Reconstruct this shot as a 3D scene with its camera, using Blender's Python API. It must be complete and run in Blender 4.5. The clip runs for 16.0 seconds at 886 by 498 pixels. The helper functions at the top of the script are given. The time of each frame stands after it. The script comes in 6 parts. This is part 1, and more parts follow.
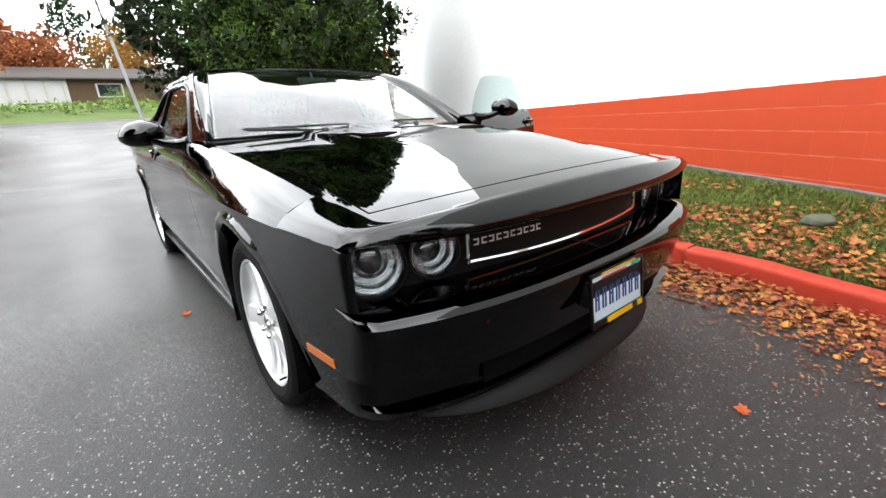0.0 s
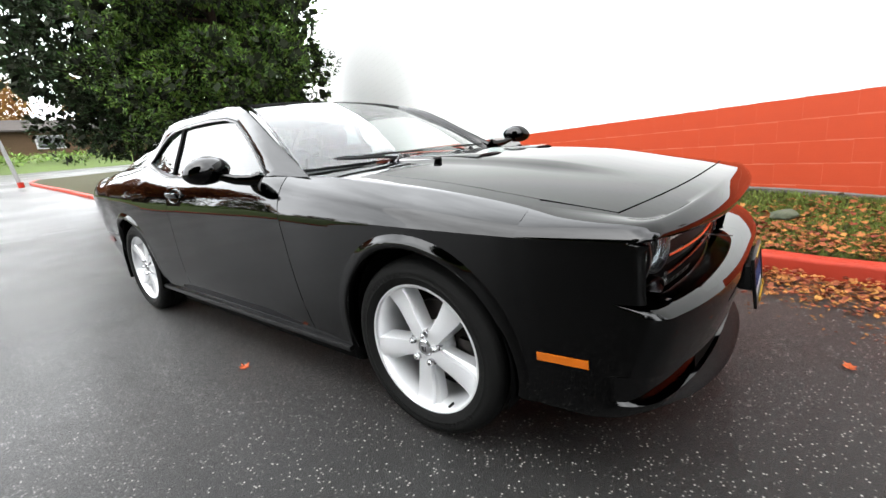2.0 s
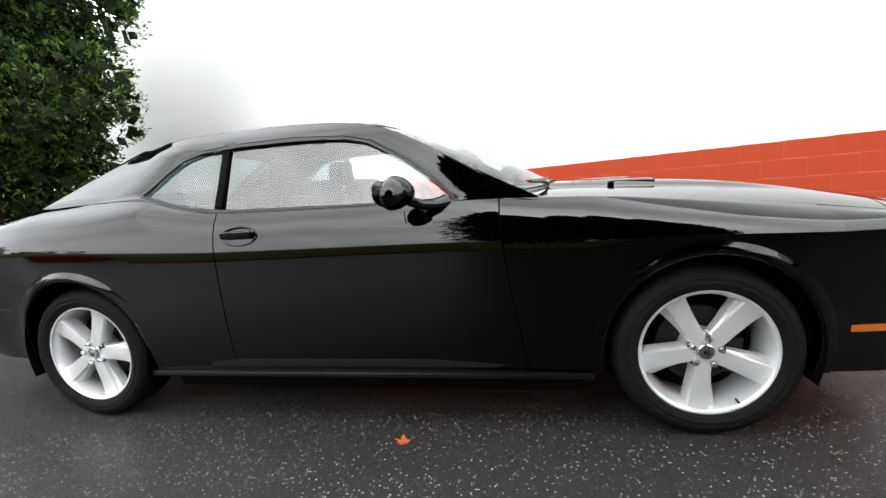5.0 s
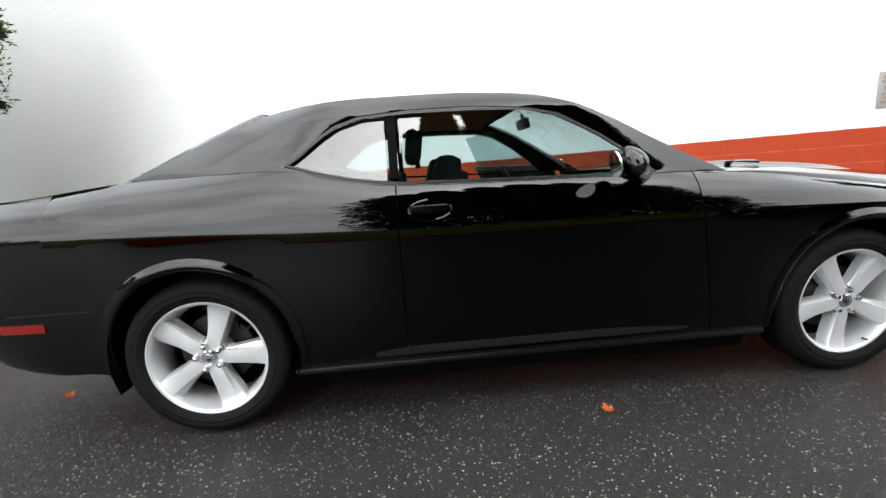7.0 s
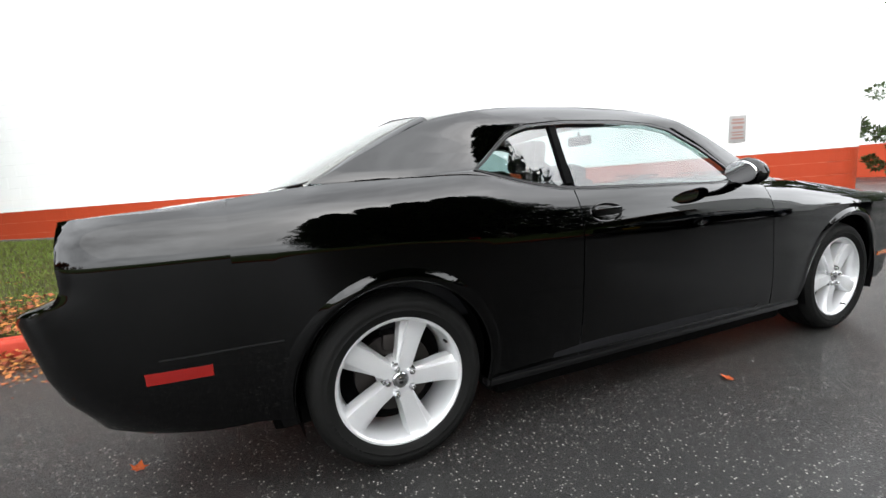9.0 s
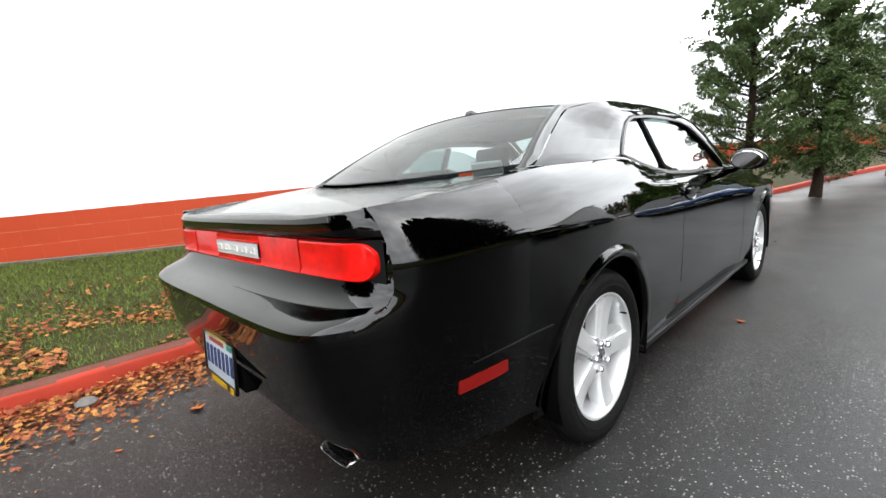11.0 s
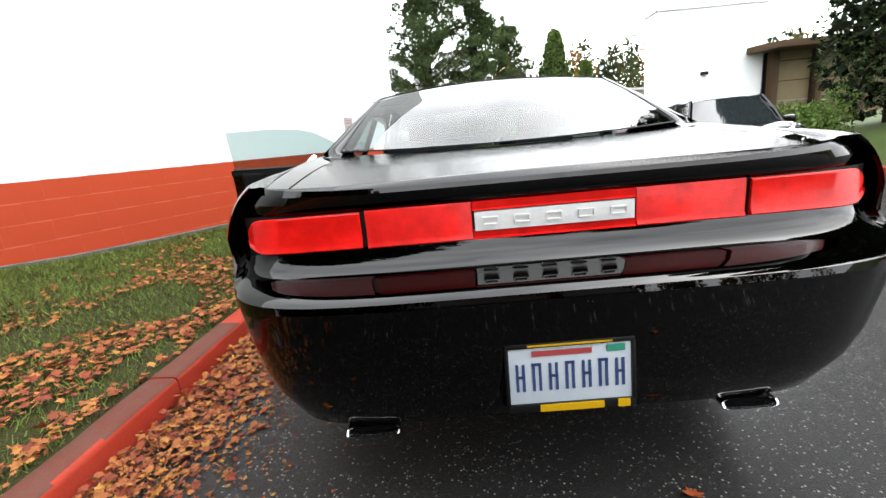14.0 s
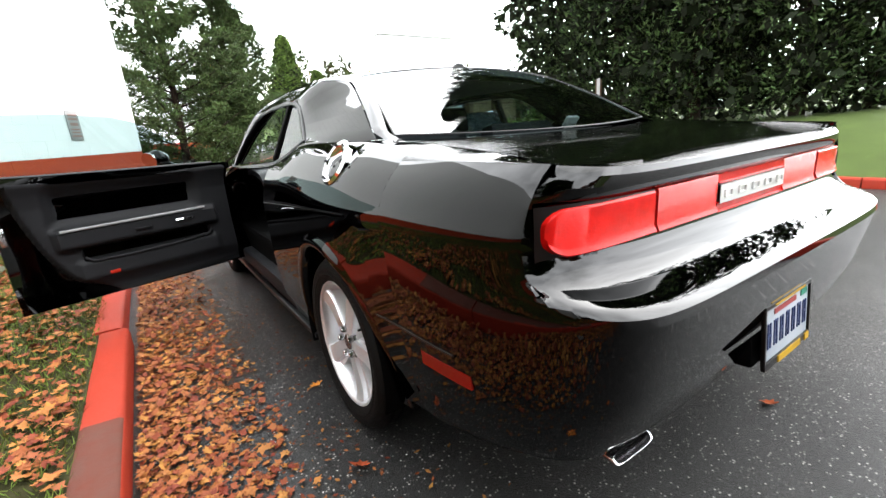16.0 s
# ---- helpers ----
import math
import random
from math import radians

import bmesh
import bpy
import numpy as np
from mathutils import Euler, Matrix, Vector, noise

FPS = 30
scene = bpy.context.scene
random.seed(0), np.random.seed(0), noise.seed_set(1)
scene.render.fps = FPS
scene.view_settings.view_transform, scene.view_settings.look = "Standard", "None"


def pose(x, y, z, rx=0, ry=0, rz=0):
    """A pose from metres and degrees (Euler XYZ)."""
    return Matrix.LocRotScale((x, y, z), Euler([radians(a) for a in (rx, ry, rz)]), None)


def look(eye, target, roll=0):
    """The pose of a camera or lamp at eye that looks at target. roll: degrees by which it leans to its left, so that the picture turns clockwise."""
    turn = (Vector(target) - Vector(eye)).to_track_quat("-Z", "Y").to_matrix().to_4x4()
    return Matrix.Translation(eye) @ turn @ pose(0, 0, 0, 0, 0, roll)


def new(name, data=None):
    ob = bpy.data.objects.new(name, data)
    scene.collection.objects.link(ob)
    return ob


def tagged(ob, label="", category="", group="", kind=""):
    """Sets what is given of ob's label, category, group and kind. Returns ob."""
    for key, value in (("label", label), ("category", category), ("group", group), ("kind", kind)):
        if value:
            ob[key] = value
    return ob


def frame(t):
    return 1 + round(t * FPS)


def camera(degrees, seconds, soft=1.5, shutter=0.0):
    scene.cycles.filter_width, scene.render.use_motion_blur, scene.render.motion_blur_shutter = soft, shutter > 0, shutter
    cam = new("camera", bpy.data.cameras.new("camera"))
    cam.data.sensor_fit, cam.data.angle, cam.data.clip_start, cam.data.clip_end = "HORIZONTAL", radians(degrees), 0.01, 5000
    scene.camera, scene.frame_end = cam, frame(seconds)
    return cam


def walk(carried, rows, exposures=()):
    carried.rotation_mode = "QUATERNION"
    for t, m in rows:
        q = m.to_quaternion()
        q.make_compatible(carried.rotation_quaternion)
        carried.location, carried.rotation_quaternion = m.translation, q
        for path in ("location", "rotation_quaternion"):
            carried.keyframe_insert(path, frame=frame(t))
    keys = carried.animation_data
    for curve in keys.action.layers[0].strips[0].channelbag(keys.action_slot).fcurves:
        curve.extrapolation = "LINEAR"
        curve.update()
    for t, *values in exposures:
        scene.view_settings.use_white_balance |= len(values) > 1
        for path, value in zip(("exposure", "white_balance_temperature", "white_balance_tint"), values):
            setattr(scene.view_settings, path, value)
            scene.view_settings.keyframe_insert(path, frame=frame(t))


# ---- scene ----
cam = camera(91.7, 16.0)
PATH = [
    (0, (1.291, 3.105, 1.096), (0.104, 1.613, 0.490), -2.95),
    (0.5, (1.407, 2.998, 1.069), (0.218, 1.499, 0.486), -4.15),
    (1, (1.581, 2.849, 1.069), (0.286, 1.441, 0.486), -5.28),
    (1.5, (1.733, 2.688, 1.071), (0.378, 1.328, 0.508), -4.98),
    (2, (1.961, 2.499, 1.083), (0.467, 1.257, 0.611), -5.50),
    (2.5, (2.104, 2.281, 1.068), (0.553, 1.110, 0.595), -6.16),
    (3, (2.220, 1.992, 1.087), (0.563, 0.976, 0.613), -5.97),
    (3.5, (2.356, 1.712, 1.084), (0.601, 0.850, 0.662), -4.43),
    (4, (2.499, 1.408, 1.110), (0.661, 0.719, 0.729), -3.98),
    (4.2, (2.539, 1.295, 1.100), (0.679, 0.655, 0.737), -4.03),
    (6.3, (2.702, -0.017, 1.103), (0.734, -0.102, 0.756), -4.72),
    (6.5, (2.698, -0.150, 1.099), (0.735, -0.244, 0.729), -3.58),
    (7, (2.708, -0.546, 1.093), (0.747, -0.421, 0.722), -3.70),
    (7.5, (2.672, -0.883, 1.094), (0.715, -0.651, 0.753), -3.42),
    (8, (2.579, -1.219, 1.097), (0.655, -0.817, 0.726), -4.52),
    (8.5, (2.497, -1.570, 1.091), (0.636, -0.921, 0.749), -3.57),
    (9, (2.413, -1.903, 1.096), (0.590, -1.139, 0.792), -3.37),
    (9.5, (2.264, -2.236, 1.084), (0.536, -1.277, 0.777), -3.15),
    (9.7, (2.216, -2.350, 1.097), (0.514, -1.351, 0.773), -2.60),
    (11.8, (1.202, -3.407, 1.098), (0.040, -1.818, 0.742), -5.68),
    (12, (1.091, -3.485, 1.107), (-0.003, -1.853, 0.729), -5.25),
    (12.5, (0.755, -3.582, 1.095), (-0.115, -1.825, 0.703), -6.14),
    (13, (0.431, -3.621, 1.110), (-0.189, -1.765, 0.696), -5.76),
    (13.5, (0.085, -3.639, 1.127), (-0.241, -1.718, 0.677), -5.48),
    (14, (-0.265, -3.596, 1.101), (-0.315, -1.648, 0.650), -5.21),
    (14.5, (-0.592, -3.538, 1.094), (-0.340, -1.605, 0.645), -3.98),
    (15, (-0.925, -3.479, 1.123), (-0.440, -1.595, 0.656), -5.57),
    (15.5, (-1.199, -3.263, 1.127), (-0.395, -1.493, 0.658), -6.33),
    (15.8, (-1.325, -3.135, 1.121), (-0.423, -1.414, 0.646), -5.5),
    (16, (-1.415, -3.013, 1.114), (-0.350, -1.398, 0.606), -4.69),
]
walk(cam, [(t, look(eye, target, roll)) for t, eye, target, roll in PATH], exposures=[(0, -0.15), (2.5, -0.18), (4.5, -0.42), (6.5, -0.58), (8.0, -0.40), (10.0, -0.46), (12.0, -0.42), (14.0, -0.42), (15.2, -0.24), (16.0, 0.0)])

# ---- world, sun, exposure ----
world = bpy.data.worlds.new("overcast_sky")
scene.world = world
world.use_nodes = True
wn = world.node_tree
wn.nodes.clear()
sky = wn.nodes.new("ShaderNodeTexSky")
sky.sky_type, sky.sun_disc = "NISHITA", False
sky.sun_elevation, sky.sun_rotation = radians(52), radians(70)
sky.dust_density, sky.ozone_density = 6.0, 0.6
grey = wn.nodes.new("ShaderNodeHueSaturation")
grey.inputs["Saturation"].default_value = 0.12
veil = wn.nodes.new("ShaderNodeMixRGB")
veil.inputs["Fac"].default_value = 0.7
veil.inputs["Color2"].default_value = (9.0, 9.3, 9.6, 1)
sky_out = wn.nodes.new("ShaderNodeBackground")
sky_out.inputs["Strength"].default_value = 1.1
world_out = wn.nodes.new("ShaderNodeOutputWorld")
wn.links.new(sky.outputs[0], grey.inputs["Color"])
wn.links.new(grey.outputs[0], veil.inputs["Color1"])
# soft unevenness of the cloud deck
sky_dir = wn.nodes.new("ShaderNodeTexCoord")
cloud = wn.nodes.new("ShaderNodeTexNoise")
cloud.inputs["Scale"].default_value, cloud.inputs["Detail"].default_value = 2.4, 5.0
cloud.inputs["Roughness"].default_value = 0.55
cloud_amount = wn.nodes.new("ShaderNodeMapRange")
cloud_amount.inputs["From Min"].default_value, cloud_amount.inputs["From Max"].default_value = 0.3, 0.7
cloud_amount.inputs["To Min"].default_value, cloud_amount.inputs["To Max"].default_value = 0.62, 1.38
cloud_mix = wn.nodes.new("ShaderNodeMixRGB")
cloud_mix.blend_type = "MULTIPLY"
cloud_mix.inputs["Fac"].default_value = 1.0
wn.links.new(sky_dir.outputs["Generated"], cloud.inputs["Vector"])
wn.links.new(cloud.outputs["Fac"], cloud_amount.inputs["Value"])
wn.links.new(veil.outputs[0], cloud_mix.inputs["Color1"])
wn.links.new(cloud_amount.outputs[0], cloud_mix.inputs["Color2"])
wn.links.new(cloud_mix.outputs[0], sky_out.inputs["Color"])
wn.links.new(sky_out.outputs[0], world_out.inputs["Surface"])
sun_data = bpy.data.lights.new("sun", "SUN")
sun_data.energy, sun_data.angle, sun_data.color = 1.4, radians(60), (1.0, 0.97, 0.93)
sun = new("sun", sun_data)
sun.matrix_world = look((20, -8, 30), (0, 0, 0))


# ---- materials ----
def mat(name, base, rough=0.5, metal=0.0, var=0.0, scale=8.0, bump=0.0, bscale=60.0, tint=None, spec=0.1, coat=0.0, island=0.0, rnd=0.0, rough_var=0.0, big=0.6):
    """Principled surface: two scales of colour variation, relief, and piece-to-piece variation."""
    m = bpy.data.materials.new(name)
    m.use_nodes = True
    nt = m.node_tree
    b = nt.nodes["Principled BSDF"]
    b.inputs["Roughness"].default_value = rough
    b.inputs["Metallic"].default_value = metal
    b.inputs["Specular IOR Level"].default_value = spec
    b.inputs["Coat Weight"].default_value = coat
    b.inputs["Coat Roughness"].default_value = 0.02
    b.inputs["Base Color"].default_value = (*base, 1)
    tc = nt.nodes.new("ShaderNodeTexCoord")
    last = None
    if var or island or rnd:
        c = nt.nodes.new("ShaderNodeRGB")
        c.outputs[0].default_value = (*base, 1)
        last = c.outputs[0]
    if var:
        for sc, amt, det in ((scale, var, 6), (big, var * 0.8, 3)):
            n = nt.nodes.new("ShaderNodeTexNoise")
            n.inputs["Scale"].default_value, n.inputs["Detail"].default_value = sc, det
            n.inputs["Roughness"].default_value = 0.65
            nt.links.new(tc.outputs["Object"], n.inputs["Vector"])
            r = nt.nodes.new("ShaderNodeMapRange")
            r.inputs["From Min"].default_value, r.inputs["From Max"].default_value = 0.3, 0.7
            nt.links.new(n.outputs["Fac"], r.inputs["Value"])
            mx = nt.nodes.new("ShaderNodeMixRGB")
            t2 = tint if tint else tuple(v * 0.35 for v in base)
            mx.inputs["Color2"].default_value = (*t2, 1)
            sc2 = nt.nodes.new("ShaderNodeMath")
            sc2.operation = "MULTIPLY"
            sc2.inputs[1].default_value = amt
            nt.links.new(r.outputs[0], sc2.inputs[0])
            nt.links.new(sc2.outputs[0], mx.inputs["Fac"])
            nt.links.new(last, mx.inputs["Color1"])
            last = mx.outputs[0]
    for amt, kind in ((island, "island"), (rnd, "object")):
        if not amt:
            continue
        if kind == "island":
            g = nt.nodes.new("ShaderNodeNewGeometry").outputs["Random Per Island"]
        else:
            g = nt.nodes.new("ShaderNodeObjectInfo").outputs["Random"]
        h = nt.nodes.new("ShaderNodeHueSaturation")
        r = nt.nodes.new("ShaderNodeMapRange")
        r.inputs["To Min"].default_value, r.inputs["To Max"].default_value = 1 - amt, 1 + amt
        nt.links.new(g, r.inputs["Value"])
        nt.links.new(r.outputs[0], h.inputs["Value"])
        r2 = nt.nodes.new("ShaderNodeMapRange")
        r2.inputs["To Min"].default_value, r2.inputs["To Max"].default_value = 0.5 - amt * 0.06, 0.5 + amt * 0.06
        nt.links.new(g, r2.inputs["Value"])
        nt.links.new(r2.outputs[0], h.inputs["Hue"])
        nt.links.new(last, h.inputs["Color"])
        last = h.outputs[0]
    if last:
        nt.links.new(last, b.inputs["Base Color"])
    if rough_var:
        n = nt.nodes.new("ShaderNodeTexNoise")
        n.inputs["Scale"].default_value, n.inputs["Detail"].default_value = big * 1.3, 5
        nt.links.new(tc.outputs["Object"], n.inputs["Vector"])
        r = nt.nodes.new("ShaderNodeMapRange")
        r.inputs["From Min"].default_value, r.inputs["From Max"].default_value = 0.35, 0.65
        r.inputs["To Min"].default_value, r.inputs["To Max"].default_value = rough - rough_var, rough + rough_var
        nt.links.new(n.outputs["Fac"], r.inputs["Value"])
        nt.links.new(r.outputs[0], b.inputs["Roughness"])
    if bump:
        n = nt.nodes.new("ShaderNodeTexNoise")
        n.inputs["Scale"].default_value, n.inputs["Detail"].default_value = bscale, 8
        n.inputs["Roughness"].default_value = 0.7
        nt.links.new(tc.outputs["Object"], n.inputs["Vector"])
        bp = nt.nodes.new("ShaderNodeBump")
        bp.inputs["Strength"].default_value, bp.inputs["Distance"].default_value = bump, 0.01
        nt.links.new(n.outputs["Fac"], bp.inputs["Height"])
        nt.links.new(bp.outputs[0], b.inputs["Normal"])
    return m


def glass_mat(name, tint, gloss_rough=0.0, ior=1.5):
    m = bpy.data.materials.new(name)
    m.use_nodes = True
    nt = m.node_tree
    nt.nodes.clear()
    out = nt.nodes.new("ShaderNodeOutputMaterial")
    tr = nt.nodes.new("ShaderNodeBsdfTransparent")
    tr.inputs["Color"].default_value = (*tint, 1)
    gl = nt.nodes.new("ShaderNodeBsdfGlossy")
    gl.inputs["Roughness"].default_value = gloss_rough
    edge = nt.nodes.new("ShaderNodeLayerWeight")
    edge.inputs["Blend"].default_value = 0.5
    f0 = ((ior - 1) / (ior + 1)) ** 2
    p5 = nt.nodes.new("ShaderNodeMath")
    p5.operation = "POWER"
    p5.inputs[1].default_value = 5.0
    nt.links.new(edge.outputs["Facing"], p5.inputs[0])
    fr = nt.nodes.new("ShaderNodeMath")
    fr.operation = "MULTIPLY_ADD"
    fr.inputs[1].default_value, fr.inputs[2].default_value = 1 - f0, f0
    nt.links.new(p5.outputs[0], fr.inputs[0])
    mx = nt.nodes.new("ShaderNodeMixShader")
    nt.links.new(fr.outputs[0], mx.inputs[0])
    nt.links.new(tr.outputs[0], mx.inputs[1])
    nt.links.new(gl.outputs[0], mx.inputs[2])
    nt.links.new(mx.outputs[0], out.inputs["Surface"])
    return m


def asphalt_mat():
    """Damp asphalt: dark binder, pale stone chips, wet and dry patches."""
    m = mat("damp_asphalt", (0.0152, 0.0142, 0.0130), 0.42, var=0.95, scale=55.0, tint=(0.006, 0.006, 0.006), rough_var=0.10, spec=0.18, big=0.35)
    nt = m.node_tree
    b = nt.nodes["Principled BSDF"]
    tc = nt.nodes.new("ShaderNodeTexCoord")
    base = b.inputs["Base Color"].links[0].from_socket
    v = nt.nodes.new("ShaderNodeTexVoronoi")
    v.inputs["Scale"].default_value = 95
    nt.links.new(tc.outputs["Object"], v.inputs["Vector"])
    chip = nt.nodes.new("ShaderNodeMapRange")
    chip.inputs["From Min"].default_value, chip.inputs["From Max"].default_value = 0.76, 0.97
    sep = nt.nodes.new("ShaderNodeSeparateColor")
    nt.links.new(v.outputs["Color"], sep.inputs[0])
    nt.links.new(sep.outputs[0], chip.inputs["Value"])
    near = nt.nodes.new("ShaderNodeMapRange")
    near.inputs["From Min"].default_value, near.inputs["From Max"].default_value = 0.45, 0.2
    nt.links.new(v.outputs["Distance"], near.inputs["Value"])
    mul = nt.nodes.new("ShaderNodeMath")
    mul.operation = "MULTIPLY"
    nt.links.new(chip.outputs[0], mul.inputs[0])
    nt.links.new(near.outputs[0], mul.inputs[1])
    mul2 = nt.nodes.new("ShaderNodeMath")
    mul2.operation, mul2.inputs[1].default_value = "MULTIPLY", 1.0
    nt.links.new(mul.outputs[0], mul2.inputs[0])
    mx = nt.nodes.new("ShaderNodeMixRGB")
    mx.inputs["Color2"].default_value = (0.24, 0.232, 0.215, 1)
    nt.links.new(mul2.outputs[0], mx.inputs["Fac"])
    nt.links.new(base, mx.inputs["Color1"])
    nt.links.new(mx.outputs[0], b.inputs["Base Color"])
    v2 = nt.nodes.new("ShaderNodeTexNoise")
    v2.inputs["Scale"].default_value, v2.inputs["Detail"].default_value = 150, 3
    v2.inputs["Roughness"].default_value = 0.75
    nt.links.new(tc.outputs["Object"], v2.inputs["Vector"])
    bp = nt.nodes.new("ShaderNodeBump")
    bp.inputs["Strength"].default_value, bp.inputs["Distance"].default_value = 0.8, 0.007
    nt.links.new(v2.outputs["Fac"], bp.inputs["Height"])
    nt.links.new(bp.outputs[0], b.inputs["Normal"])
    # a thin film of water in uneven patches
    film = nt.nodes.new("ShaderNodeTexNoise")
    film.inputs["Scale"].default_value, film.inputs["Detail"].default_value = 0.45, 5
    nt.links.new(tc.outputs["Object"], film.inputs["Vector"])
    wet = nt.nodes.new("ShaderNodeMapRange")
    wet.inputs["From Min"].default_value, wet.inputs["From Max"].default_value = 0.35, 0.65
    wet.inputs["To Min"].default_value, wet.inputs["To Max"].default_value = 0.06, 0.26
    nt.links.new(film.outputs["Fac"], wet.inputs["Value"])
    nt.links.new(wet.outputs[0], b.inputs["Coat Weight"])
    b.inputs["Coat Roughness"].default_value, b.inputs["Coat IOR"].default_value = 0.24, 1.33
    return m


M_PAINT = mat("black_car_paint", (0.00002, 0.00002, 0.00003), 0.02, spec=0.30)
M_WETPAINT = mat("rain_beaded_black_paint", (0.00002, 0.00002, 0.00003), 0.04, spec=0.33, bump=0.12, bscale=230)
# Near-black for gaps, wells and openings: their shade is in the colour.
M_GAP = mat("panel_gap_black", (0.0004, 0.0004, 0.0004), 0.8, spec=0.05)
M_TRIM = mat("satin_black_trim", (0.002, 0.002, 0.0022), 0.3, spec=0.25, bump=0.05, bscale=400)
M_CHIN = mat("grained_black_plastic", (0.003, 0.003, 0.0032), 0.55, bump=0.25, bscale=700, var=0.2, scale=30, spec=0.12)
M_CABIN = mat("charcoal_cabin_vinyl", (0.0074, 0.0074, 0.0082), 0.5, bump=0.2, bscale=500, var=0.2, scale=20)
M_SEAT = mat("dark_seat_fabric", (0.0112, 0.0112, 0.0123), 0.85, bump=0.5, bscale=600, var=0.3, scale=25)
M_TYRE = mat("tyre_rubber", (0.0036, 0.0036, 0.0036), 0.6, bump=0.3, bscale=250, var=0.4, scale=20, tint=(0.0072, 0.0072, 0.0066), spec=0.05)
M_RIM = mat("silver_alloy", (0.54, 0.545, 0.55), 0.30, 0.6, var=0.10, scale=30, tint=(0.40, 0.40, 0.40), spec=0.3)
M_STEEL = mat("bright_steel", (0.48, 0.48, 0.49), 0.2, 1.0, var=0.15, scale=40)
M_CHROME = mat("chrome", (0.82, 0.82, 0.83), 0.05, 1.0)
M_DISC = mat("brake_iron", (0.0372, 0.0335, 0.0316), 0.5, 0.8, var=0.4, scale=20)
M_GLASS = glass_mat("tinted_car_glass", (0.42, 0.53, 0.525), 0.0, 1.85)
M_GLASS_R = glass_mat("tinted_rear_glass", (0.48, 0.58, 0.58), 0.0, 1.85)
M_GLASS_W = glass_mat("windscreen_glass", (0.86, 0.92, 0.91), 0.0, 1.7)
M_CLEAR = glass_mat("clear_lens", (0.93, 0.95, 0.95))
M_TAIL = mat("red_tail_lens", (0.60, 0.008, 0.006), 0.2, coat=0.10, var=0.85, scale=16, tint=(0.24, 0.003, 0.002), bump=0.15, bscale=140, spec=0.1, big=5.0)
M_RECESS = mat("black_recess_plastic", (0.0006, 0.0006, 0.0006), 0.55, spec=0.12)
M_MARKER = mat("deep_red_marker_lens", (0.11, 0.004, 0.003), 0.2, coat=0.3)
M_AMBER = mat("amber_lens", (0.3162, 0.0744, 0.0037), 0.15, coat=1.0, var=0.2, scale=40)
M_PLATE = mat("plate_white", (0.2753, 0.2864, 0.2976), 0.4, var=0.3, scale=25, tint=(0.1674, 0.2306, 0.2976))
M_PBLUE = mat("plate_blue_ink", (0.0186, 0.0298, 0.0818), 0.5)
M_PRED = mat("plate_red_ink", (0.186, 0.0298, 0.0298), 0.5)
M_PYEL = mat("plate_frame_yellow", (0.3162, 0.186, 0.0037), 0.4, var=0.2, scale=40)
M_PGREEN = mat("plate_sticker_green", (0.0186, 0.1302, 0.0818), 0.5)
M_BADGE = mat("brushed_badge", (0.62, 0.62, 0.61), 0.34, 0.5, var=0.3, scale=60, tint=(0.4, 0.4, 0.4))
M_ASPHALT = asphalt_mat()
M_LINE = mat("worn_road_paint", (0.42, 0.42, 0.41), 0.6, var=0.7, scale=25, tint=(0.0744, 0.0744, 0.0744))
M_WHITE = mat("white_block_paint", (0.66, 0.67, 0.66), 0.6, var=0.10, scale=5, bump=0.35, bscale=90, tint=(0.52, 0.53, 0.52), big=0.5)
M_RED = mat("orange_red_block_paint", (0.29, 0.039, 0.0135), 0.5, var=0.2, scale=4, bump=0.3, bscale=90, tint=(0.228, 0.03, 0.015), big=0.5)
M_MORTAR = mat("painted_mortar", (0.66, 0.67, 0.66), 0.7, var=0.2, scale=20, bump=0.3, bscale=120)
M_MORTAR_R = mat("painted_mortar_red", (0.3, 0.051, 0.024), 0.7, var=0.4, scale=3, bump=0.3, bscale=120, tint=(0.336, 0.12, 0.078))
M_CONC = mat("footing_concrete", (0.1116, 0.1042, 0.0967), 0.8, var=0.6, scale=9, bump=0.6, bscale=70, tint=(0.0521, 0.0446, 0.0409))
M_KERB = mat("red_kerb_paint", (0.252, 0.0228, 0.0108), 0.5, var=0.4, scale=6, bump=0.4, bscale=80, tint=(0.156, 0.024, 0.0144), big=1.2)
M_KERBW = mat("worn_kerb_concrete", (0.075, 0.042, 0.033), 0.8, var=0.7, scale=12, bump=0.6, bscale=80, tint=(0.084, 0.0168, 0.0096))
M_SOIL = mat("grassy_soil", (0.0205, 0.0279, 0.0082), 0.9, var=0.7, scale=6, bump=0.8, bscale=50, tint=(0.0223, 0.013, 0.0056))
M_GRASS = mat("lawn_blades", (0.074, 0.094, 0.018), 0.6, island=0.5, spec=0.08)
M_BANK = mat("far_bank_grass", (0.051, 0.075, 0.018), 0.8, var=0.6, scale=2.5, bump=0.8, bscale=12, tint=(0.03, 0.042, 0.012), big=0.3)
M_LEAF = mat("fallen_leaf", (0.20, 0.062, 0.019), 0.6, island=0.42, var=0.4, scale=60, tint=(0.085, 0.030, 0.012), spec=0.12)
M_LEAF2 = mat("orange_fallen_leaf", (0.3, 0.084, 0.018), 0.6, rnd=0.35, var=0.4, scale=60, tint=(0.15, 0.042, 0.012))
M_DEBRIS = mat("leaf_crumbs", (0.12, 0.045, 0.0168), 0.8, island=0.5)
M_BARK = mat("brown_bark", (0.0279, 0.0186, 0.013), 0.9, var=0.6, scale=14, bump=1.0, bscale=30)
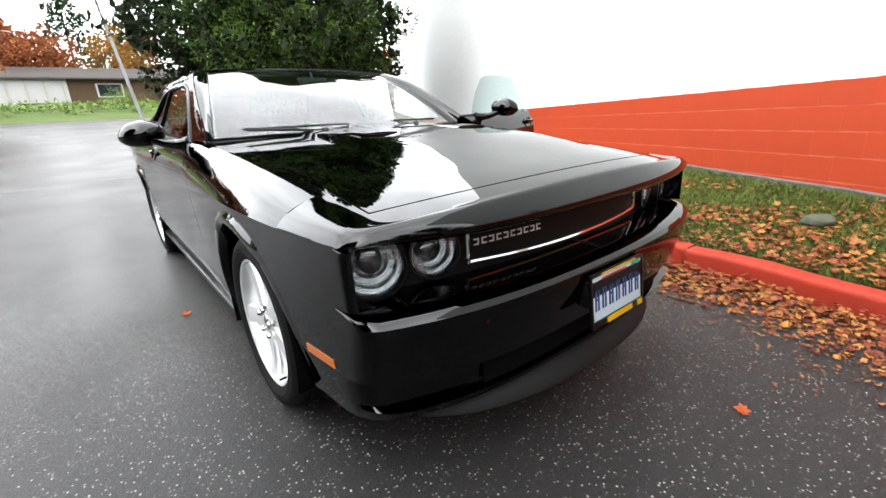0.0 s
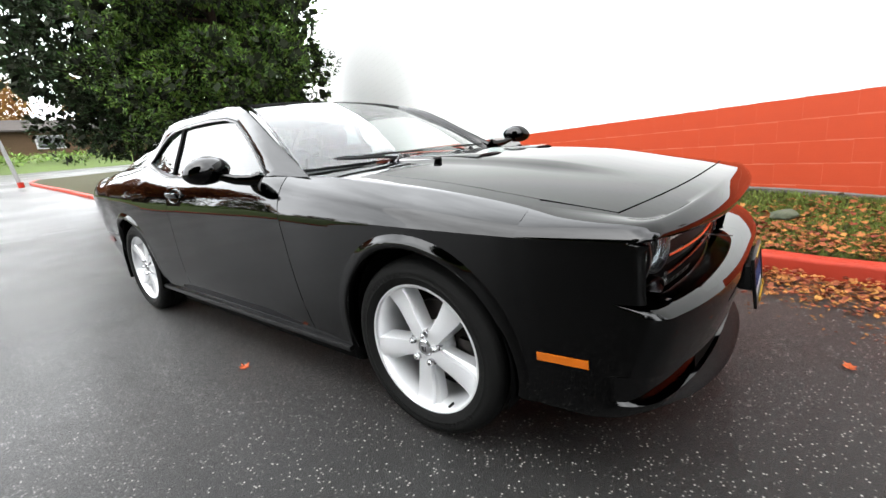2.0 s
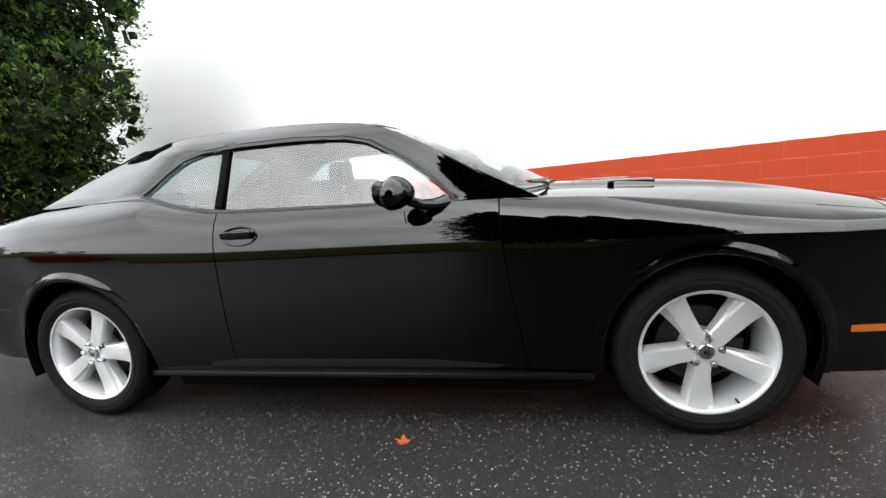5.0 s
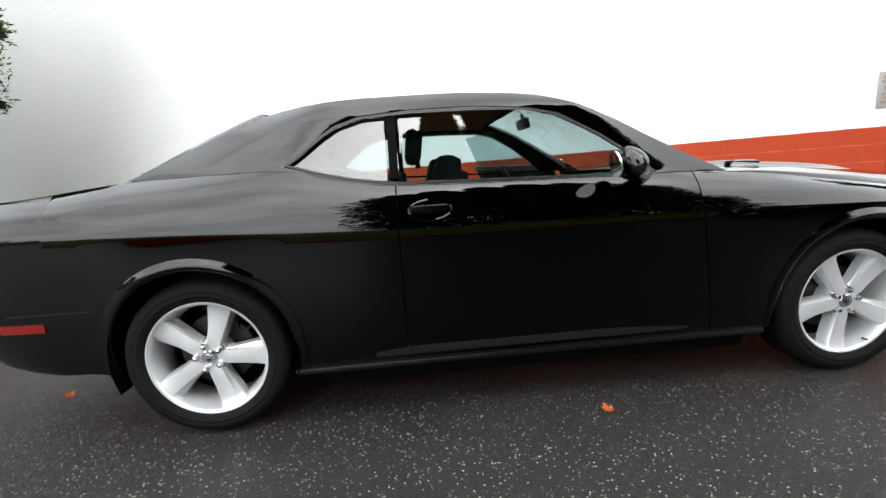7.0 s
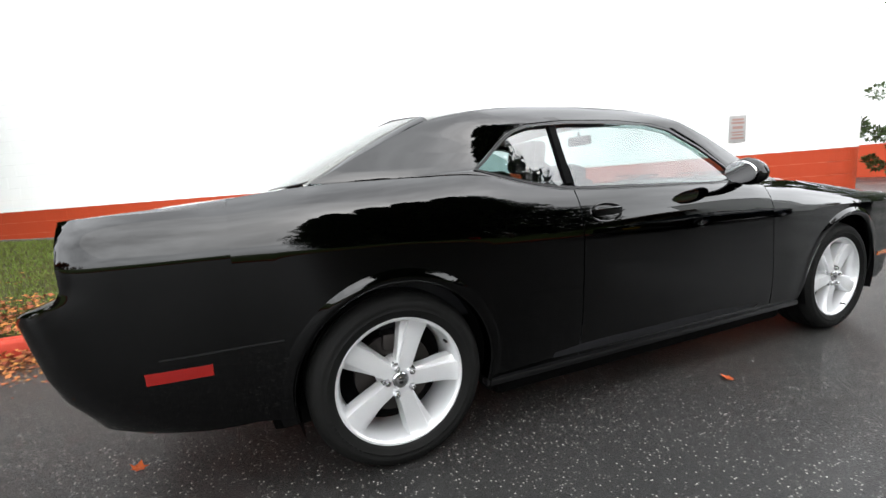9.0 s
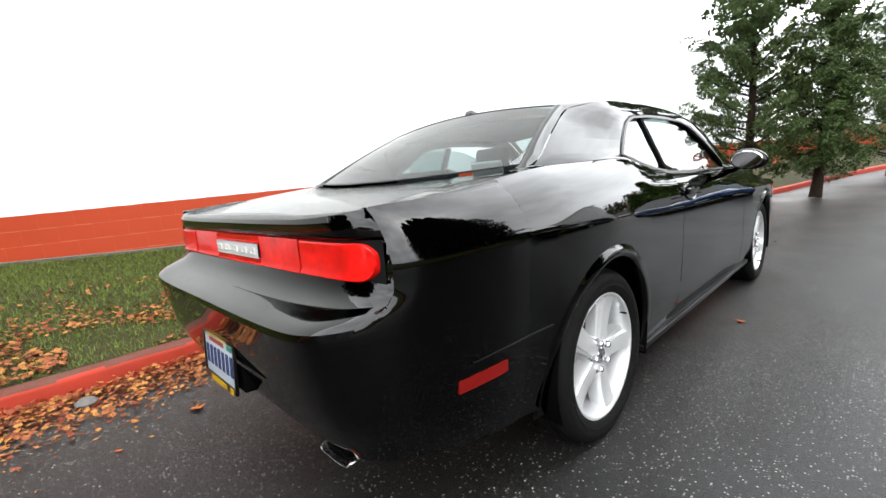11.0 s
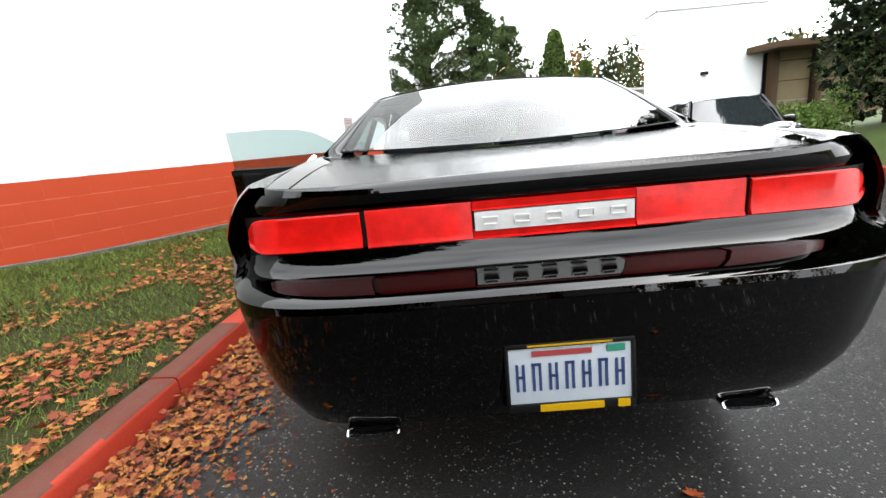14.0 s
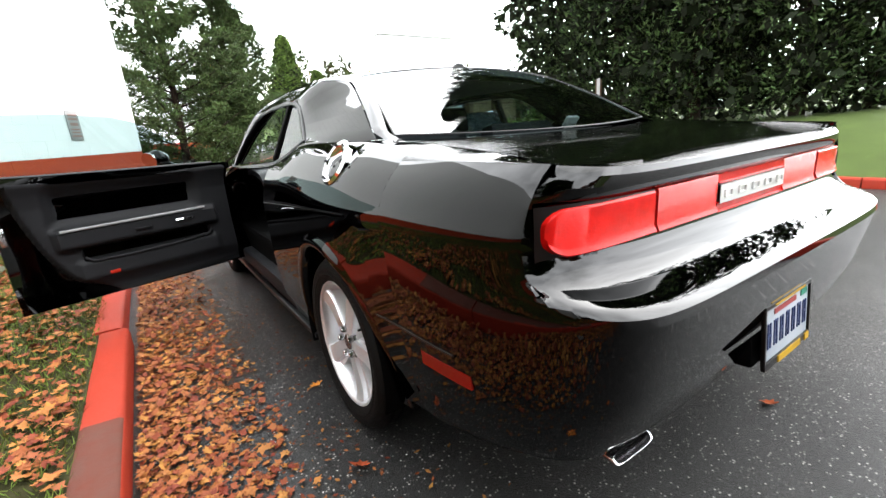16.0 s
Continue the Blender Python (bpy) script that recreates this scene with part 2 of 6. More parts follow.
# Dark tint in these three conifer colours paints shade between the clumps.
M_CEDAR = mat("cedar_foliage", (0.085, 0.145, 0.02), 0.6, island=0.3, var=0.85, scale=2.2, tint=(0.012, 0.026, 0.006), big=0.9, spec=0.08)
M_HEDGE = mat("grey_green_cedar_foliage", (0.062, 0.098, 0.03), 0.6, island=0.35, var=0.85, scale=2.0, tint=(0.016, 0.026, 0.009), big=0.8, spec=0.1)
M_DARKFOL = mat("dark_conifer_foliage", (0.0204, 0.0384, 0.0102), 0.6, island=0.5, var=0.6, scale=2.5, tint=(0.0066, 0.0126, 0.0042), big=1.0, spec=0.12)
# Near-black leaf colour that stands for the shade inside a crown.
M_INNER = mat("inner_crown_shade", (0.0072, 0.0096, 0.0042), 0.9, island=0.4)
M_PINE = mat("pine_needles", (0.066, 0.095, 0.028), 0.6, island=0.45, var=0.4, scale=3.0, tint=(0.026, 0.042, 0.015), big=1.2, spec=0.12)
M_ARBOR = mat("arborvitae_foliage", (0.075, 0.115, 0.022), 0.6, island=0.4, spec=0.12)
M_MAPLE = mat("red_maple_leaves", (0.15, 0.042, 0.014), 0.6, island=0.45)
M_GOLD = mat("golden_leaves", (0.1562, 0.0744, 0.0149), 0.6, island=0.5)
M_OLIVE = mat("olive_leaves", (0.0372, 0.0446, 0.013), 0.6, island=0.5)
M_BLUE = mat("metallic_blue_paint", (0.013, 0.0428, 0.1265), 0.22, 0.35, coat=1.0, var=0.08, scale=3)
M_REDCAR = mat("red_car_paint", (0.1414, 0.0045, 0.0056), 0.2, coat=1.0)
M_WHITECAR = mat("white_car_paint", (0.279, 0.279, 0.279), 0.25, coat=1.0)
M_GREYCAR = mat("silver_car_paint", (0.1302, 0.1339, 0.1414), 0.25, 0.5, coat=1.0)
M_CREAM = mat("cream_siding", (0.253, 0.2381, 0.1934), 0.7, var=0.2, scale=2)
M_ROOF = mat("brown_shingle_roof", (0.0409, 0.0353, 0.0316), 0.85, var=0.5, scale=5, bump=0.5, bscale=20)
M_WOOD = mat("brown_timber", (0.0595, 0.0372, 0.0205), 0.75, var=0.4, scale=6, bump=0.4, bscale=40)
M_TAN = mat("tan_door_panel", (0.1562, 0.1228, 0.067), 0.6, var=0.25, scale=2)
M_DARK = mat("dark_opening", (0.0056, 0.0052, 0.0048), 0.8, var=0.3, scale=3)
M_SIGN = mat("sign_face", (0.2678, 0.2641, 0.2567), 0.4, var=0.15, scale=10)
M_SIGNRED = mat("faded_sign_ink", (0.2306, 0.1414, 0.1265), 0.5)
M_HYDRANT = mat("red_hydrant_enamel", (0.2418, 0.013, 0.0056), 0.35, var=0.2, scale=8)
M_PINK = mat("pink_paper", (0.279, 0.1562, 0.1562), 0.6)
M_STONE = mat("mossy_stone", (0.0744, 0.0744, 0.0632), 0.85, var=0.6, scale=9, bump=0.8, bscale=30, tint=(0.0335, 0.0446, 0.0149))
M_LAMPBOWL = mat("lamp_reflector", (0.30, 0.31, 0.32), 0.16, 1.0, bump=0.5, bscale=70)
M_PALE = mat("pale_light_grey_metal", (0.186, 0.186, 0.186), 0.5, var=0.3, scale=6)


# ---- mesh helpers ----
def to_mesh(name, verts, faces, material=None, sharp=40, smooth=True):
    me = bpy.data.meshes.new(name)
    me.from_pydata([tuple(map(float, v)) for v in verts], [], [tuple(map(int, f)) for f in faces])
    me.validate()
    if smooth:
        me.polygons.foreach_set("use_smooth", [True] * len(me.polygons))
        me.set_sharp_from_angle(angle=radians(sharp))
    if material:
        me.materials.append(material)
    me.update()
    return me


def obj(name, verts, faces, material, parent=None, label="", sharp=40, smooth=True, m=None):
    ob = new(name, to_mesh(name, verts, faces, material, sharp, smooth))
    if m is not None:
        ob.matrix_basis = m
    if parent:
        ob.parent = parent
    if label:
        tagged(ob, label)
    return ob


def part(name, bm, material, parent, label="", sharp=35):
    me = bpy.data.meshes.new(name)
    bmesh.ops.recalc_face_normals(bm, faces=bm.faces)
    bm.to_mesh(me)
    bm.free()
    me.polygons.foreach_set("use_smooth", [True] * len(me.polygons))
    me.set_sharp_from_angle(angle=radians(sharp))
    me.materials.append(material)
    ob = new(name, me)
    if parent:
        ob.parent = parent
    if label:
        tagged(ob, label)
    return ob


def thing(name, label, category, group="", m=None):
    e = new(name)
    e.empty_display_size = 0.2
    if m is not None:
        e.matrix_basis = m
    return tagged(e, label, category, group)


def grid(P, flip=False, close_u=False):
    """Verts and quads of a grid of points P[i][j]."""
    P = np.asarray(P, float)
    n, k = P.shape[:2]
    F = []
    for i in range(n if close_u else n - 1):
        a = (i + 1) % n
        for j in range(k - 1):
            q = (i * k + j, a * k + j, a * k + j + 1, i * k + j + 1)
            F.append(q[::-1] if flip else q)
    return P.reshape(-1, 3), F


def mirrored(V, F):
    """The grid and its mirror image across the plane x = 0, joined."""
    V = np.asarray(V, float)
    W = V * (-1, 1, 1)
    n = len(V)
    return np.vstack([V, W]), list(F) + [tuple(i + n for i in reversed(f)) for f in F]


def solid(V, F, depth, direction=None):
    """Gives a sheet a back side, depth behind it, with side walls."""
    V = np.asarray(V, float)
    nrm = np.zeros_like(V)
    for f in F:
        p = V[list(f)]
        c = np.cross(p[1] - p[0], p[2] - p[0])
        for i in f:
            nrm[i] += c
    nrm /= np.maximum(np.linalg.norm(nrm, axis=1, keepdims=True), 1e-9)
    B = V - nrm * depth if direction is None else V + np.asarray(direction, float) * depth
    n = len(V)
    edges = {}
    for f in F:
        for a, b in zip(f, f[1:] + f[:1]):
            if (b, a) in edges:
                del edges[(b, a)]
            else:
                edges[(a, b)] = 1
    G = list(F) + [tuple(i + n for i in reversed(f)) for f in F] + [(b, a, a + n, b + n) for a, b in edges]
    return np.vstack([V, B]), G


def join(*vf):
    V, F, n = [], [], 0
    for v, f in vf:
        v = np.asarray(v, float)
        V.append(v)
        F += [tuple(i + n for i in q) for q in f]
        n += len(v)
    return np.vstack(V), F


def box(cx, cy, cz, sx, sy, sz, bevel=0.0, rot=None):
    """A box with chamfered edges, as verts and faces."""
    bm = bmesh.new()
    bmesh.ops.create_cube(bm, size=1)
    bmesh.ops.scale(bm, vec=(sx, sy, sz), verts=bm.verts)
    if bevel:
        bmesh.ops.bevel(bm, geom=bm.edges[:], offset=bevel, segments=2, affect="EDGES", profile=0.6)
    if rot is not None:
        bmesh.ops.rotate(bm, cent=(0, 0, 0), matrix=Euler([radians(a) for a in rot]).to_matrix(), verts=bm.verts)
    bmesh.ops.translate(bm, vec=(cx, cy, cz), verts=bm.verts)
    V = [v.co[:] for v in bm.verts]
    F = [tuple(v.index for v in f.verts) for f in bm.faces]
    bm.free()
    return np.array(V), F


def lathe(profile, n=48, axis="x"):
    """Turns (along, radius) pairs round an axis."""
    P = []
    for i in range(n):
        a = 2 * math.pi * i / n
        c, s = math.cos(a), math.sin(a)
        row = []
        for l, r in profile:
            row.append((l, r * c, r * s) if axis == "x" else (r * c, l, r * s) if axis == "y" else (r * c, r * s, l))
        P.append(row)
    return grid(P, close_u=True, flip=axis == "y")


def tube(path, r, n=8):
    """A round bar along a list of points; r may be a list."""
    path = [Vector(p) for p in path]
    P = []
    for i, p in enumerate(path):
        d = (path[min(i + 1, len(path) - 1)] - path[max(i - 1, 0)]).normalized()
        up = Vector((0, 0, 1)) if abs(d.z) < 0.9 else Vector((1, 0, 0))
        a = d.cross(up).normalized()
        b = d.cross(a)
        rr = r[i] if isinstance(r, (list, tuple)) else r
        P.append([p + (a * math.cos(t) + b * math.sin(t)) * rr for t in [2 * math.pi * k / n for k in range(n + 1)]])
    V, F = grid(P)
    k = n + 1
    F.append(tuple(range(n))[::-1])
    F.append(tuple((len(path) - 1) * k + j for j in range(n)))
    return V, F


def mono(pts):
    """A smooth monotone curve through (t, value) pairs."""
    t = np.array([p[0] for p in pts], float)
    v = np.array([p[1] for p in pts], float)
    o = np.argsort(t)
    t, v = t[o], v[o]
    h, d = np.diff(t), np.diff(v) / np.diff(t)
    m = np.zeros(len(t))
    m[0], m[-1] = d[0], d[-1]
    for i in range(1, len(t) - 1):
        if d[i - 1] * d[i] > 0:
            w1, w2 = 2 * h[i] + h[i - 1], h[i] + 2 * h[i - 1]
            m[i] = (w1 + w2) / (w1 / d[i - 1] + w2 / d[i])

    def f(x):
        x = min(max(x, t[0]), t[-1])
        i = min(max(int(np.searchsorted(t, x)) - 1, 0), len(t) - 2)
        s = (x - t[i]) / h[i]
        return ((1 + 2 * s) * (1 - s) ** 2 * v[i] + s * (1 - s) ** 2 * h[i] * m[i]
                + s * s * (3 - 2 * s) * v[i + 1] + s * s * (s - 1) * h[i] * m[i + 1])
    return f


def smooth01(x):
    x = min(max(x, 0.0), 1.0)
    return x * x * (3 - 2 * x)


# ---- the black coupe ----
Z_CREASE = mono([(-2.45, .93), (-1.9, .915), (-1.5, .90), (-.9, .865), (-.6, .85), (.75, .84), (1.5, .825), (2.1, .80)])
X_CREASE = mono([(-2.3, .93), (-2.0, .945), (-1.7, .956), (-1.47, .957), (-1.0, .945), (-.5, .936), (.3, .936), (1.0, .95), (1.47, .955), (1.7, .945), (1.9, .925), (2.1, .90)])
Z_SHOULDER = mono([(-2.55, 1.0), (-2.42, 1.025), (-2.0, 1.085), (-1.66, 1.115), (-1.2, 1.122), (-1.05, 1.115), (-.85, 1.068), (-.62, 1.03), (0, 1.014), (.6, 1.008), (.8, 1.0), (1.0, .992), (1.41, .948), (1.86, .885), (2.1, .856), (2.4, .812)])
X_SHOULDER = mono([(-2.55, .80), (-2.0, .815), (-1.66, .815), (-1.07, .835), (-.62, .872), (0, .878), (.6, .868), (.8, .845), (1.4, .825), (1.9, .80), (2.3, .76)])
Z_CENTRE = mono([(-2.6, 1.015), (-2.45, 1.038), (-2.2, 1.07), (-1.9, 1.09), (-1.7, 1.10), (.8, 1.03), (1.0, 1.022), (1.5, .997), (1.9, .956), (2.1, .928), (2.3, .886), (2.4, .856)])
X_SEAM = mono([(-2.6, .70), (-1.8, .70), (-1.6, .75), (-.6, .82), (.6, .82), (.82, .78), (1.0, .735), (1.5, .737), (2.1, .758), (2.3, .758)])
Z_SILL = mono([(-2.2, .34), (-1.9, .30), (-1.1, .27), (1.0, .255), (1.9, .26)])
AXLE, ARCH_R, ARCH_Z = 1.473, 0.396, 0.364


def z_top(y, x):
    xs = X_SHOULDER(y)
    zs, zc = Z_SHOULDER(y), Z_CENTRE(y)
    z = zs + (zc - zs) * (1 - min(abs(x) / xs, 1) ** 2.6)
    if y > 0.7:
        z += 0.018 * smooth01((0.43 - abs(x)) / 0.05) * smooth01((2.12 - y) / 0.4)
    return z


def side_x(y, z):
    zc, xc = Z_CREASE(y), X_CREASE(y)
    if z <= zc:
        t = (zc - z) / (zc - 0.25)
        return xc - (0.014 + 0.05 * smooth01((-1.6 - y) / .4)) * t - 0.04 * t ** 4
    zs, xs = Z_SHOULDER(y), X_SHOULDER(y)
    w = min((z - zc) / (zs - zc), 1)
    return xc - (xc - xs) * (0.42 * w + 0.58 * w ** 3.0)


def z_low(y):
    z = Z_SILL(y)
    for yc in (-AXLE, AXLE):
        d = abs(y - yc)
        if d < ARCH_R:
            z = max(z, ARCH_Z + math.sqrt(ARCH_R ** 2 - d * d))
    return z


def slant(y):
    return math.exp(-((y - .71) / .2) ** 2)


def side_section(y):
    z0, zc, zs, xs = z_low(y), Z_CREASE(y), Z_SHOULDER(y), X_SHOULDER(y)
    row = []
    for j in range(13):
        z = z0 + (zc - z0) * j / 12
        yy = y + slant(y) * 0.16 * max(0, 1.0 - z - .05) ** 1.4
        row.append((side_x(y, z), yy, z))
    for j in range(1, 13):
        z = zc + (zs - zc) * (1 - (1 - j / 12) ** 1.3)
        yy = y + slant(y) * 0.16 * max(0, 1.0 - z - .05) ** 1.4
        row.append((side_x(y, z), yy, z))
    xf = X_SEAM(y)
    for j in range(1, 7):
        x = xs + (xf - xs) * j / 6
        zz = z_top(y, x) if (y > .85 or y < -1.75) else zs + 0.004 * (1 - (1 - j / 6) ** 2)
        row.append((x, y, zz))
    return row


def stations(y0, y1):
    ys = set(np.round(np.linspace(y0, y1, max(3, int((y1 - y0) / .06))), 4))
    for yc in (-AXLE, AXLE):
        for a in range(0, 181, 6):
            y = yc + ARCH_R * math.cos(radians(a))
            if y0 < y < y1:
                ys.add(round(y, 4))
        for e in (-ARCH_R - .001, ARCH_R + .001):
            if y0 < yc + e < y1:
                ys.add(round(yc + e, 4))
    ys = sorted(ys)
    out = [ys[0]]
    for y in ys[1:]:
        if y - out[-1] > .0008:
            out.append(y)
    return out


def side_panel(y0, y1):
    return grid([side_section(y) for y in stations(y0, y1)])


def left_of(V, F):
    return np.asarray(V) * (-1, 1, 1), [tuple(reversed(f)) for f in F]


Y_FJ, Y_RJ = 1.9, -2.0   # where the nose and the tail join the flanks


def outline(x, xs, ye, yj, p, q):
    """How far forward (or back) an end cap reaches at x."""
    return yj + (ye - yj) * max(0.0, 1 - min(abs(x) / xs, 1) ** p) ** (1 / q)


def bend(x, y, yj, u):
    """Carries the flank's taper on into the end cap."""
    return x - (.10 if yj > 0 else .03) * abs(y - yj) * u ** 4


XN = [1 - (1 - i / 72) ** 2.0 for i in range(73)]   # denser towards the corners


def end_cap(levels, yj):
    """levels: (z at the middle, z at the corner, y at the middle, p, q), upwards. Right half from the centre out, then mirrored."""
    P = []
    for u in XN:
        row = []
        for zc, zj, ye, p, q in levels:
            xs = side_x(yj, zj)
            x = u * xs
            y = outline(x, xs, ye, yj, p, q)
            if yj < 0 and zc > .740:
                k = smooth01((u - .912) / .026)
                up = smooth01((zc - .745) / .085)
                y = y * (1 - k) + k * (outline(x, xs, -2.634, yj, 12, 2.45) * (1 - up) + outline(x, xs, -2.495, yj, 26, 2.45) * up)
            z = zc + (zj - zc) * u ** 5
            row.append((bend(x, y, yj, u), y, z))
        P.append(row)
    return P


def recess(x):
    """Plan of the dark face behind the lamps and the grille."""
    return 2.235 - .105 * (abs(x) / .8) ** 2.0


def front(x, ye, drop=.12):
    return ye - drop * (abs(x) / .87) ** 3.0


def nose_plan(u, xs, ye, r, rec=False, drop=.12):
    """Plan of the nose at one level: front sweep, rounded corner, tapering flank."""
    xk = xs - .02
    for _ in range(8):
        xk = xs - .10 * (front(xk, ye, drop) - Y_FJ)
    yk = front(xk, ye, drop)
    ax, ay = xk - r, front(xk - r, ye, drop)
    cx, cy = xs - .10 * (yk - r - Y_FJ), yk - r
    xi = min(.862, ax - .010)
    if u <= .8:
        x = u / .8 * xi
        return x, recess(x) if rec else front(x, ye, drop)
    if u <= .86:
        t = (u - .8) / .06
        yi = recess(xi) if rec else front(xi, ye, drop)
        return xi + (ax - xi) * t, (yi + (ay - yi) * t) if rec else front(xi + (ax - xi) * t, ye, drop)
    if u <= .92:
        t = (u - .86) / .06
        return ((1 - t) ** 2 * ax + 2 * t * (1 - t) * xk + t * t * cx, (1 - t) ** 2 * ay + 2 * t * (1 - t) * yk + t * t * cy)
    t = (u - .92) / .08
    return cx + (xs - cx) * t, cy + (Y_FJ - cy) * t


def rim_drop(z):
    """The fender's rim lies further back at the lamps than at bumper and hood."""
    return .12 + .03 * smooth01((z - .60) / .04) * smooth01((.81 - z) / .04)


UN = [.8 * i / 40 for i in range(41)] + [.8 + .06 * i / 4 for i in range(1, 5)] + [.86 + .06 * i / 10 for i in range(1, 11)] + [.92 + .08 * i / 8 for i in range(1, 9)]
# (z at the middle, z at the corner, y at the middle, corner radius, in the recess)
NOSE = [(.235, .27, 2.27, .10, 0), (.27, .30, 2.32, .10, 0), (.30, .33, 2.335, .10, 0), (.31, .34, 2.31, .09, 0), (.40, .42, 2.32, .09, 0), (.41, .43, 2.36, .085, 0), (.50, .515, 2.385, .075, 0), (.575, .58, 2.40, .065, 0), (.60, .607, 2.398, .055, 0), (.614, .622, 2.388, .045, 0), (.624, .633, 2.366, .035, 0), (.630, .640, 2.335, .028, 0)] + [(.634 + .0137 * k, .645 + .0141 * k, 2.385, .020, 1) for k in range(12)]
LIP = [(.7847, .8001, 2.385, .020, 1), (.792, .805, 2.352, .024, 0), (.798, .809, 2.364, .03, 0), (.807, .815, 2.369, .04, 0), (.820, .823, 2.368, .05, 0), (.838, .832, 2.358, .055, 0), (.856, .841, 2.342, .06, 0)]
LAMPS = ((.780, 2.160, .720, .086, -24), (.594, 2.190, .722, .071, -15))


def hood_edge(x):
    """Front shut line of the hood."""
    return 2.245 - .11 * abs(x / .75) ** 3


TAIL = [(.30, .315, -2.20, 6, 2.2), (.292, .31, -2.36, 6, 2.2), (.312, .325, -2.45, 7, 2.2), (.35, .36, -2.505, 9, 2.3), (.41, .41, -2.545, 9, 2.35), (.48, .47, -2.575, 11, 2.4), (.56, .56, -2.60, 12, 2.45), (.66, .66, -2.62, 12, 2.45), (.715, .748, -2.632, 12, 2.45), (.736, .776, -2.638, 12, 2.45),
        (.753, .798, -2.634, 12, 2.45), (.760, .810, -2.622, 12, 2.45), (.768, .818, -2.602, 12, 2.45), (.778, .826, -2.575, 12, 2.45), (.789, .835, -2.546, 12, 2.45), (.802, .846, -2.520, 12, 2.45), (.822, .860, -2.500, 12, 2.45), (.846, .878, -2.488, 12, 2.45), (.872, .896, -2.483, 12, 2.45), (.90, .9185, -2.481, 12, 2.45), (.925, .941, -2.479, 12, 2.45), (.955, .968, -2.476, 12, 2.45), (.968, .985, -2.492, 12, 2.45),
        (.988, 1.01, -2.504, 12, 2.45), (1.006, 1.035, -2.506, 12, 2.45), (1.018, 1.058, -2.500, 12, 2.45)]
TAIL_TOP = (-2.468, 18, 2.45)


def tail_edge(x):
    return outline(x, X_SHOULDER(Y_RJ), TAIL_TOP[0], Y_RJ, TAIL_TOP[1], TAIL_TOP[2])


# Side glass plane and the roof
def green_x(y, z):
    return 0.868 - 0.4545 * (z - 1.02) - 0.9 * max(0.0, z - 1.345) ** 1.25 - 0.05 * smooth01((-1.2 - y) / .7) - 0.03 * smooth01((y - .3) / .5) - 0.42 * smooth01((-.90 - y) / .40) * max(0.0, z - 1.13)


WIN = [(.53, 1.018), (.30, 1.018), (-.10, 1.022), (-.62, 1.036), (-.80, 1.066), (-.95, 1.104), (-1.075, 1.142), (-1.03, 1.175), (-.93, 1.255), (-.86, 1.30), (-.76, 1.332), (-.55, 1.350), (-.25, 1.353), (0, 1.334), (.13, 1.303), (.30, 1.205), (.45, 1.095)]
RAIL = [(.86, 1.004), (.70, 1.085), (.53, 1.178), (.38, 1.265), (.22, 1.345), (.08, 1.388), (-.10, 1.414), (-.4, 1.427), (-.75, 1.423), (-1.0, 1.402), (-1.2, 1.366), (-1.35, 1.303), (-1.5, 1.232), (-1.65, 1.156), (-1.76, 1.106)]


def ray_poly(poly, c, a):
    d = (math.cos(a), math.sin(a))
    best = None
    n = len(poly)
    for i in range(n):
        p, q = poly[i], poly[(i + 1) % n]
        ex, ey = q[0] - p[0], q[1] - p[1]
        den = d[0] * ey - d[1] * ex
        if abs(den) < 1e-12:
            continue
        t = ((p[0] - c[0]) * ey - (p[1] - c[1]) * ex) / den
        s = ((p[0] - c[0]) * d[1] - (p[1] - c[1]) * d[0]) / den
        if t > 0 and -1e-6 <= s <= 1 + 1e-6 and (best is None or t < best):
            best = t
    return (c[0] + d[0] * best, c[1] + d[1] * best)


def side_frame():
    base = [(y, Z_SHOULDER(y) + .001) for y in np.linspace(-1.76, .86, 24)]
    outer = RAIL + base
    c = (-.27, 1.17)
    angs = sorted({math.atan2(p[1] - c[1], p[0] - c[0]) for p in WIN + RAIL + base} | set(np.linspace(-math.pi, math.pi, 120, endpoint=False)))
    P = []
    for a in angs:
        w, o = ray_poly(WIN, c, a), ray_poly(outer, c, a)
        row = []
        for s, off in ((0, -.022), (0, 0.0), (.06, .004), (.3, .006), (.6, .007), (.9, .007), (1, .006)):
            y, z = w[0] + (o[0] - w[0]) * s, w[1] + (o[1] - w[1]) * s
            row.append((green_x(y, z) + off, y, z))
        P.append(row)
    return grid(P, close_u=True)


def loop_strip(loop, inset, lift):
    """A narrow moulding that runs round a closed loop on the side glass plane."""
    n = len(loop)
    cx, cz = sum(p[0] for p in loop) / n, sum(p[1] for p in loop) / n
    P = []
    for y, z in loop:
        d = math.hypot(y - cx, z - cz)
        iy, iz = y - (y - cx) / d * inset, z - (z - cz) / d * inset
        P.append([(green_x(y, z) + lift * .3, y, z), (green_x(y, z) + lift, y, z), (green_x(iy, iz) + lift, iy, iz), (green_x(iy, iz) - .01, iy, iz)])
    return grid(P, close_u=True)


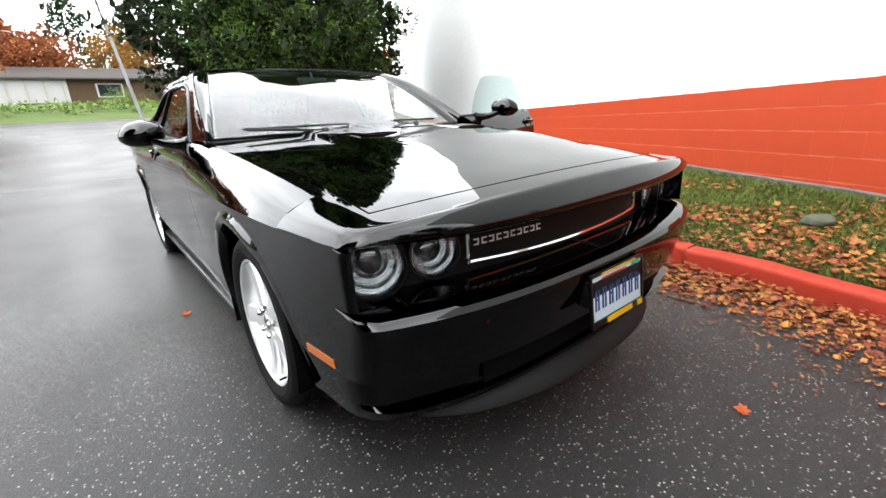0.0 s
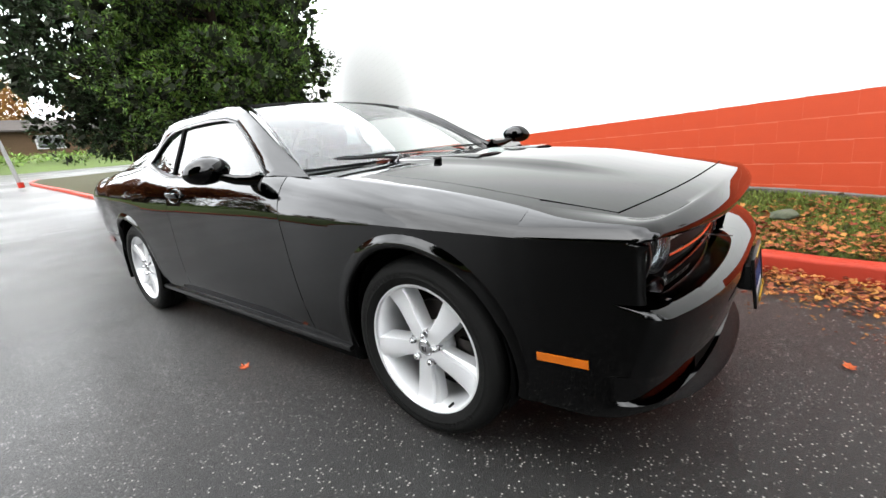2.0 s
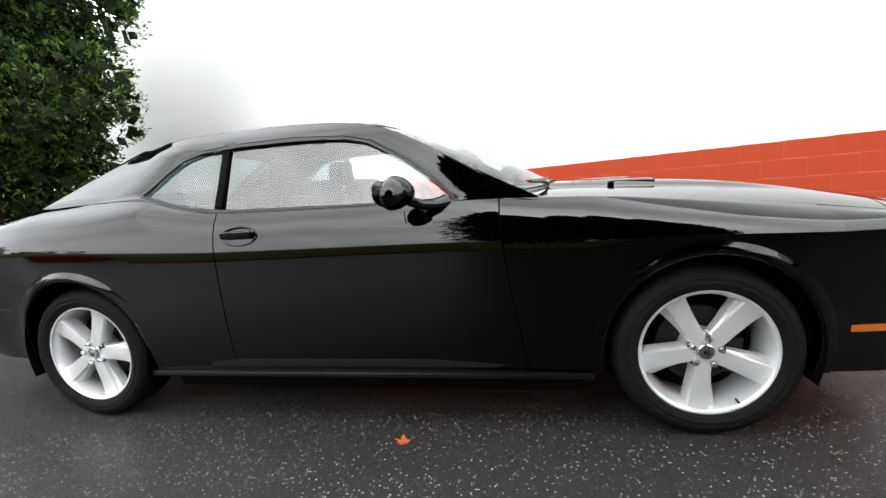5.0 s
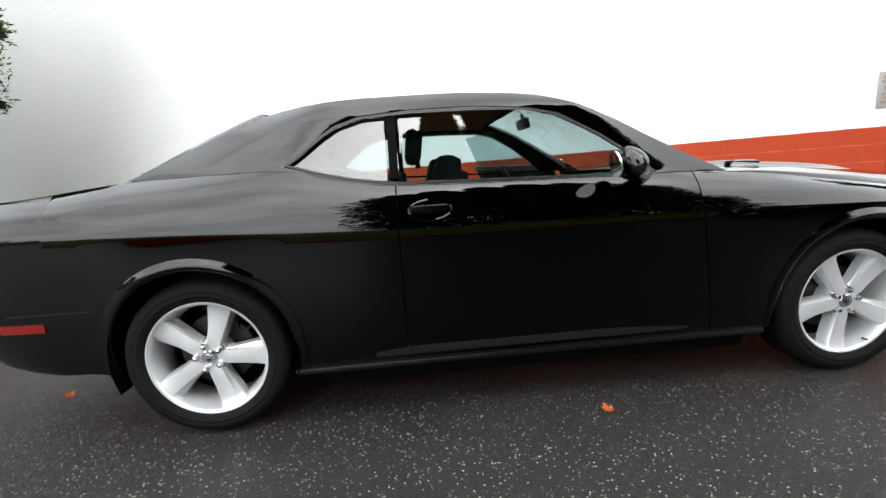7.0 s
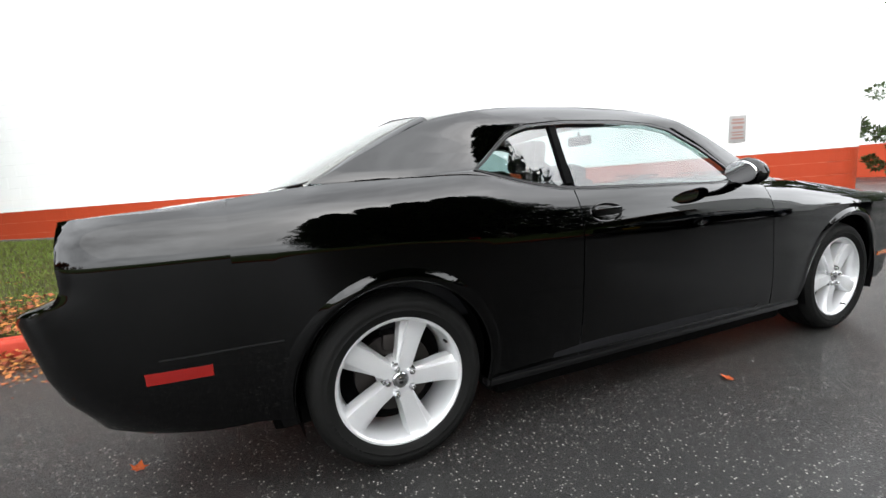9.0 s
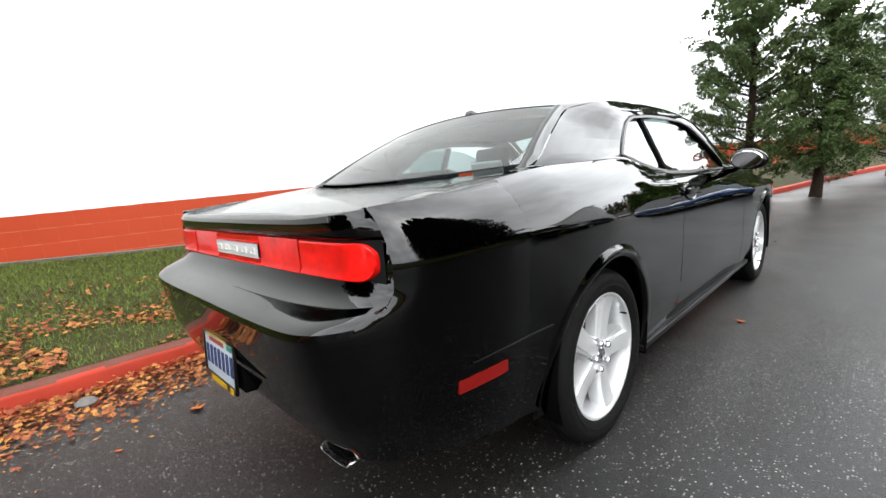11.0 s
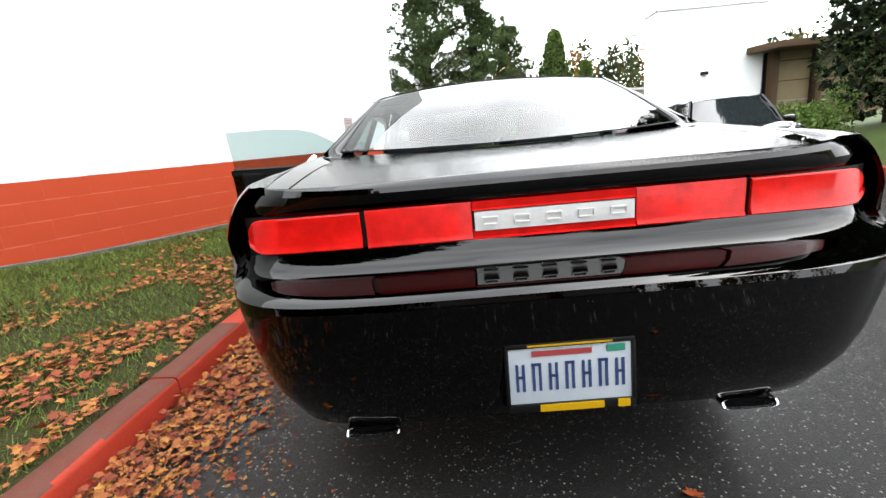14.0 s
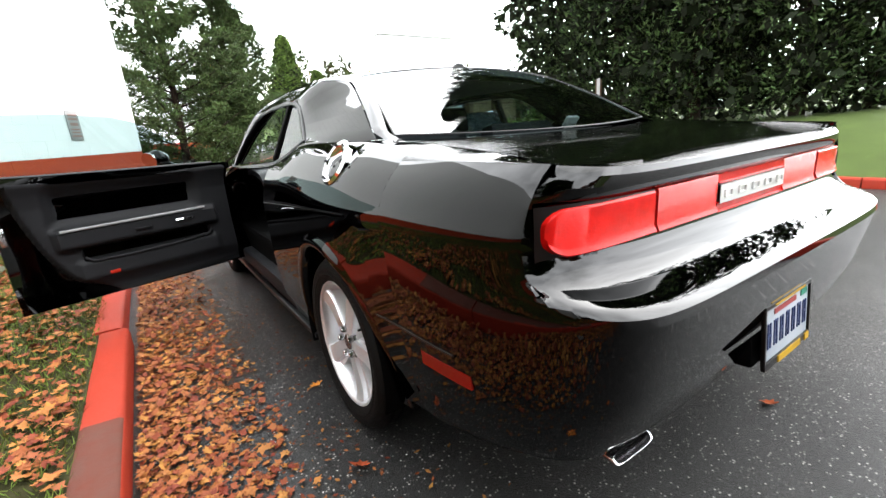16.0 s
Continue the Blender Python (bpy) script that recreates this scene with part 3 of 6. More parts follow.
def pane(loop, off=-.012):
    n = len(loop)
    cy, cz = sum(p[0] for p in loop) / n, sum(p[1] for p in loop) / n
    V = []
    for s in (1, .66, .33):
        V += [(green_x(cy + (y - cy) * s, cz + (z - cz) * s) + off, cy + (y - cy) * s, cz + (z - cz) * s) for y, z in loop]
    V.append((green_x(cy, cz) + off, cy, cz))
    F = []
    for k in (0, 1):
        F += [(k * n + i, k * n + (i + 1) % n, (k + 1) * n + (i + 1) % n, (k + 1) * n + i) for i in range(n)]
    F += [(2 * n + i, 2 * n + (i + 1) % n, 3 * n) for i in range(n)]
    return np.array(V), [f[::-1] for f in F]


def screen(top, base, bulge, n=16, k=10):
    """A curved pane between a top and a base edge: each (half width, y middle, y corner, z middle, z corner)."""
    P = []
    for i in range(n + 1):
        u = -1 + 2 * i / n
        row = []
        for j in range(k + 1):
            s = j / k
            w = [base[m] + (top[m] - base[m]) * s for m in range(5)]
            x = u * w[0]
            y = w[1] + (w[2] - w[1]) * u * u
            z = w[3] + (w[4] - w[3]) * u * u + bulge * math.sin(math.pi * s) * (1 - .3 * u * u)
            row.append((x, y, z))
        P.append(row)
    return P


WS_TOP, WS_BASE = (.60, .085, .04, 1.418, 1.394), (.785, .97, .72, 1.034, 1.024)
BL_TOP, BL_BASE = (.575, -1.24, -1.22, 1.424, 1.386), (.712, -1.85, -1.712, 1.108, 1.128)


def build_wheel(parent, x, y, spin, outer):
    """Alloy wheel: tyre, rim barrel, five broad spokes with one stepped flank, hub cap, nuts, brake disc."""
    m = pose(x, y, 0.350, 0, 0, 0 if outer > 0 else 180) @ pose(0, 0, 0, spin, 0, 0) @ Matrix.Diagonal((1, .97, .97, 1))
    tread = []
    for a in (-.066, -.030, .030, .066):
        tread += [(a - .005, .3605), (a - .004, .353), (a + .004, .353), (a + .005, .3605)]
    tyre = [(-.100, .254), (-.112, .270), (-.120, .305), (-.116, .330), (-.104, .346), (-.090, .355)] + tread + [(.090, .355), (.104, .346), (.111, .338), (.1125, .334), (.117, .330), (.1195, .318), (.1205, .312), (.1195, .308), (.119, .296), (.1205, .294), (.1185, .290), (.115, .276), (.109, .266), (.104, .260), (.098, .256)]
    V, F = lathe(tyre, 72)
    t = obj("wheel", V, F, M_TYRE, parent, "black tyre on silver five-spoke alloy wheel", m=m)
    marks = []
    for arc in (20, 200):
        for k in range(9):
            a = radians(arc + 4.4 * k)
            c, s_ = math.cos(a), math.sin(a)
            bv_, bf_ = box(.1195, .302, 0, .003, .014, .012 if k % 3 else .017, .0008)
            marks.append((np.array([(v[0], v[1] * c - v[2] * s_, v[1] * s_ + v[2] * c) for v in bv_]), bf_))
    V, F = join(*marks)
    tagged(obj("sidewall_marks", V, F, M_TYRE, t, smooth=False), "raised moulded bars on the sidewall", kind="stuff")
    rim = [(-.10, .254), (-.09, .240), (-.04, .230), (.02, .231), (.055, .236), (.080, .243), (.096, .247), (.104, .251), (.1075, .257), (.1075, .262), (.104, .2645), (.098, .262), (.096, .256)]
    V, F = lathe(rim, 72)
    obj("rim", V, F, M_RIM, t)
    for k in range(5):
        a = 2 * math.pi * k / 5
        P = []
        for r, w, xf, e in ((.045, .030, .083, 1.15), (.075, .031, .087, 1.18), (.105, .032, .0865, 1.24), (.14, .034, .085, 1.36), (.18, .037, .085, 1.52), (.21, .039, .087, 1.60), (.232, .041, .091, 1.58), (.250, .043, .099, 1.55)):
            row = []
            for s, dx in ((-1.22, -.060), (-1.10, -.020), (-1.02, -.005), (-.95, 0), (-.3, .002), (.4, .002), (.95, 0), (1.01, -.008), (1.04, -.015), (e, -.019), (e + .05, -.026), (e + .09, -.060)):
                row.append((xf + dx, r, s * w))
            P.append(row)
        V, F = grid(P)
        c, s_ = math.cos(a), math.sin(a)
        V = np.array([(v[0], v[1] * c - v[2] * s_, v[1] * s_ + v[2] * c) for v in V])
        obj("spoke", V, F, M_RIM, t, sharp=28)
    V, F = lathe([(.0, .082), (.055, .080), (.076, .075), (.082, .066), (.086, .050), (.086, .036), (.084, .034)], 40)
    obj("hub", V, F, M_RIM, t)
    V, F = lathe([(.080, .034), (.089, .033), (.092, .029), (.0905, .024), (.093, .016), (.0945, .0005)], 28)
    cap = obj("centre_cap", V, F, M_STEEL, t, "dull silver centre cap with a dark emblem")
    V, F = join(box(.0945, 0, .008, .002, .024, .004, .0005), box(.0945, 0, -.006, .002, .016, .010, .0005))
    obj("emblem", V, F, M_TRIM, cap, smooth=False)
    for k in range(5):
        a = 2 * math.pi * (k + .5) / 5
        V, F = lathe([(.066, .021), (.083, .020), (.084, .0145), (.099, .0145), (.106, .010), (.109, .0005)], 6)
        V = V + np.array((0, .057 * math.cos(a), .057 * math.sin(a)))
        obj("lug_nut", V, F, M_STEEL, t)
    V, F = lathe([(-.03, .06), (-.03, .165), (-.005, .165), (-.005, .06)], 40)
    obj("brake_disc", V, F, M_DISC, t)
    V, F = box(-.02, .03, .135, .07, .16, .07, .015)
    obj("brake_caliper", V, F, M_DISC, t)
    V, F = lathe([(.085, .005), (.112, .005), (.114, .0005)], 8)
    V = V + np.array((-.0, .19, .138))
    obj("valve", V, F, M_TRIM, t)
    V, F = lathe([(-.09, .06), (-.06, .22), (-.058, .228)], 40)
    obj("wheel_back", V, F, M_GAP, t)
    return t


def build_coupe():
    car = thing("coupe_car", "glossy black two-door muscle coupe parked by red kerb", "car")
    # flanks: quarter, door, fender on each side
    for side in (1, -1):
        for nm, y0, y1 in (("rear_quarter", Y_RJ, -.614), ("front_fender", .704, Y_FJ)):
            V, F = side_panel(y0, y1)
            if side < 0:
                V, F = left_of(V, F)
            obj(nm, V, F, M_PAINT, car, sharp=24)
        V, F = join(side_frame())
        if side < 0:
            V, F = left_of(V, F)
        obj("roof_pillar", V, F, M_PAINT, car, sharp=40)
        V, F = loop_strip(WIN, .020, .008)
        if side < 0:
            V, F = left_of(V, F)
        obj("window_moulding", V, F, M_TRIM, car)
        q = [(-.645, 1.040), (-.80, 1.070), (-.95, 1.108), (-1.068, 1.143), (-1.028, 1.173), (-.93, 1.252), (-.86, 1.296), (-.76, 1.328), (-.645, 1.338)]
        V, F = pane(q)
        if side < 0:
            V, F = left_of(V, F)
        obj("quarter_window", V, F, M_GLASS, car)
        V, F = join(box(0, -.615, 1.19, .03, .038, .30, .004, (0, -24.5, 0)))
        V = V + np.array((green_x(-.6, 1.19) - .016, 0, 0))
        if side < 0:
            V, F = left_of(V, F)
        obj("door_pillar", V, F, M_GAP, car)
        for yc in (AXLE, -AXLE):
            pts = []
            for a in np.linspace(-14, 194, 40):
                y = yc + ARCH_R * math.cos(radians(a))
                z = ARCH_Z + ARCH_R * math.sin(radians(a))
                pts.append((a, y, z))
            P = []
            for a, y, z in pts:
                c, s = math.cos(radians(a)), math.sin(radians(a))
                row = []
                flare = smooth01((s - .74) / .2)
                for dr, dx in ((-.012, -.06), (-.012, -.004), (-.008, .001 + .005 * flare), (.002, .002 + .013 * flare), (.012, .002 + .015 * flare), (.026, .001 + .009 * flare), (.038, .001 * flare), (.048, -.002), (.052, -.004)):
                    yy, zz = y + c * dr, z + s * dr
                    row.append((side_x(yy, max(zz, .26)) + dx, yy, zz))
                P.append(row)
            V, F = grid(P, flip=True)
            if side < 0:
                V, F = left_of(V, F)
            obj("arch_lip", V, F, M_PAINT, car, sharp=60)
            P = []
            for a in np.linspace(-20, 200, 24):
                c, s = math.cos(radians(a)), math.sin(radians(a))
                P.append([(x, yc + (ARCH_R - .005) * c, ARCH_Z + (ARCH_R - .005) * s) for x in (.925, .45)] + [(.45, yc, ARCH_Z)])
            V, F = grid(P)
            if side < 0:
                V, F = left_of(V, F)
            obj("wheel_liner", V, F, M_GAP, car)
        # sill moulding
        V, F = box(side * .890, -.03, .252, .05, 2.16, .028, .010)
        obj("sill_strip", V, F, M_TRIM, car)
    # right door, closed
    V, F = side_panel(-.608, .698)
    door = obj("door", V, F, M_PAINT, car, "glossy black closed door", sharp=24)
    fit_door(door, None)
    # left door, swung open about its front edge
    V, F = left_of(V, F)
    hinge = np.array((-.925, .70, 0))
    Vs, Fs = solid(V - hinge, F, .045)
    left = obj("door", Vs, Fs, M_PAINT, car, "black door standing wide open", sharp=24, m=pose(hinge[0], hinge[1], .045, 0, 0, -71))
    fit_door(left, hinge)
    # nose and tail
    P = []
    for u in UN:
        row = []
        for zc, zj, ye, r, rec in NOSE:
            x, y = nose_plan(u, side_x(Y_FJ, zj), ye, r, rec, rim_drop(zc))
            row.append((x, y, zc + (zj - zc) * (x / .9) ** 5))
        P.append(row)
    V, F = grid(P, flip=True)

    def in_lamp(f):
        c = sum(V[i] for i in f) / len(f)
        return c[1] > 1.9 and any(math.hypot((c[0] - x) / math.cos(radians(yaw)), c[2] - z) < r * 1.04 for x, y, z, r, yaw in LAMPS) and .625 < c[2] < .815
    F = [f for f in F if not in_lamp(f)]
    V, F = mirrored(V, F)
    bumper = obj("front_bumper", V, F, M_PAINT, car, sharp=26)
    bumper.data.materials.append(M_RECESS)
    for pl in bumper.data.polygons:
        x, y, z = pl.center
        if .632 < z < .800 and abs(x) < .88 and y < recess(x) + .05:
            pl.material_index = 1
    V, F = mirrored(*grid(end_cap(TAIL, Y_RJ)))
    obj("rear_bumper", V, F, M_PAINT, car, sharp=26)
    # header panel of the nose: underside, rounded lip, top up to the hood
    P = []
    for u in UN:
        row = []
        for zc, zj, ye, r, rec in LIP:
            x, y = nose_plan(u, side_x(Y_FJ, zj), ye, r, rec, rim_drop(zc))
            row.append((x, y, zc + (zj - zc) * (x / .9) ** 5))
        xt, yt = nose_plan(u, X_SHOULDER(Y_FJ), 2.318, .07)
        top = (xt, yt, z_top(yt, xt))
        low = row[-1]
        for t, lift in ((.4, .004), (.75, .0035)):
            row.append(tuple(low[i] + (top[i] - low[i]) * t + (0, 0, lift)[i] for i in range(3)))
        if u <= .86 and xt < .757:
            xe, ye_ = xt, hood_edge(xt) + .006
        else:
            xe, ye_ = .761, min(yt, hood_edge(.757) + .006)
        for j in range(6):
            x, y = xt + (xe - xt) * j / 5, yt + (ye_ - yt) * j / 5
            row.append((x, y, z_top(y, x)))
        P.append(row)
    V, F = mirrored(*grid(P, flip=True))
    obj("nose_panel", V, F, M_PAINT, car, sharp=45)
    P = []
    last = TAIL[-1]
    for u in XN:
        xs = side_x(Y_RJ, last[1])
        x = u * xs
        a = outline(x, xs, last[2], Y_RJ, last[3], last[4])
        k = smooth01((u - .90) / .028)
        a = a * (1 - k) + k * outline(x, xs, -2.495, Y_RJ, 26, 2.45)
        a = (bend(x, a, Y_RJ, u), a, last[0] + (last[1] - last[0]) * u ** 5)
        xb = u * X_SHOULDER(Y_RJ)
        c = (xb, tail_edge(xb), z_top(tail_edge(xb), xb))
        P.append([a, tuple(a[i] * .6 + c[i] * .4 + (0, 0, .007)[i] for i in range(3)), tuple(a[i] * .2 + c[i] * .8 + (0, 0, .004)[i] for i in range(3)), c])
    V, F = mirrored(*grid(P))
    obj("tail_lip", V, F, M_WETPAINT, car, sharp=40)
    # hood
    P = []
    for i in range(41):
        u = -1 + i / 20
        row = []
        for j in range(31):
            x = u * .735
            y0, y1 = .99 - .20 * (x / .7) ** 2, hood_edge(x * 1.03)
            y = y0 + (y1 - y0) * j / 30
            x = u * (X_SEAM(y) - .003)
            row.append((x, y, z_top(y, x)))
        P.append(row)
    V, F = solid(*grid(P), .012, (0, 0, -1))
    obj("hood", V, F, M_PAINT, car, sharp=40)
    # fender tops ahead of the flanks, and deck sides behind them
    for y0, edge, nm in ((Y_RJ, tail_edge, "quarter_tip"),):
        for side in (1, -1):
            P = []
            xa, xb = (.758, X_SHOULDER(y0)) if y0 > 0 else (.706, X_SHOULDER(y0))
            for i in range(9):
                x = xa + (xb - xa) * i / 8
                y1 = edge(x)
                P.append([(x, y0 + (y1 - y0) * j / 14, z_top(y0 + (y1 - y0) * j / 14, x)) for j in range(15)])
            V, F = grid(P, flip=(y0 < 0))
            if side < 0:
                V, F = left_of(V, F)
            obj(nm, V, F, M_PAINT, car)
    # deck lid
    P = []
    for i in range(35):
        x = -.698 + 1.396 * i / 34
        y1, y0 = -1.828 + .115 * (x / .68) ** 2, tail_edge(x) + .003
        P.append([(x, y0 + (y1 - y0) * j / 18, z_top(y0 + (y1 - y0) * j / 18, x)) for j in range(19)])
    V, F = solid(*grid(P), .012, (0, 0, -1))
    obj("deck_lid", V, F, M_WETPAINT, car, "black deck lid beaded with rain", sharp=40)
    # cowl under the windscreen
    P = []
    for i in range(25):
        u = -1 + i / 12
        x = .80 * u
        P.append([(x, .985 - .20 * (x / .7) ** 2, z_top(.9, x) - .012), (x, .90 - .18 * (x / .7) ** 2, 1.018 - .012 * u * u), (x, .80 - .15 * (x / .7) ** 2, 1.012)])
    V, F = grid(P, flip=True)
    obj("cowl", V, F, M_TRIM, car)
    # panes
    P = screen(WS_TOP, WS_BASE, .035)
    V, F = grid(P, flip=True)
    obj("windscreen", V, F, M_GLASS_W, car)
    P = screen(BL_TOP, BL_BASE, .016)
    V, F = grid(P)
    obj("rear_window", V, F, M_GLASS_R, car)
    # roof: between the screens, out to the side rails
    rail_z = mono([(p[0], p[1]) for p in RAIL])
    P = []
    roof_y = list(np.linspace(.12, -1.27, 26))
    for yq in roof_y:
        row = []
        for i in range(25):
            u = -1 + i / 12
            fy = .085 - .045 * u * u
            ry = -1.24 + .02 * u * u
            s = (yq - .12) / (-1.27 - .12)
            y = fy + (ry - fy) * s
            zc = mono([(.12, 1.418), (-.2, 1.448), (-.5, 1.462), (-.85, 1.457), (-1.24, 1.421)])(y)
            zr = rail_z(y)
            xr = green_x(y, zr)
            row.append((xr * u, y, zr + (zc - zr) * (1 - abs(u) ** 2.8)))
        P.append(row)
    V, F = solid(*grid(P), .03, (0, 0, -1))
    obj("roof", V, F, M_PAINT, car, sharp=50)
    # screen surrounds reaching out to the pillars
    for side in (1, -1):
        for tp, bs, bulge, nm in ((WS_TOP, WS_BASE, .035, "windscreen_pillar"), (BL_TOP, BL_BASE, .016, "sail_panel")):
            P = []
            for j in range(15):
                s = j / 14
                w = [bs[m] + (tp[m] - bs[m]) * s for m in range(5)]
                x, y, z = w[0], w[2], w[4] + bulge * math.sin(math.pi * s) * .7
                if bs is WS_BASE:
                    yo, zo = y + .015, 0
                else:
                    yo = y + .03
                zo = rail_z(yo)
                xo = green_x(yo, zo)
                row = [(x - .012, y, z - .004), (x + .004, y, z + .002)]
                for t in (.35, .7, 1.0):
                    row.append((x + (xo - x) * t, y + (yo - y) * t, z + (zo - z) * t + .010 * math.sin(math.pi * t)))
                P.append(row)
            if bs is BL_BASE:
                P.insert(0, [(x, -1.742 - .012 * t, z_top(-1.75, x) + .003) for x, t in zip((.700, .714, .728, .744, .758), (1, 1, .7, .3, 0))])
                P.insert(0, [(x, -1.80 - .02 * t, z_top(-1.81, x) - .006) for x, t in zip((.700, .712, .724, .738, .748), (1, 1, .7, .3, 0))])
            V, F = grid(P)
            if side < 0:
                V, F = left_of(V, F)
            obj(nm, V, F, M_PAINT, car, sharp=70)
    # black seal round the screens
    for tp, bs, bulge, nm in ((WS_TOP, WS_BASE, .035, "windscreen_seal"), (BL_TOP, BL_BASE, .016, "rear_window_seal")):
        Pn = screen(tp, bs, bulge)
        ring = [Pn[i][0] for i in range(17)] + [Pn[16][j] for j in range(1, 11)] + [Pn[i][10] for i in range(15, -1, -1)] + [Pn[0][j] for j in range(9, -1, -1)]
        V, F = tube(ring, .0035, 6)
        obj(nm, V, F, M_TRIM, car)
    # dark inner body: the black of gaps and arches is shade put into its colour
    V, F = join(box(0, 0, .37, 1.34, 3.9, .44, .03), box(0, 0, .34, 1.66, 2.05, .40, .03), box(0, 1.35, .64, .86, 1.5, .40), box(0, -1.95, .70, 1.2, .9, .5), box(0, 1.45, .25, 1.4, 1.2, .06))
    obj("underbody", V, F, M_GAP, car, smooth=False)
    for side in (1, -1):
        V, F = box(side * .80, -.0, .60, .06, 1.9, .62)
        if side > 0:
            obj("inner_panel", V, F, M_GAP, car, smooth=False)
        V, F = box(side * .82, -.02, .33, .16, 1.5, .10, .02)
        obj("door_sill", V, F, M_CABIN, car)
    build_cabin(car)
    build_car_details(car)
    for yc in (AXLE, -AXLE):
        for side in (1, -1):
            build_wheel(car, side * .80, yc, -97 if yc > 0 else -3, side)
    return car


def fit_door(door, hinge):
    """Glass, handle, mirror and, for the open door, the inner trim."""
    sgn = 1 if hinge is None else -1
    off = np.zeros(3) if hinge is None else np.asarray(hinge)

    def add(name, V, F, material, label=""):
        V = np.asarray(V)
        if sgn < 0:
            V, F = left_of(V, F)
        return obj(name, V - off, F, material, door, label)
    g = [(.515, 1.012), (.30, 1.012), (-.10, 1.012), (-.58, 1.025), (-.585, 1.342), (-.55, 1.345), (-.25, 1.348), (0, 1.330), (.12, 1.300), (.29, 1.203), (.43, 1.100)]
    add("door_glass", *pane(g), M_GLASS)
    # pull handle in a dished pocket
    V, F = lathe([(-.012, .0005), (-.012, .04), (.004, .048), (.006, .050)], 28)
    V = V * (1, 1.85, .8) + np.array((side_x(-.475, .925) - .002, -.475, .924))
    add("handle_pocket", V, F, M_TRIM)
    ring = [(-.475 + .088 * math.cos(a), .924 + .041 * math.sin(a)) for a in np.linspace(0, 2 * math.pi, 33)]
    V, F = tube([(side_x(y, z) + .001, y, z) for y, z in ring], .0055, 6)
    add("pocket_rim", V, F, M_PAINT)
    V, F = box(side_x(-.475, .93) + .018, -.480, .931, .022, .155, .034, .010, (0, 14, 0))
    add("door_handle", V, F, M_PAINT)
    # mirror on a short arm
    bm = bmesh.new()
    bmesh.ops.create_uvsphere(bm, u_segments=24, v_segments=14, radius=1)
    for v in bm.verts:
        x, y, z = v.co
        k = 1.0 if y > 0 else .55
        s = 1 - .18 * max(0, y)
        v.co = (x * .108 * s * (1 - .1 * z), y * .075 * k, z * .066 * s)
    bmesh.ops.rotate(bm, cent=(0, 0, 0), matrix=Euler((0, radians(6), radians(-10))).to_matrix(), verts=bm.verts)
    bmesh.ops.translate(bm, vec=(1.035, .315, 1.065), verts=bm.verts)
    V = np.array([v.co[:] for v in bm.verts])
    F = [tuple(v.index for v in f.verts) for f in bm.faces]
    bm.free()
    add("mirror_housing", V, F, M_PAINT, "glossy black wing mirror")
    V, F = lathe([(-.004, .0005), (-.004, .058), (0, .060)], 28, "y")
    tilt = np.array(Euler((radians(11), 0, radians(-10))).to_matrix())
    V = (V * (1.45, 1, .90)) @ tilt.T + np.array((1.032, .266, 1.064))
    add("mirror_glass", V, F, M_CHROME)
    V, F = tube([(.855, .475, 1.005), (.895, .445, 1.000), (.945, .395, 1.008), (1.0, .345, 1.035)], [.036, .028, .023, .021], 12)
    add("mirror_arm", V, F, M_PAINT)
    # weather strip along the foot of the glass
    V, F = tube([(side_x(y, 1.0) - .055, y, Z_SHOULDER(y) + .008) for y in np.linspace(-.59, .58, 16)], .010, 6)
    add("glass_seal", V, F, M_TRIM)
    if sgn > 0:
        return
    # inner trim of the open door
    def inner(y, z, d):
        return (side_x(y, z) - d, y, z)
    edge = mono([(.28, -.16), (.33, -.22), (.40, -.35), (.60, -.46), (.85, -.53), (1.02, -.565)])

    def inside(y, z, ya, yb, za, zb, soft):
        """1 within a rounded field, easing to 0 over its rim."""
        return smooth01((y - ya) / soft) * smooth01((yb - y) / soft) * smooth01((z - za) / soft) * smooth01((zb - z) / soft)

    def depth(y, z):
        d = .086 - .055 * smooth01((z - .955) / .06) - .035 * smooth01((.40 - z) / .10)
        d -= .042 * inside(y + .22 * max(0.0, .80 - z), z, -.41, .48, .69, .975, .085)
        d += .040 * inside(y, z, -.40, .56, .575, .722, .03)
        d -= .055 * inside(y, z, -.28, .50, .50, .592, .022)
        d += .016 * inside(y, z, -.34, .56, .36, .53, .05)
        k = smooth01((y - edge(z)) / .035)
        return .034 * (1 - k) + d * k
    zs_ = list(np.linspace(.275, 1.0, 62))
    P = []
    for y in np.linspace(-.60, .66, 96):
        top = Z_SHOULDER(y) + .004
        P.append([inner(y, z + (top - 1.0) * smooth01((z - .9) / .1), depth(y, z)) for z in zs_] + [inner(y, top, .022)])
    V, F = grid(P, flip=True)
    panel = add("trim_panel", V, F, M_CABIN, "charcoal moulded inner door trim")
    panel.data.materials.append(M_TRIM)
    for pl in panel.data.polygons:
        yy, zz = pl.center.y + off[1], pl.center.z
        if yy < edge(zz) + .012 or zz < .30:
            pl.material_index = 1
    # Pale strip: the highlight on the armrest's top edge, put into the colour.
    V, F = tube([inner(y, .705 + .012 * (y + .33), .128) for y in np.linspace(-.36, .46, 14)], .008, 8)
    add("armrest", V, F, M_PALE)
    V, F = tube([inner(.26, .655, .124), inner(.30, .657, .136), inner(.37, .655, .124)], .010, 8)
    add("inner_handle", V, F, M_CHROME)
    V, F = tube([inner(-.27, .530, .090), inner(-.24, .503, .104), inner(-.05, .497, .106), inner(.25, .503, .106), inner(.46, .517, .102), inner(.495, .55, .094)], .009, 8)
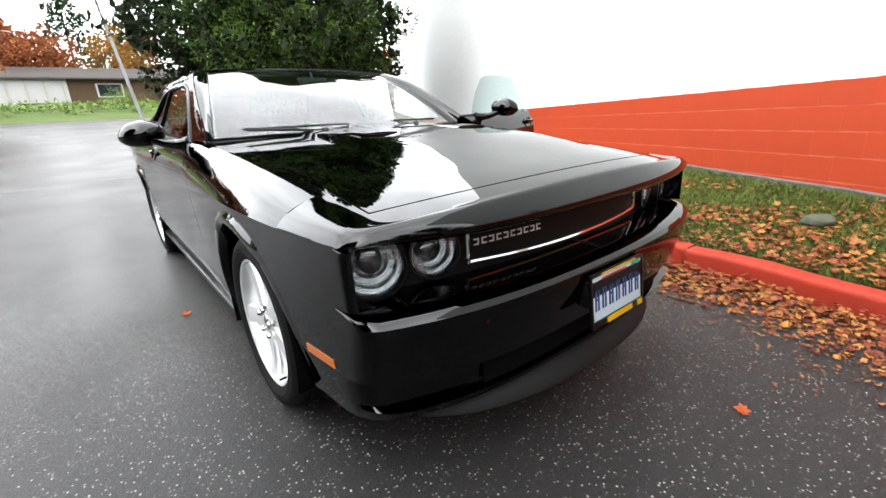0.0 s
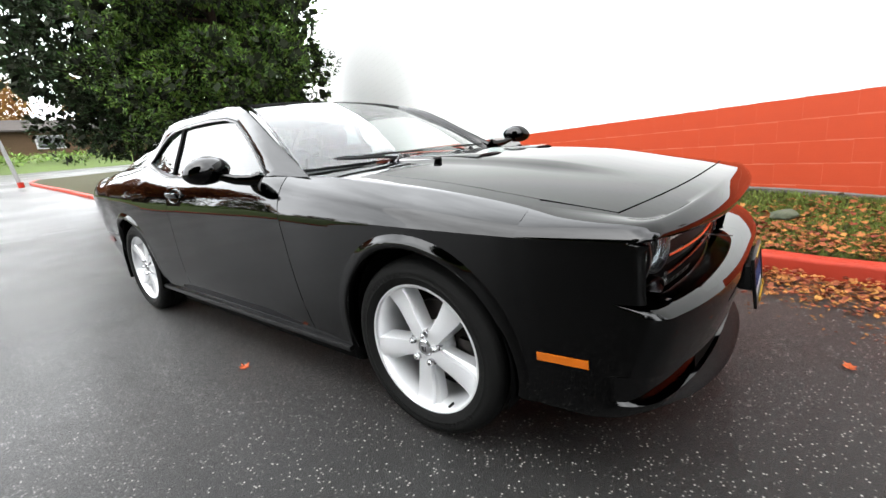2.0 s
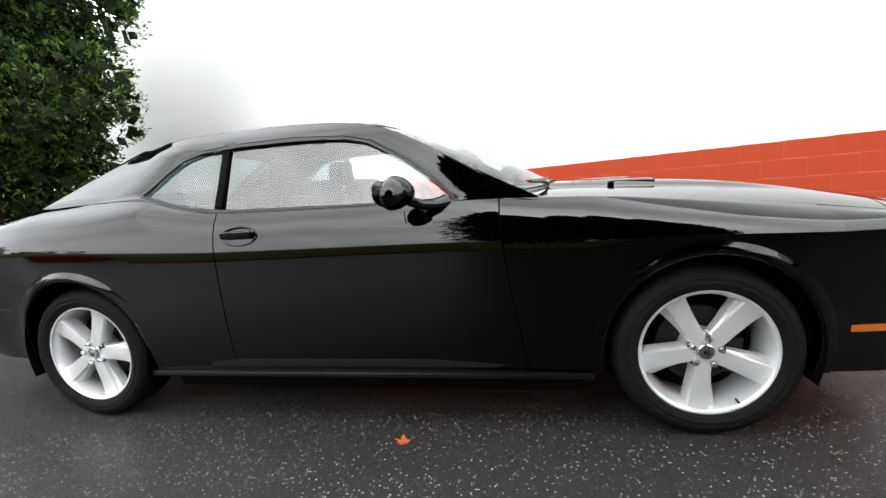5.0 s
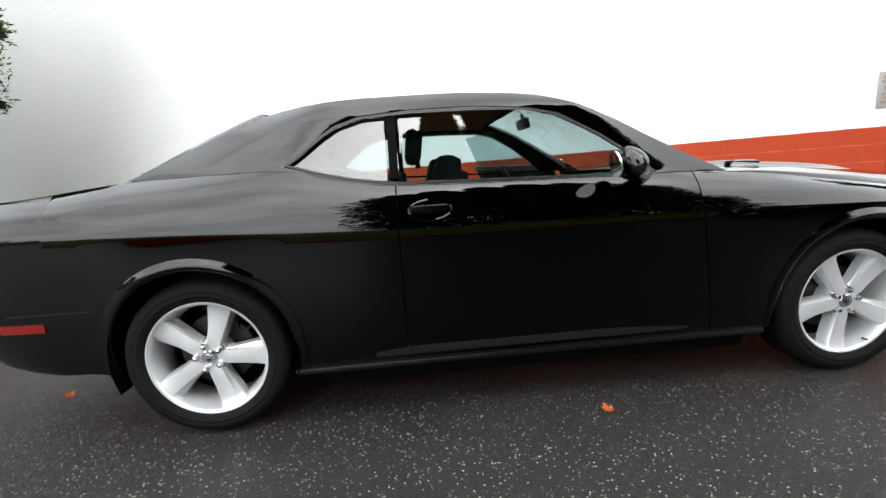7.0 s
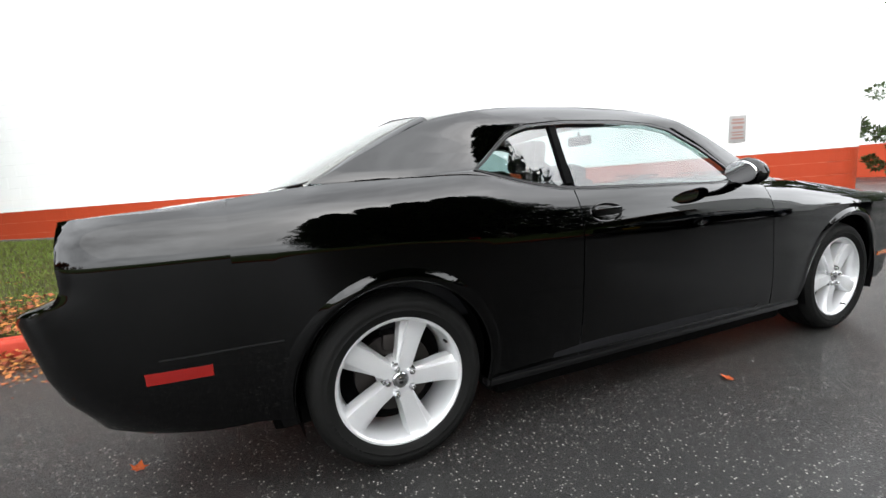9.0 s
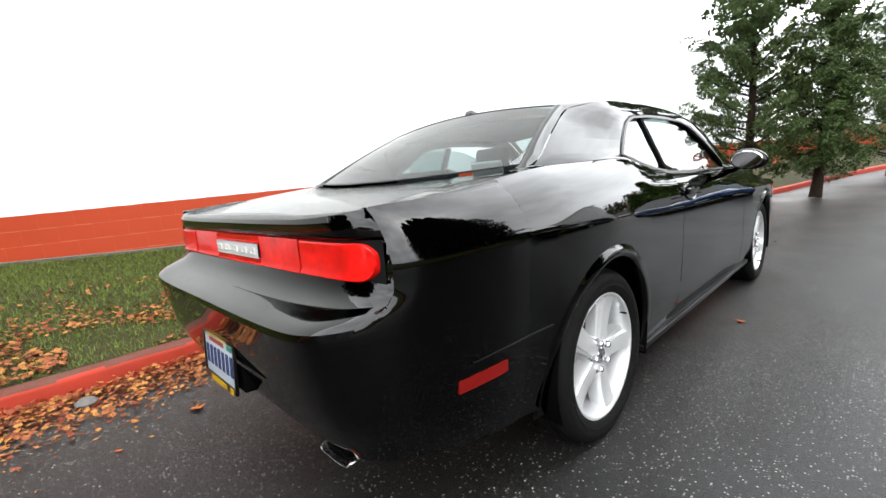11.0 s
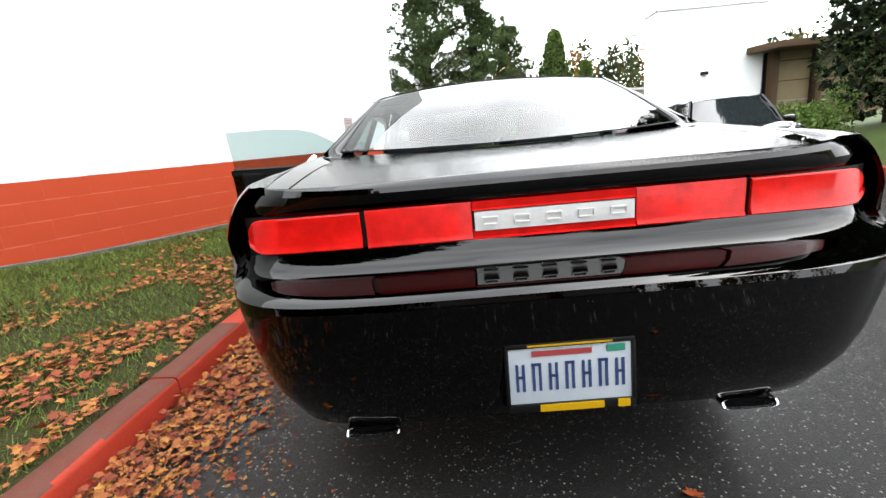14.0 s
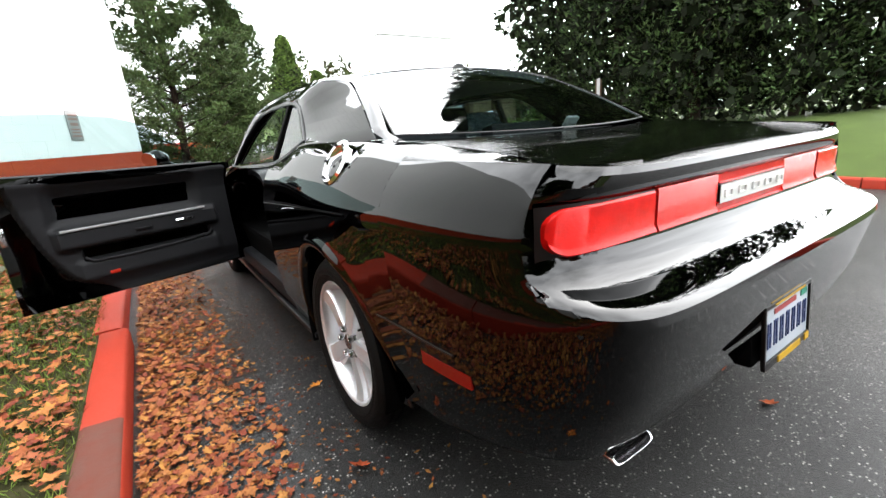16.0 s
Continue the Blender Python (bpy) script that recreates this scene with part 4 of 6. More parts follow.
    add("pocket_rim", V, F, M_CABIN)
    V, F = box(side_x(.06, .64) - .128, .06, .640, .006, .10, .022, .002)
    add("window_switch", V, F, M_TRIM)
    V, F = box(side_x(-.15, .41) - .098, -.15, .410, .014, .055, .022, .003)
    add("door_reflector", V, F, M_HYDRANT)
    V, F = box(side_x(-.585, .72) - .048, -.585, .72, .03, .03, .10, .004)
    add("door_latch", V, F, M_STEEL)


def build_cabin(car):
    def seat(x, y, rear=False):
        V, F = join(box(x, y, .52, .50, .50, .16, .05), box(x - .22, y, .55, .08, .44, .14, .03), box(x + .22, y, .55, .08, .44, .14, .03))
        s = obj("seat", V, F, M_SEAT, car, "dark cloth bucket seat")
        V, F = join(box(x, y - .29, .86, .48, .12, .60, .05, (-14, 0, 0)), box(x - .21, y - .26, .84, .08, .13, .5, .03, (-14, 0, 0)), box(x + .21, y - .26, .84, .08, .13, .5, .03, (-14, 0, 0)))
        obj("backrest", V, F, M_SEAT, s)
        if not rear:
            V, F = join(box(x, y - .40, 1.205, .27, .085, .17, .035, (-8, 0, 0)), tube([(x - .07, y - .375, 1.10), (x - .07, y - .39, 1.17)], .008), tube([(x + .07, y - .375, 1.10), (x + .07, y - .39, 1.17)], .008))
            obj("headrest", V, F, M_SEAT, s)
    seat(.37, -.12)
    seat(-.37, -.12)
    seat(.34, -.98, True)
    seat(-.34, -.98, True)
    V, F = box(0, -.1, .45, .20, 1.3, .34, .04)
    obj("centre_console", V, F, M_CABIN, car)
    P = []
    for i in range(21):
        x = -.72 + 1.44 * i / 20
        P.append([(x, .30, .55), (x, .34, .80), (x, .36, .90), (x, .42, .945 + .035 * math.exp(-((x + .37) / .16) ** 2)), (x, .55, .965 + .01 * math.exp(-((x + .37) / .2) ** 2)), (x, .74, .975), (x, .84, .97)])
    V, F = solid(*grid(P, flip=True), .04, (0, .3, -1))
    obj("dashboard", V, F, M_CABIN, car)
    ring = [(-.37 + .185 * math.cos(a), .16 - .07 * math.sin(a), .90 + .172 * math.sin(a)) for a in np.linspace(0, 2 * math.pi, 33)]
    V, F = join(tube(ring, .016, 8), box(-.37, .17, .89, .15, .05, .11, .02, (-20, 0, 0)), tube([(-.53, .165, .90), (-.40, .175, .89)], .014), tube([(-.21, .165, .90), (-.34, .175, .89)], .014), tube([(-.37, .20, .88), (-.37, .38, .80)], .03), tube([(-.37, .19, .76), (-.37, .18, .86)], .014))
    obj("steering_wheel", V, F, M_CABIN, car)
    V, F = join(box(.0, .17, 1.325, .21, .035, .065, .014, (8, 0, 0)), tube([(0, .175, 1.335), (0, .16, 1.385)], .01))
    obj("rearview_mirror", V, F, M_TRIM, car)
    V, F = join(box(0, -1.42, 1.085, 1.30, .62, .02, .004))
    obj("parcel_shelf", V, F, M_CABIN, car)
    V, F = box(.40, -1.52, 1.13, .14, .02, .06, .003, (30, 0, 20))
    obj("paper_tag", V, F, M_SIGN, car, "white paper tag on the parcel shelf")
    V, F = box(0, -1.22, .80, 1.3, .08, .5, .03)
    obj("rear_bulkhead", V, F, M_CABIN, car)
    P = []
    for y in np.linspace(.0, -1.2, 10):
        P.append([(u * .56, y, 1.395 - .03 * abs(y + .45) - .03 * u * u) for u in np.linspace(-1, 1, 9)])
    V, F = grid(P)
    obj("headliner", V, F, M_CABIN, car)
    for x in (.78, -.78):
        V, F = join(box(x * .98, -1.05, .80, .05, .95, .55, .02))
        obj("side_trim", V, F, M_CABIN, car)


def plate(parent, y, zc, face, tilt=0):
    """Number plate in a black and yellow frame; its writing as bars."""
    m = pose(0, y, zc, tilt, 0, 0 if face < 0 else 180)
    V, F = join(box(0, .004, .083, .322, .012, .012, .003), box(0, .004, -.083, .322, .012, .022, .003), box(-.158, .004, 0, .010, .012, .16, .003), box(.158, .004, 0, .010, .012, .16, .003))
    fr = obj("number_plate", V, F, M_TRIM, parent, "white number plate in black and yellow frame", m=m)
    V, F = box(0, .006, 0, .305, .004, .152, .001)
    obj("plate_blank", V, F, M_PLATE, fr)
    bars = [(-.125 + .0415 * k, 0, .024, .072, M_PBLUE) for k in range(7)]
    for k, (x, z, w, h, ma) in enumerate(bars):
        V, F = join(box(x - w / 2 + .004, .003, z - .002, .007, .003, h), box(x + w / 2 - .004, .003, z - .002, .007, .003, h), box(x, .003, z + h / 2 * (1 if k % 2 else .1) - .004, w, .003, .007))
        obj("plate_character", V, F, ma, fr, smooth=False)
    V, F = box(-.02, .003, .060, .15, .003, .014)
    obj("plate_word_bar", V, F, M_PRED, fr, smooth=False)
    V, F = box(.115, .003, .062, .045, .003, .018)
    obj("plate_sticker", V, F, M_PGREEN, fr, smooth=False)
    V, F = box(0, -.003, .083, .21, .004, .004)
    obj("frame_bar_top", V, F, M_PYEL, fr, smooth=False)
    V, F = join(box(.0, -.003, -.083, .16, .004, .018), box(.13, -.003, -.083, .03, .004, .02))
    obj("frame_bar_foot", V, F, M_PYEL, fr, smooth=False)


def build_car_details(car):
    def flank(y, z):
        return side_x(y, z)
    for side in (1, -1):
        # side markers
        for ya, yb, z, ma, nm in ((1.945, 2.095, .447, M_AMBER, "front_marker"), (-2.095, -2.285, .545, M_MARKER, "rear_marker")):
            P = []
            for k in range(7):
                y = ya + (yb - ya) * k / 6
                if y > Y_FJ:
                    xs = side_x(Y_FJ, z)
                    x = xs - .10 * (y - Y_FJ)
                else:
                    xs = side_x(Y_RJ, z)
                    x = xs * (1 - ((Y_RJ - y) / (2.6 - 2.0)) ** 2.45) ** (1 / 12) - .03 * (Y_RJ - y) if y < Y_RJ else side_x(y, z)
                h = .013 if ma is M_AMBER else .019
                P.append([(x - .01, y, z - h), (x + .003, y, z - h), (x + .004, y, z + h), (x - .01, y, z + h)])
            V, F = grid(P, flip=(ya < 0))
            V2, F2 = V, F + [(0, 1, 2, 3), (24, 25, 26, 27)]
            if side < 0:
                V2, F2 = left_of(V2, F2)
            obj(nm, V2, F2, ma, car)
        # seam lines above the markers
        seam = []
        for y in np.linspace(-1.875, -2.24, 12):
            back = max(0.0, Y_RJ - y)
            seam.append((flank(max(y, Y_RJ), .605) * (1 - (back / .61) ** 2.45) ** (1 / 12) - .03 * back + .001, y, .605 + .01 * (y + 1.9)))
        V, F = tube(seam, .003, 5)
        if side < 0:
            V, F = left_of(V, F)
        obj("bumper_seam", V, F, M_TRIM, car)
        # headlights: bowl, ring and lens
        for x, y, z, r, yaw in LAMPS:
            m = pose(side * x, y, z, 0, 0, yaw * side)
            V, F = lathe([(-.10, .0005), (-.097, .30 * r), (-.078, .33 * r), (-.072, .55 * r), (-.050, .58 * r), (-.044, .78 * r), (-.020, .81 * r), (-.014, .95 * r), (.0, r)], 40, "y")
            h = obj("headlight", V, F, M_LAMPBOWL, car, "round clear headlight in black bezel", m=m)
            V, F = lathe([(-.05, 1.0 * r), (.004, 1.0 * r), (.010, 1.03 * r), (.008, 1.12 * r), (-.06, 1.14 * r)], 36, "y")
            obj("lamp_ring", V, F, M_TRIM, h)
            V, F = lathe([(.0, r), (.016, .8 * r), (.026, .45 * r), (.030, .0005)], 36, "y")
            obj("lamp_lens", V, F, M_CLEAR, h)
            V, F = lathe([(-.09, .42 * r), (-.05, .42 * r), (-.035, .36 * r), (-.03, .22 * r), (-.024, .0005)], 24, "y")
            obj("bulb_shield", V, F, M_DISC, h)
        # exhaust tips
        V, F = [], []
        loop = []
        for a in np.linspace(0, 2 * math.pi, 20, endpoint=False):
            c, s = math.cos(a), math.sin(a)
            loop.append((.080 * math.copysign(abs(c) ** .45, c), .011 * math.copysign(abs(s) ** .6, s)))
        P = [[(side * .545 + u * k, y + w * .9, .316 + w * k) for u, w in loop + loop[:1]] for y, k in ((-2.44, 1), (-2.486, 1.02), (-2.491, .99), (-2.490, .93), (-2.47, .91))]
        V, F = grid(P)
        obj("exhaust_tip", V, F, M_STEEL, car)
        P = [[(side * .545 + u * k, -2.474, .316 + w * k) for u, w in loop + loop[:1]] for k in (.85, .01)]
        V, F = grid(P)
        obj("exhaust_bore", V, F, M_GAP, car)
        # hood scoops
        V, F = box(side * .27, 1.412, z_top(1.42, .27) - .004, .15, .05, .018, .004, (-4, 0, 0))
        sc = obj("hood_scoop", V, F, M_GAP, car)
        P = []
        for u in np.linspace(-1, 1, 13):
            P.append([(side * .27 + u * (.07 + .03 * t), 1.04 + t * .385, z_top(1.04 + t * .385, .27) + .010 * smooth01(t) * (1 - abs(u) ** 5)) for t in np.linspace(0, 1, 11)])
        V, F = solid(*grid(P), .005, (0, 0, -1))
        obj("scoop_cover", V, F, M_PAINT, sc, sharp=60)
        # wipers
        base = (.30 if side > 0 else -.28, .93, 1.03)
        V, F = join(tube([(base[0], .935, 1.03), (base[0] + .16, .90, 1.052), (base[0] + .36, .83, 1.062)], .009, 6), tube([(base[0] - .14, .925, 1.062), (base[0] + .12, .912, 1.064), (base[0] + .37, .82, 1.064)], .006, 6), tube([(base[0], .95, 1.02), (base[0], .93, 1.045)], .018, 8))
        obj("wiper", V, F, M_TRIM, car)
        # washer nozzle
        V, F = box(side * .40, 1.22, z_top(1.22, .40) + .006, .03, .03, .012, .004)
        obj("washer_nozzle", V, F, M_TRIM, car)
    # grille: dark panel, chrome rim, lettering bars
    def gpt(x, z, d=0.0):
        return (x, recess(x) + d, z)
    loop = []
    for x in np.linspace(-.475, .475, 30):
        loop.append((x, .652 + .014 * (x / .475) ** 2))
    for z in np.linspace(.68, .772, 5):
        loop.append((.482, z))
    for x in np.linspace(.475, -.475, 30):
        loop.append((x, .780))
    for z in np.linspace(.772, .68, 5):
        loop.append((-.482, z))
    V, F = tube([gpt(x, z, .004) for x, z in loop] + [gpt(*loop[0], .004)], .008, 8)
    gr = obj("grille_surround", V, F, M_CHROME, car, "slim chrome grille surround")
    P = [[gpt(x, z, -.03) for z in np.linspace(.66, .778, 5)] for x in np.linspace(-.475, .475, 30)]
    V, F = grid(P, flip=True)
    obj("grille_panel", V, F, M_GAP, gr)
    for k in range(7):
        z = .69 + .0145 * k
        V, F = tube([gpt(x, z, -.022) for x in np.linspace(-.47, .47, 24)], .0025, 4)
        obj("grille_bar", V, F, M_GAP, gr)
    for k in range(10):
        x = .445 - .0285 * k
        p, q = gpt(x, .722, .0), gpt(x - .02, .722, .0)
        ang = math.degrees(math.atan2(q[1] - p[1], q[0] - p[0]))
        V, F = join(box(0, 0, .008, .019, .005, .004), box(0, 0, -.008, .019, .005, .004), box(-.007 if k % 2 else .007, 0, 0, .004, .005, .019))
        obj("badge_bar", V, F, M_BADGE, gr, smooth=False, m=pose(p[0], p[1], p[2], 0, 0, ang))
    # lower intake and chin spoiler
    xs = side_x(Y_FJ, .30)
    P = [[(x, front(x, 2.322) + .004, z) for z in (.315, .395)] for x in np.linspace(-.52, .52, 24)]
    V, F = grid(P, flip=True)
    obj("lower_intake", V, F, M_GAP, car)
    P = []
    for u in np.linspace(-1, 1, 49):
        x = u * .84
        y = outline(x, .90, 2.315, 1.80, 2.4, 1.7)
        k, e = 1 - .75 * abs(u) ** 8, abs(u) ** 7
        P.append([(x, y - .10, .262), (x, y - .004, .268), (x * 1.004, y + .012 * k, .260), (x * 1.006, y + .034 * k, .234 + .02 * e), (x * 1.01, y + .055 * k, .215 + .06 * e), (x * 1.01, y + .058 * k, .203 + .07 * e), (x * 1.0, y + .035 * k, .192 + .08 * e), (x, y - .10, .205 + .08 * e)])
    V, F = grid(P, flip=True)
    obj("chin_spoiler", V, F, M_CHIN, car, "matt black chin spoiler")
    # tail lamps: one band in pieces, with a bright badge in the middle
    def tpt(x, z, d=0.0):
        xs_ = side_x(Y_RJ, .93)
        return (x, outline(x, xs_, -2.482, Y_RJ, 12, 2.45) - d, z)

    def lamp(xa, xb, za, zb, material, d, nm, parent, round_end=0):
        P = []
        for s in [1 - (1 - i / 24) ** 1.6 if round_end > 0 else (i / 24) ** 1.6 if round_end < 0 else i / 24 for i in range(25)]:
            x = xa + (xb - xa) * s
            w = 1.0
            if round_end > 0:
                w = math.sqrt(max(0, 1 - max(0, (s - .84) / .16) ** 2)) * .8 + .2
            if round_end < 0:
                w = math.sqrt(max(0, 1 - max(0, (.16 - s) / .16) ** 2)) * .8 + .2
            zm, hh = (za + zb) / 2, (zb - za) / 2 * w
            P.append([tpt(x, zm - hh, -.01), tpt(x, zm - hh, d), tpt(x, zm - hh * .93, d * 1.2), tpt(x, zm - hh * .62, d * .72), tpt(x, zm + hh * .9, d * .8), tpt(x, zm + hh, d * .6), tpt(x, zm + hh, -.01)])
        V, F = grid(P)
        F = F + [tuple(range(7)), tuple(range(168, 175))[::-1]]
        return obj(nm, V, F, material, parent, sharp=35)
    V, F = mirrored(*grid([[tpt(x, z, .002) for z in (.852, .968)] for x in np.linspace(0, .826, 30)]))
    band = obj("tail_lamp_bezel", V, F, M_TRIM, car, "full-width red tail lamp band in black bezel")
    lamp(.502, .815, .867, .961, M_TAIL, .016, "tail_lamp", band, 1)
    lamp(-.815, -.502, .867, .961, M_TAIL, .016, "tail_lamp", band, -1)
    lamp(.212, .488, .864, .963, M_TAIL, .014, "tail_lamp", band)
    lamp(-.488, -.212, .864, .963, M_TAIL, .014, "tail_lamp", band)
    lamp(-.210, .210, .864, .890, M_TAIL, .014, "tail_lamp", band)
    lamp(-.210, .210, .939, .963, M_TAIL, .014, "tail_lamp", band)
    V, F = grid([[tpt(x, .887, -.0), tpt(x, .887, .016), tpt(x, .936, .016), tpt(x, .936, -.0)] for x in np.linspace(-.205, .205, 12)])
    bd = obj("tail_badge", V, F, M_BADGE, car, "silver badge plate with raised bars")
    for k in range(5):
        x = -.165 + .0825 * k
        V, F = join(box(x - .019, -2.500, .911, .004, .006, .018), box(x + .019, -2.500, .911, .004, .006, .018), box(x, -2.500, .902, .036, .006, .004), box(x, -2.500, .920, .036, .006, .004))
        obj("badge_bar", V, F, M_BADGE, bd, smooth=False)
    # plates
    V, F = box(0, -2.566, .525, .345, .05, .185, .010, (-4, 0, 0))
    obj("plate_recess", V, F, M_GAP, car)
    plate(car, -2.617, .525, -1, -4)
    V, F = box(0, 2.395, .515, .32, .05, .09, .012)
    obj("plate_bracket", V, F, M_CHIN, car)
    plate(car, 2.425, .497, 1, -6)
    # hood seam and deck seam strips lie in the gaps
    for side in (1, -1):
        V, F = tube([(side * X_SEAM(y), y, z_top(y, X_SEAM(y)) - .008) for y in np.linspace(1.0, 2.08, 20)], .006, 4)
        obj("hood_gap", V, F, M_GAP, car)
        V, F = tube([(side * x, hood_edge(x) + .003, z_top(hood_edge(x), x) - .008) for x in np.linspace(0, .756, 24)], .006, 4)
        obj("nose_gap", V, F, M_GAP, car)
        V, F = tube([(side * .702, y, z_top(y, .702) - .010) for y in np.linspace(-1.78, -2.45, 14)], .005, 4)
        obj("deck_gap", V, F, M_GAP, car)
        for y in (-.611, .701):
            pts = [(p[0] * side - side * .008, p[1], p[2]) for p in side_section(y)[:26]]
            V, F = tube(pts, .006, 4)
            if side > 0:
                obj("door_gap", V, F, M_GAP, car)
    # fuel filler cap on the left flank
    V, F = lathe([(-.012, .0005), (-.012, .04), (-.002, .055), (.010, .060), (.012, .072), (.004, .080), (-.01, .080)], 36)
    cap = obj("fuel_cap", V * (-1, 1, 1), [tuple(reversed(f)) for f in F], M_CHROME, car, "polished round fuel filler cap", m=pose(-side_x(-1.62, 1.055) - .004, -1.62, 1.055, 0, 30, 0))
    for a in np.linspace(0, 2 * math.pi, 6, endpoint=False):
        V, F = box(-.014, .066 * math.cos(a), .066 * math.sin(a), .006, .009, .009)
        obj("cap_bolt", V, F, M_TRIM, cap, smooth=False)
    # antenna fin on the roof's rear
    V, F = lathe([(0, .045), (.02, .036), (.03, .012), (.031, .0005)], 16, "z")
    V = V * (.5, 1.2, 1) + np.array((0, -1.14, 1.434))
    obj("antenna_fin", V, F, M_PAINT, car)


coupe = build_coupe()


# ---- ground, kerbs, verges ----
def rise(y):
    """The road climbs gently ahead of and behind the coupe."""
    a = max(0.0, y - 11) ** 2 / 2 * .01 if y < 15 else .08 + .04 * (min(y, 70) - 15)
    b = max(0.0, -10 - y) ** 2 / 2 * .0137 if y > -14 else .11 + .055 * (-14 - max(y, -60))
    return a + b


def spread(a, b, fine, n):
    """Coordinates dense near the middle and sparse far out."""
    return [math.copysign(abs(t) ** 2.2, t) * (b if t > 0 else -a) for t in np.linspace(-1, 1, n)]


xs_, ys_ = spread(-400, 400, 1, 61), sorted(set(spread(-400, 400, 1, 61)) | set(np.linspace(-70, 70, 71)))
V, F = grid([[(x, y, rise(y)) for y in ys_] for x in xs_])
ground = tagged(obj("ground", V, F, M_ASPHALT), "damp dark grey asphalt with pale stone chips", "road", kind="structure")

K_LEFT = mono([(-34, -3.6), (-30, -2.5), (-20, -2.4), (-12, -2.05), (-9.5, -1.75), (-8, -1.68), (-3.5, -1.66), (1.6, -1.69), (2.3, -1.66), (2.8, -1.54), (3.3, -1.44), (5, -1.22), (8, -.90), (9.5, -.63), (13.4, .1), (17, 1.2), (19.4, 2.2), (21, 2.9), (27, 6.0), (34, 10.5)])
K_RIGHT = mono([(-24, 4.2), (-12, 5.2), (-4, 5.95), (-1.4, 6.35), (2, 6.95), (5.7, 7.6), (9, 8.6), (12, 9.8), (16, 12.5)])
WALL_A, WALL_B, WALL_S = -4.698, 0.515, 0.02   # wall face: x = A + B y; its courses climb S per metre of y
RED_TOP = 1.146


WORN_Y = -1.0   # the paint is worn off one stretch of kerb behind this line


def kerb_stone(name, edge, y0, y1, inward, drop=0.0, shift=0.0, worn=0.0):
    """One precast kerb length with rounded top edges."""
    prof = [(0, -.03), (0, .108), (.006, .126), (.02, .136), (.13, .138), (.146, .132), (.15, .10), (.15, -.03)]
    P = []
    for y in np.linspace(y0, y1, max(3, int((y1 - y0) / .25) + 2)):
        P.append([(edge(y) + shift + inward * d, y, z - drop + rise(y) + .003 * math.sin(9 * y + 40 * d)) for d, z in prof])
    V, F = grid(P, flip=inward > 0)
    n, k = len(P), len(prof)
    F += [tuple(range(k)) if inward > 0 else tuple(range(k))[::-1], tuple(range((n - 1) * k, n * k))[::-1] if inward > 0 else tuple(range((n - 1) * k, n * k))]
    me = to_mesh(name, V, F, M_KERB, 50)
    if worn:
        me.materials.append(M_KERBW)
        for pl in me.polygons:
            if pl.normal.z > .8 and pl.center.y < worn:
                pl.material_index = 1
    return new(name, me)


kerb = tagged(new("kerb_left"), "red-painted precast concrete kerb, chipped and leaf-strewn", "kerb", kind="structure")
rk = random.Random(5)
y = -33.0
while y < 33:
    ln = 1.83 if y > -12 else 3.0
    y2 = min(y + ln, 33.0)
    ob = kerb_stone("kerb_stone", K_LEFT, y + .006, y2 - .006, -1, rk.uniform(0, .012), rk.uniform(-.012, .012) - (.05 if -.6 < y < .9 else 0), WORN_Y if -3.6 < y < -1.6 else 0)
    ob.parent = kerb
    y = y2
kerb2 = tagged(new("kerb_right"), "faded red concrete kerb across the road", "kerb", kind="structure")
y = -23.0
while y < 15:
    ob = kerb_stone("kerb_stone", K_RIGHT, y + .006, y + 2.39, 1, rk.uniform(0, .01), 0, 0)
    ob.parent = kerb2
    y += 2.4


def wall_x(y):
    return WALL_A + WALL_B * y


def verge_inner(y):
    if y < -27:
        return wall_x(-27)
    if y > 6.6:
        return wall_x(6.6) - (y - 6.6) * .2
    return wall_x(y) - .15


BASE_Z = mono([(-12, .52), (-5, .50), (-2.4, .455), (-.7, .43), (1, .33), (2.7, .31), (6.5, .28), (12, .3)])


def verge_z(y, t):
    return .122 + (BASE_Z(y) - .122) * t ** 1.25 + rise(y) + .012 * math.sin(3.1 * y + 7 * t) * t * (1 - t) * 4


P = []
for y in list(np.linspace(-33, -8, 26)) + list(np.linspace(-7.6, 8, 70)) + list(np.linspace(8.5, 33, 26)):
    xa, xb = K_LEFT(y) - .148, verge_inner(y)
    P.append([(xa + (xb - xa) * t, y, verge_z(y, t)) for t in np.linspace(0, 1, 19)])
V, F = grid(P, flip=True)
verge = tagged(obj("verge_left", V, F, M_SOIL), "patchy grass verge between kerb and wall", "lawn", kind="structure")
P = []
for y in np.linspace(-23, 15.3, 60):
    xa = K_RIGHT(y) + .148
    P.append([(xa + 24 * t ** 1.4, y, .122 + .45 * smooth01(t * 6) + 1.2 * t + rise(y)) for t in np.linspace(0, 1, 16)])
V, F = grid(P)
tagged(obj("verge_right", V, F, M_BANK), "mown grass bank across the road", "lawn", kind="structure")


def fast_mesh(name, verts, sizes, material, smooth=False):
    """Loose polygons, all of one size, straight from an array (n, k, 3)."""
    n, k = verts.shape[:2]
    me = bpy.data.meshes.new(name)
    me.vertices.add(n * k)
    me.vertices.foreach_set("co", verts.reshape(-1).astype(np.float32))
    me.loops.add(n * k)
    me.loops.foreach_set("vertex_index", np.arange(n * k, dtype=np.int32))
    me.polygons.add(n)
    me.polygons.foreach_set("loop_start", np.arange(0, n * k, k, dtype=np.int32))
    me.materials.append(material)
    me.update(calc_edges=True)
    me.validate()
    return me


rng = np.random.default_rng(7)


